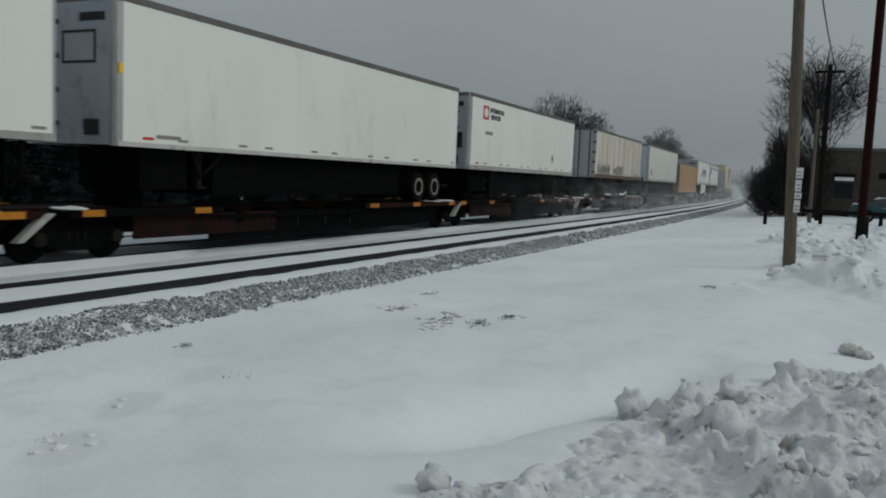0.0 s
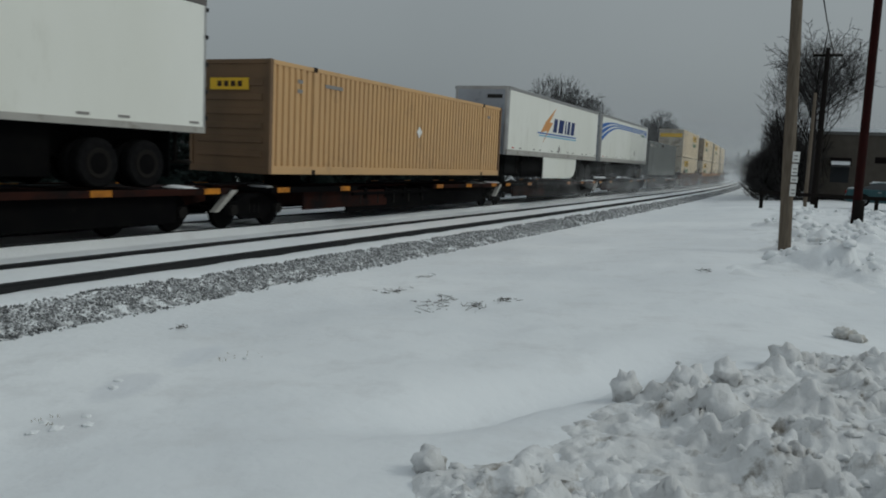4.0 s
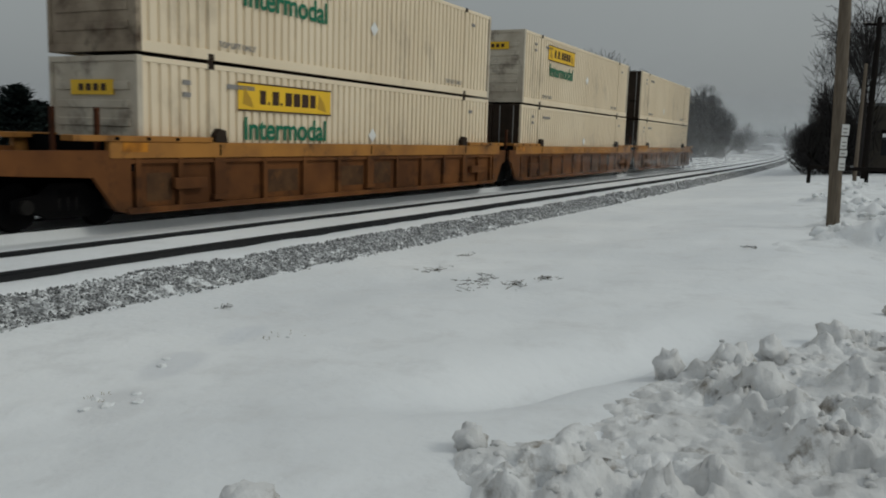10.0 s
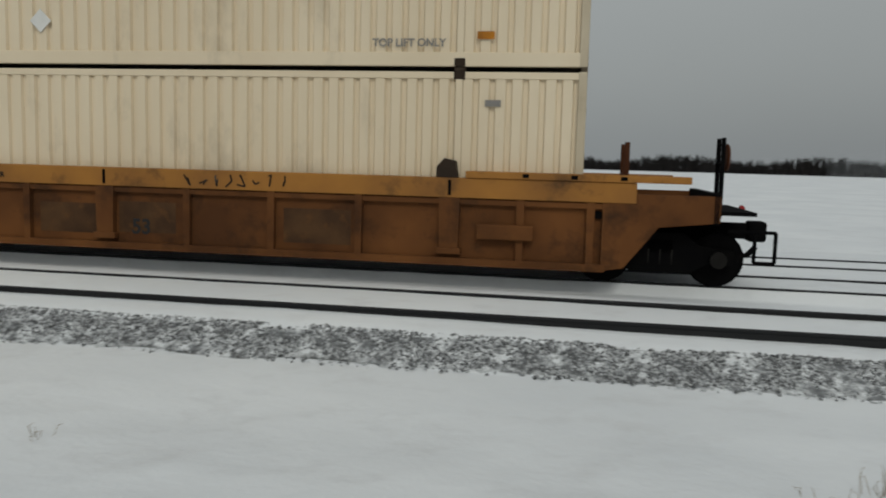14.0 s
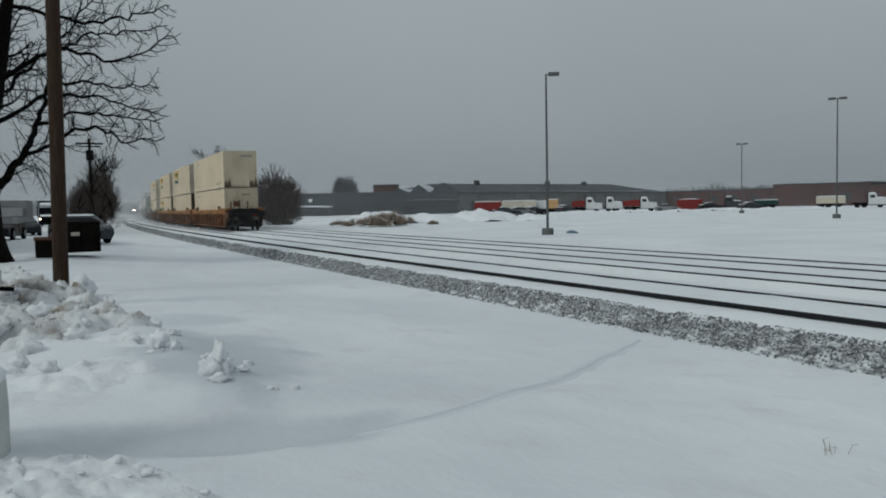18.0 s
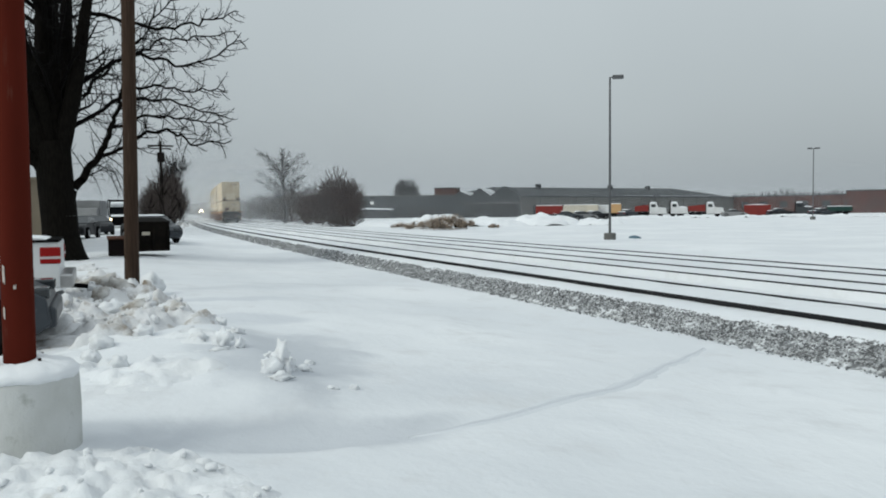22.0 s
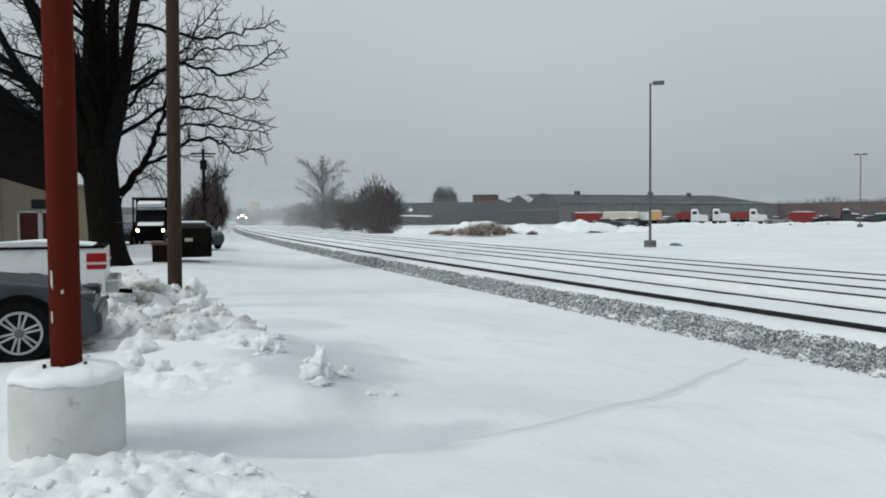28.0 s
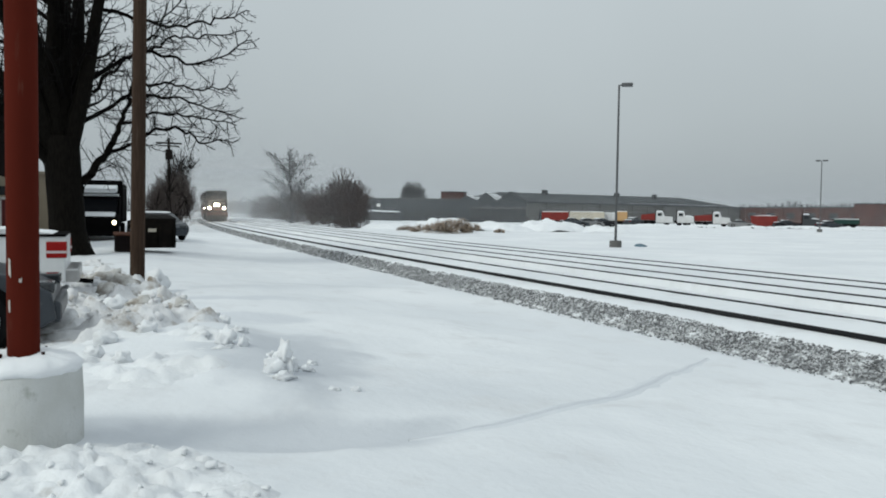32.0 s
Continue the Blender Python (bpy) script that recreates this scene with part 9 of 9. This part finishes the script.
snow_bank("heap of broken ploughed snow clods beside the camera's stand", 1.4, 12.0, -4.5, 2.8, 0.028, mask_a, 0.06, 0.23, 1, None, 2.3, False, 700, 0.036, 0.35)
clods("snow_lump", "upright block of broken snow on the bank", [(6.25, 0.62, 0.20, 0.10), (7.7, 0.72, 0.15, 0.10), (7.15, 0.95, 0.17, 0.06), (6.75, 1.42, 0.13, 0.08), (4.35, 2.10, 0.11, 0.05), (8.7, 0.25, 0.16, 0.06), (5.3, 0.2, 0.13, 0.05), (7.9, -0.35, 0.14, 0.05)], 3, M["snow_bank"], 1.25)
clods("snow_lump", "grey broken snow lump on smooth snow", [(10.9, -0.28, 0.14, 0.05), (10.75, -0.45, 0.10, 0.02), (11.2, -0.40, 0.08, 0.02)], 4, M["dirty_snow"])
clods("snow_lump", "rounded grey boulder of frozen snow", [(2.95, 2.66, 0.16, 0.09)], 14, M["snow_bank"], 0.9, 0.45)


clods("snow_lump", "small crusty knob of wind-packed snow", [(4.15, 5.20, 0.055, 0.0), (4.32, 5.05, 0.045, 0.0), (4.02, 5.30, 0.05, 0.0), (4.45, 5.22, 0.04, 0.0), (4.22, 5.42, 0.045, 0.0), (5.2, 5.75, 0.05, 0.0), (5.4, 5.9, 0.04, 0.0), (6.75, 5.5, 0.045, 0.0)], 15, M["lot_snow"], 0.5, 0.9)


def mask_b(x, y):
    edge = 1.9 + 0.05 * (x - 16) if x < 26 else 2.4 + 0.055 * (x - 26)
    near, side = smooth(14.2, 18.0, x) * (1 - 0.42 * smooth(33, 41, x)) * (1 - smooth(47, 50, x)) * smooth(-6.4, -4.5, y), edge - y + 0.9 * noise.noise(Vector((x, y, 2)) * 0.5)
    k = min(1.0, side / 2.2)
    return k * near if k > 0 else k * 0.2


snow_bank("long ploughed snow bank round the poles", 14.0, 50.0, -6.5, 5.2, 0.10, mask_b, 0.20, 0.55, 2, M["lot_snow"], 0.9, True, 420, 0.12)


def mask_c(x, y):
    k = 1.0 - ((x + 15.5) / 10.0) ** 2 - ((y - 0.05 - 0.05 * (x + 12)) / 1.35) ** 2 + 0.7 * noise.noise(Vector((x, y, 8)) * 0.5)
    k = min(k, (-9.6 - x + 0.8 * noise.noise(Vector((x, y, 3)) * 0.9)) * 0.5)
    return min(1.0, k * 1.1) if k > 0 else k


snow_bank("ploughed snow bank along the lot edge with dirty clods", -26.0, -5.0, -3.4, 2.8, 0.05, mask_c, 0.14, 0.30, 5, M["edge_snow"], 1.3, True, 200, 0.06, 0.25)


def mask_e(x, y):
    k = 1.0 - ((x + 8.9) / 2.2) ** 2 - ((y - 0.25) / 1.1) ** 2 + 0.5 * noise.noise(Vector((x, y, 6)) * 0.9)
    return min(1.0, k * 1.1) if k > 0 else k


snow_bank("low soft mounds of trampled snow beside the concrete base", -11.4, -6.4, -1.2, 1.8, 0.04, mask_e, 0.03, 0.13, 9, M["lot_snow"], 1.7, False, 0, 0.04, 0.12)


def mask_d(x, y):
    k = 1.0 - ((x + 4.6) / 1.5) ** 2 - ((y + 0.35) / 1.3) ** 2 + 0.35 * noise.noise(Vector((x, y, 1)) * 1.2)
    return min(1.0, k * 1.3) if k > 0 else k


snow_bank("low heap of loose snow before the concrete base", -6.6, -2.6, -2.2, 1.6, 0.035, mask_d, 0.03, 0.10, 6, M["lot_snow"], 2.6, False, 50, 0.03)
clods("snow_lump", "dirty brown-grey ploughed snow clod by the pole", [(-16.9, 0.10, 0.32, 0.24), (-16.2, 0.38, 0.26, 0.18), (-17.6, -0.2, 0.26, 0.16), (-15.0, 0.05, 0.20, 0.14), (-13.0, 0.55, 0.20, 0.16), (-11.6, 0.95, 0.20, 0.12), (-12.2, 0.80, 0.17, 0.16), (-14.0, -0.5, 0.14, 0.06), (-12.6, -0.55, 0.12, 0.05), (-19.5, -0.6, 0.22, 0.1)], 8, M["dirty_snow"])
clods("snow_lump", "loose snow lump on the lot", [(-17.0, 0.95, 0.30, 0.16), (-11.5, 0.62, 0.20, 0.10), (-12.0, 0.85, 0.24, 0.10), (-11.1, 0.48, 0.18, 0.06), (-12.4, 1.45, 0.13, 0.05), (-11.2, 1.5, 0.10, 0.04), 
                                                  (-8.8, -0.1, 0.12, 0.06), (-8.2, 0.15, 0.09, 0.05), (-9.6, 0.0, 0.13, 0.06), (-9.9, 0.45, 0.11, 0.05), (-14.4, 0.75, 0.2, 0.08), (-7.0, 2.1, 0.05, 0.0), (-13.3, 0.15, 0.2, 0.08), (-15.6, -0.6, 0.2, 0.1)], 7, M["lot_snow"])
clods("snow_lump", "jagged upright lump of wind-carved snow", [(-8.78, 1.20, 0.095, 0.06), (-8.62, 1.34, 0.06, 0.02), (-7.42, 1.53, 0.105, 0.07), (-7.36, 1.43, 0.075, 0.02), (-7.52, 1.63, 0.065, 0.02)], 21, M["snow_clean"], 1.5, 1.7)
clods("snow_lump", "small crumbled snow lump", [(-8.5, 1.12, 0.07, 0.0), (-7.2, 1.47, 0.09, 0.0), (-7.6, 1.78, 0.07, 0.0), (-8.1, 1.55, 0.06, 0.0), (-9.2, 1.0, 0.09, 0.02), (-9.6, 1.45, 0.08, 0.0), (-8.3, 2.0, 0.05, 0.0), (-7.0, 1.9, 0.05, 0.0)], 22, M["lot_snow"], 0.7, 1.6)
for i, (az, d, w, hh) in enumerate(((67.3, 83, 3.6, 1.35), (65.9, 90, 4.0, 0.6), (63.3, 92, 4.2, 0.95), (60.2, 95, 4.0, 1.35), (58.6, 98, 3.0, 1.0), (56.0, 98, 3.4, 0.6), (-74.3, 88, 4.5, 1.0), (70.8, 92, 4.0, 0.5))):
    cx, cy = polar(az, d)
    snow_bank("heap of ploughed snow across the tracks", cx - w, cx + w, cy - w, cy + w, 0.35, lambda x, y, cx=cx, cy=cy, w=w: 1.0 - (math.hypot(x - cx, y - cy) / w) ** 2 + 0.3 * noise.noise(Vector((x, y, 0)) * 0.4), hh, 0.3, 10 + i, M["snow_clean"], 0.6)


def mask_f(x, y):
    d = math.hypot(x, y)
    az = math.degrees(math.atan2(-x, y))
    k = 1.0 - ((d - 146 - 0.9 * (54 - az)) / 3.2) ** 2 + 0.9 * noise.noise(Vector((x, y, 5)) * 0.22) - 0.25
    return min(1.0, k) if 36 < az < 58 else -1.0


snow_bank("low ploughed ridge of snow before the yard", -122.0, -84.0, 74.0, 132.0, 0.5, mask_f, 0.28, 0.30, 31, M["snow_clean"], 0.5)


def groove_shade_strips():
    """Grey strips laid along the groove to paint its shade, paler towards the edges."""
    way = bow([Vector((x, y, 0)) for x, y in GROOVE[:-2]], 8)
    t = thing("shaded_groove", "greyer strips painting the shade of a shallow groove in snow", "track mark", kind="stuff")
    for name, half, lift, mat in (("groove_side", 0.135, 0.012, M["groove_edge_shade"]), ("groove_floor", 0.062, 0.017, M["groove_shade"])):
        v, f = [], []
        for i, p in enumerate(way):
            d = (way[min(i + 1, len(way) - 1)] - way[max(i - 1, 0)]).normalized()
            n = Vector((-d.y, d.x, 0))
            w = (half + 0.16 * smooth(3.0, 1.4, p.y)) * (1 + 0.45 * noise.noise(p * 3.0) + 0.25 * noise.noise(p * 9.0)) * min(1.0, 0.4 + 0.08 * i, 0.02 + 0.06 * (len(way) - 1 - i))
            for k in (-1.0, -0.5, 0.5, 1.0):
                q = p + n * w * k
                v.append((q.x, q.y, gz(q.x, q.y) + (lift if abs(k) < 0.6 else lift - 0.022)))
        for i in range(len(way) - 1):
            for k in (0, 1, 2):
                f.append((4 * i + k, 4 * i + k + 1, 4 * i + k + 5, 4 * i + k + 4))
        part(name, from_arrays(name, v, f, mat, True), None, t)


groove_shade_strips()


def tuft(label, x, y, n, height, spread_r, seed, mat, name="dry_weeds"):
    rng = random.Random(seed)
    segs = []
    for i in range(n):
        a, r = rng.random() * 6.283, spread_r * math.sqrt(rng.random())
        p = Vector((r * math.cos(a), r * math.sin(a), -0.03))
        q = p + Vector((rng.gauss(0, 0.25), rng.gauss(0, 0.25), 1)) * height * rng.uniform(0.4, 1.0)
        e = q + Vector((rng.gauss(0, 0.4), rng.gauss(0, 0.4), rng.uniform(-0.2, 0.5))) * height * 0.4
        segs += [(*p, *q, 0.0028, 0.0024), (*q, *e, 0.0024, 0.0016)]
    return tagged(new(name, limb_mesh(name, segs, mat, 3)), label, "weeds", "weeds in the snow")


for i, (x, y, n, hh, r) in enumerate(((2.13, 5.78, 8, 0.26, 0.13), (1.75, 5.5, 4, 0.18, 0.2), (2.36, 5.75, 7, 0.30, 0.10), (4.23, 5.44, 6, 0.06, 0.16),
                                      (6.8, 5.6, 7, 0.06, 0.25), (-4.0, 5.40, 4, 0.14, 0.10))):
    w = tuft("dry grass stems poking through snow", x, y, n * 2, hh * 0.85, r, 200 + i, M["straw"])
    w.location = (x, y, gz(x, y))
for i, (x, y, n, r) in enumerate(((12.0, 6.65, 8, 0.28), (11.5, 5.5, 14, 0.34), (11.25, 4.75, 11, 0.26), (11.75, 4.5, 9, 0.18), (14.0, 7.0, 4, 0.15), (7.86, 7.45, 4, 0.12), (16.2, 2.1, 5, 0.22), (10.9, 5.3, 5, 0.3))):
    rng_w, segs = random.Random(230 + i), []
    for k in range(n * 3):
        p = Vector((rng_w.gauss(0, r * 0.8), rng_w.gauss(0, r * 0.35), rng_w.uniform(0.0, 0.02)))
        q = p + Vector((rng_w.gauss(0, 0.07), rng_w.gauss(0, 0.07), rng_w.uniform(-0.01, 0.045)))
        segs.append((*p, *q, 0.0055, 0.003))
    w = tagged(new("dead_weeds", limb_mesh("dead_weeds", segs, M["dead_stems"], 3)), "flattened dark weeds on the snow", "weeds", "weeds in the snow")
    w.location = (x, y, gz(x, y) + 0.01)
for i, (az, d, hh, ww) in enumerate(((67.5, 76, 1.35, 2.8), (66.9, 76, 1.5, 2.6), (65.9, 77, 1.6, 2.6), (65.3, 78, 1.1, 2.0), (68.9, 79, 0.9, 2.6), (69.8, 80, 0.7, 2.2), (63.2, 80, 0.5, 1.2))):
    x, y = polar(az, d)
    twiggy("tan brush standing in the snow by the tracks", x, y, hh, ww, 260 + i, M["tan_brush"], 0.02, 620, 0.013, 6, "roadside_brush", "bush", "roadside brush", 0.16)
x, y = polar(53.4, 52.0)
tarp = bmesh.new()
bmesh.ops.create_icosphere(tarp, subdivisions=3, radius=0.55)
for v in tarp.verts:
    v.co = 0.55 * Vector((v.co.x * 1.6, v.co.y, max(-0.1, v.co.z * 0.6))) * (1 + 0.2 * noise.noise(v.co * 2))
solid("tarpaulin_heap", tarp, M["tarp_blue"], "blue tarpaulin heap half buried by a lamp foot", "tarpaulin", m=Matrix.Translation((x, y, gz(x, y))))

# far treeline closing the view all round
def treeline():
    rng = np.random.default_rng(8)
    segs = []
    for az in np.arange(-180, 180, 0.10):
        d = 420 + 40 * noise.noise(Vector((az * 0.05, 3, 0)))
        if -95 < az < -80 or 78 < az < 92:
            d = 620
        hh = ((7.5 if not 25 < az < 62 else 8.8) + 4.5 * noise.noise(Vector((az * 0.22, 0, 0))) + 2.5 * noise.noise(Vector((az * 1.7, 5, 0)))) * d / 420
        x, y = polar(az, d)
        for k in range(7):
            a = rng.random() * 6.283
            b = Vector((x + rng.normal(0, 2.0), y + rng.normal(0, 2.0), 0))
            e = b + Vector((math.cos(a) * 1.2, math.sin(a) * 1.2, max(1.5, hh * rng.uniform(0.6, 0.98))))
            segs.append((*b, *e, 0.50, 0.12))
    t = new("distant_trees", limb_mesh("distant_trees", segs, M["far_twig"], 3))
    tagged(t, "hazy line of distant bare trees", "trees", kind="stuff")


treeline()

# flat translucent sheets across the line that imitate blown-snow haze, thickening with distance
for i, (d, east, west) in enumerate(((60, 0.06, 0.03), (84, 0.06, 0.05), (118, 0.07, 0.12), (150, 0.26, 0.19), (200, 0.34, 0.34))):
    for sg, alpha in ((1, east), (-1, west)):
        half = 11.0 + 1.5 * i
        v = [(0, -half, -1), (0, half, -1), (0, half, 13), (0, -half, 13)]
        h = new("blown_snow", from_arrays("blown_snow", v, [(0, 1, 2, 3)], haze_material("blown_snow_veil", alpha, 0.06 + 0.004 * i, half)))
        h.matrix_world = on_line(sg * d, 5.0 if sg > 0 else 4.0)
        tagged(h, "flat translucent sheet for the haze of blown snow", "blown snow", kind="stuff")
def low_drift(name, alpha, low, high):
    """Ragged powder whirled up beside the wheels: thin, thickest near the ground."""
    m = bpy.data.materials.new(name)
    m.use_nodes = True
    n, l = m.node_tree.nodes, m.node_tree.links
    n.clear()
    out, mix, tr, df = n.new("ShaderNodeOutputMaterial"), n.new("ShaderNodeMixShader"), n.new("ShaderNodeBsdfTransparent"), n.new("ShaderNodeBsdfDiffuse")
    df.inputs["Color"].default_value = (0.80, 0.82, 0.84, 1)
    tc, mp, t, r = n.new("ShaderNodeTexCoord"), n.new("ShaderNodeMapping"), n.new("ShaderNodeTexNoise"), n.new("ShaderNodeMapRange")
    sp, up, far, m1, m2 = n.new("ShaderNodeSeparateXYZ"), n.new("ShaderNodeMapRange"), n.new("ShaderNodeMapRange"), n.new("ShaderNodeMath"), n.new("ShaderNodeMath")
    mp.inputs["Scale"].default_value = (0.10, 0.3, 0.5)
    t.inputs["Detail"].default_value = 4.0
    l.new(tc.outputs["Object"], mp.inputs["Vector"])
    l.new(mp.outputs["Vector"], t.inputs["Vector"])
    r.inputs["From Min"].default_value, r.inputs["From Max"].default_value = 0.35, 0.72
    r.inputs["To Max"].default_value = alpha
    l.new(t.outputs["Fac"], r.inputs["Value"])
    l.new(tc.outputs["Object"], sp.inputs[0])
    up.interpolation_type = far.interpolation_type = "SMOOTHSTEP"
    up.inputs["From Min"].default_value, up.inputs["From Max"].default_value = low, high
    up.inputs["To Min"].default_value, up.inputs["To Max"].default_value = 1.0, 0.0
    l.new(sp.outputs["Z"], up.inputs["Value"])
    far.inputs["From Min"].default_value, far.inputs["From Max"].default_value = 26.0, 75.0
    l.new(sp.outputs["X"], far.inputs["Value"])
    m1.operation = m2.operation = "MULTIPLY"
    l.new(r.outputs["Result"], m1.inputs[0])
    l.new(up.outputs["Result"], m1.inputs[1])
    l.new(m1.outputs["Value"], m2.inputs[0])
    l.new(far.outputs["Result"], m2.inputs[1])
    l.new(m2.outputs["Value"], mix.inputs["Fac"])
    l.new(tr.outputs[0], mix.inputs[1])
    l.new(df.outputs[0], mix.inputs[2])
    l.new(mix.outputs[0], out.inputs["Surface"])
    return m


for off, alpha, high in ((1.75, 0.38, 2.2), (2.0, 0.30, 3.4)):
    v, f = [], []
    for k in range(24):
        x, y, a = line(26.0 + 9.0 * k, off)
        v += [(x, y, -0.1), (x, y, high)]
        if k:
            f.append((2 * k - 2, 2 * k, 2 * k + 1, 2 * k - 1))
    h = new("drifting_powder", from_arrays("drifting_powder", v, f, low_drift("whirled_powder", alpha, 0.2, high)))
    tagged(h, "powder snow whirled up beside the passing train", "blown snow", kind="stuff")
# wide translucent sheets added to pale the far distance like haze
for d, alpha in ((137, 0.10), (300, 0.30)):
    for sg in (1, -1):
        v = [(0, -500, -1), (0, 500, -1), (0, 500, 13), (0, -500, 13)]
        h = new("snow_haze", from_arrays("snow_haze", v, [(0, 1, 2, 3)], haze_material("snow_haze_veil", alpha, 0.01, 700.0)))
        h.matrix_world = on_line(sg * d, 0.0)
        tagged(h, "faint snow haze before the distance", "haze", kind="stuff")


# ---------------------------------------------------------------- tie ends along the near shoulder
tie_mesh = to_mesh("tie", box(bmesh.new(), -0.115, 0.115, -1.42, 1.35, -0.33, -0.15, 0.01), M["tie"])
for k in range(-130, 131):
    s = k * 0.56 + 0.04 * math.sin(k * 2.7)
    ob = part("tie", tie_mesh, None, TRACK_ONE)
    x, y, a = line(s, 0.02 * math.sin(k * 1.9))
    ob.matrix_local = Matrix.Translation((x, y, 0.035 * (noise.noise(Vector((k * 0.4, 0, 0))) - 0.75))) @ Matrix.Rotation(a + 0.02 * math.sin(k * 3.1), 4, "Z")


# ---------------------------------------------------------------- what moves
# (seconds, place of the last box's rear end along the line)
TRAIN = [(0, 236.0), (3, 184.8), (6, 134.0), (8, 100.0), (9, 82.9), (10, 66.2), (11, 49.5), (12, 32.85), (13, 16.0), (13.5, 8.0), (15.5, -24.0), (17, -48.1),
         (19, -80.2), (23, -144.4), (28, -224.5), (32, -288.5)]


# the locomotive's nose end, coming the other way
MEETING = [(0, -915.0), (10, -667.0), (20, -419.0), (25, -295.0), (28, -220.0), (29.5, -183.0), (31, -144.5), (32, -119.0)]


# the refuse truck: (seconds, bearing, distance)
ROUND = [(0, 88.4, 112.0), (16, 88.6, 110.0), (20, 88.65, 104.0), (23, 88.75, 92.0), (25.5, 88.85, 75.0), (28, 89.45, 57.0), (30, 89.85, 50.5), (32, 90.35, 45.5)]


def motions():
    walk(TRUCK, [(t, Matrix.Translation((*polar(az, d), 0.0)) @ Matrix.Rotation(radians(-4), 4, "Z")) for t, az, d in ROUND])
    for ob, back in LOCO:
        walk(ob, [(t, on_line(s + back - 10.6, 0.0)) for t, s in MEETING])
    for ob, centre, off, z in MOVES:
        walk(ob, [(t, on_line(s + centre, off, z)) for t, s in TRAIN])


motions()
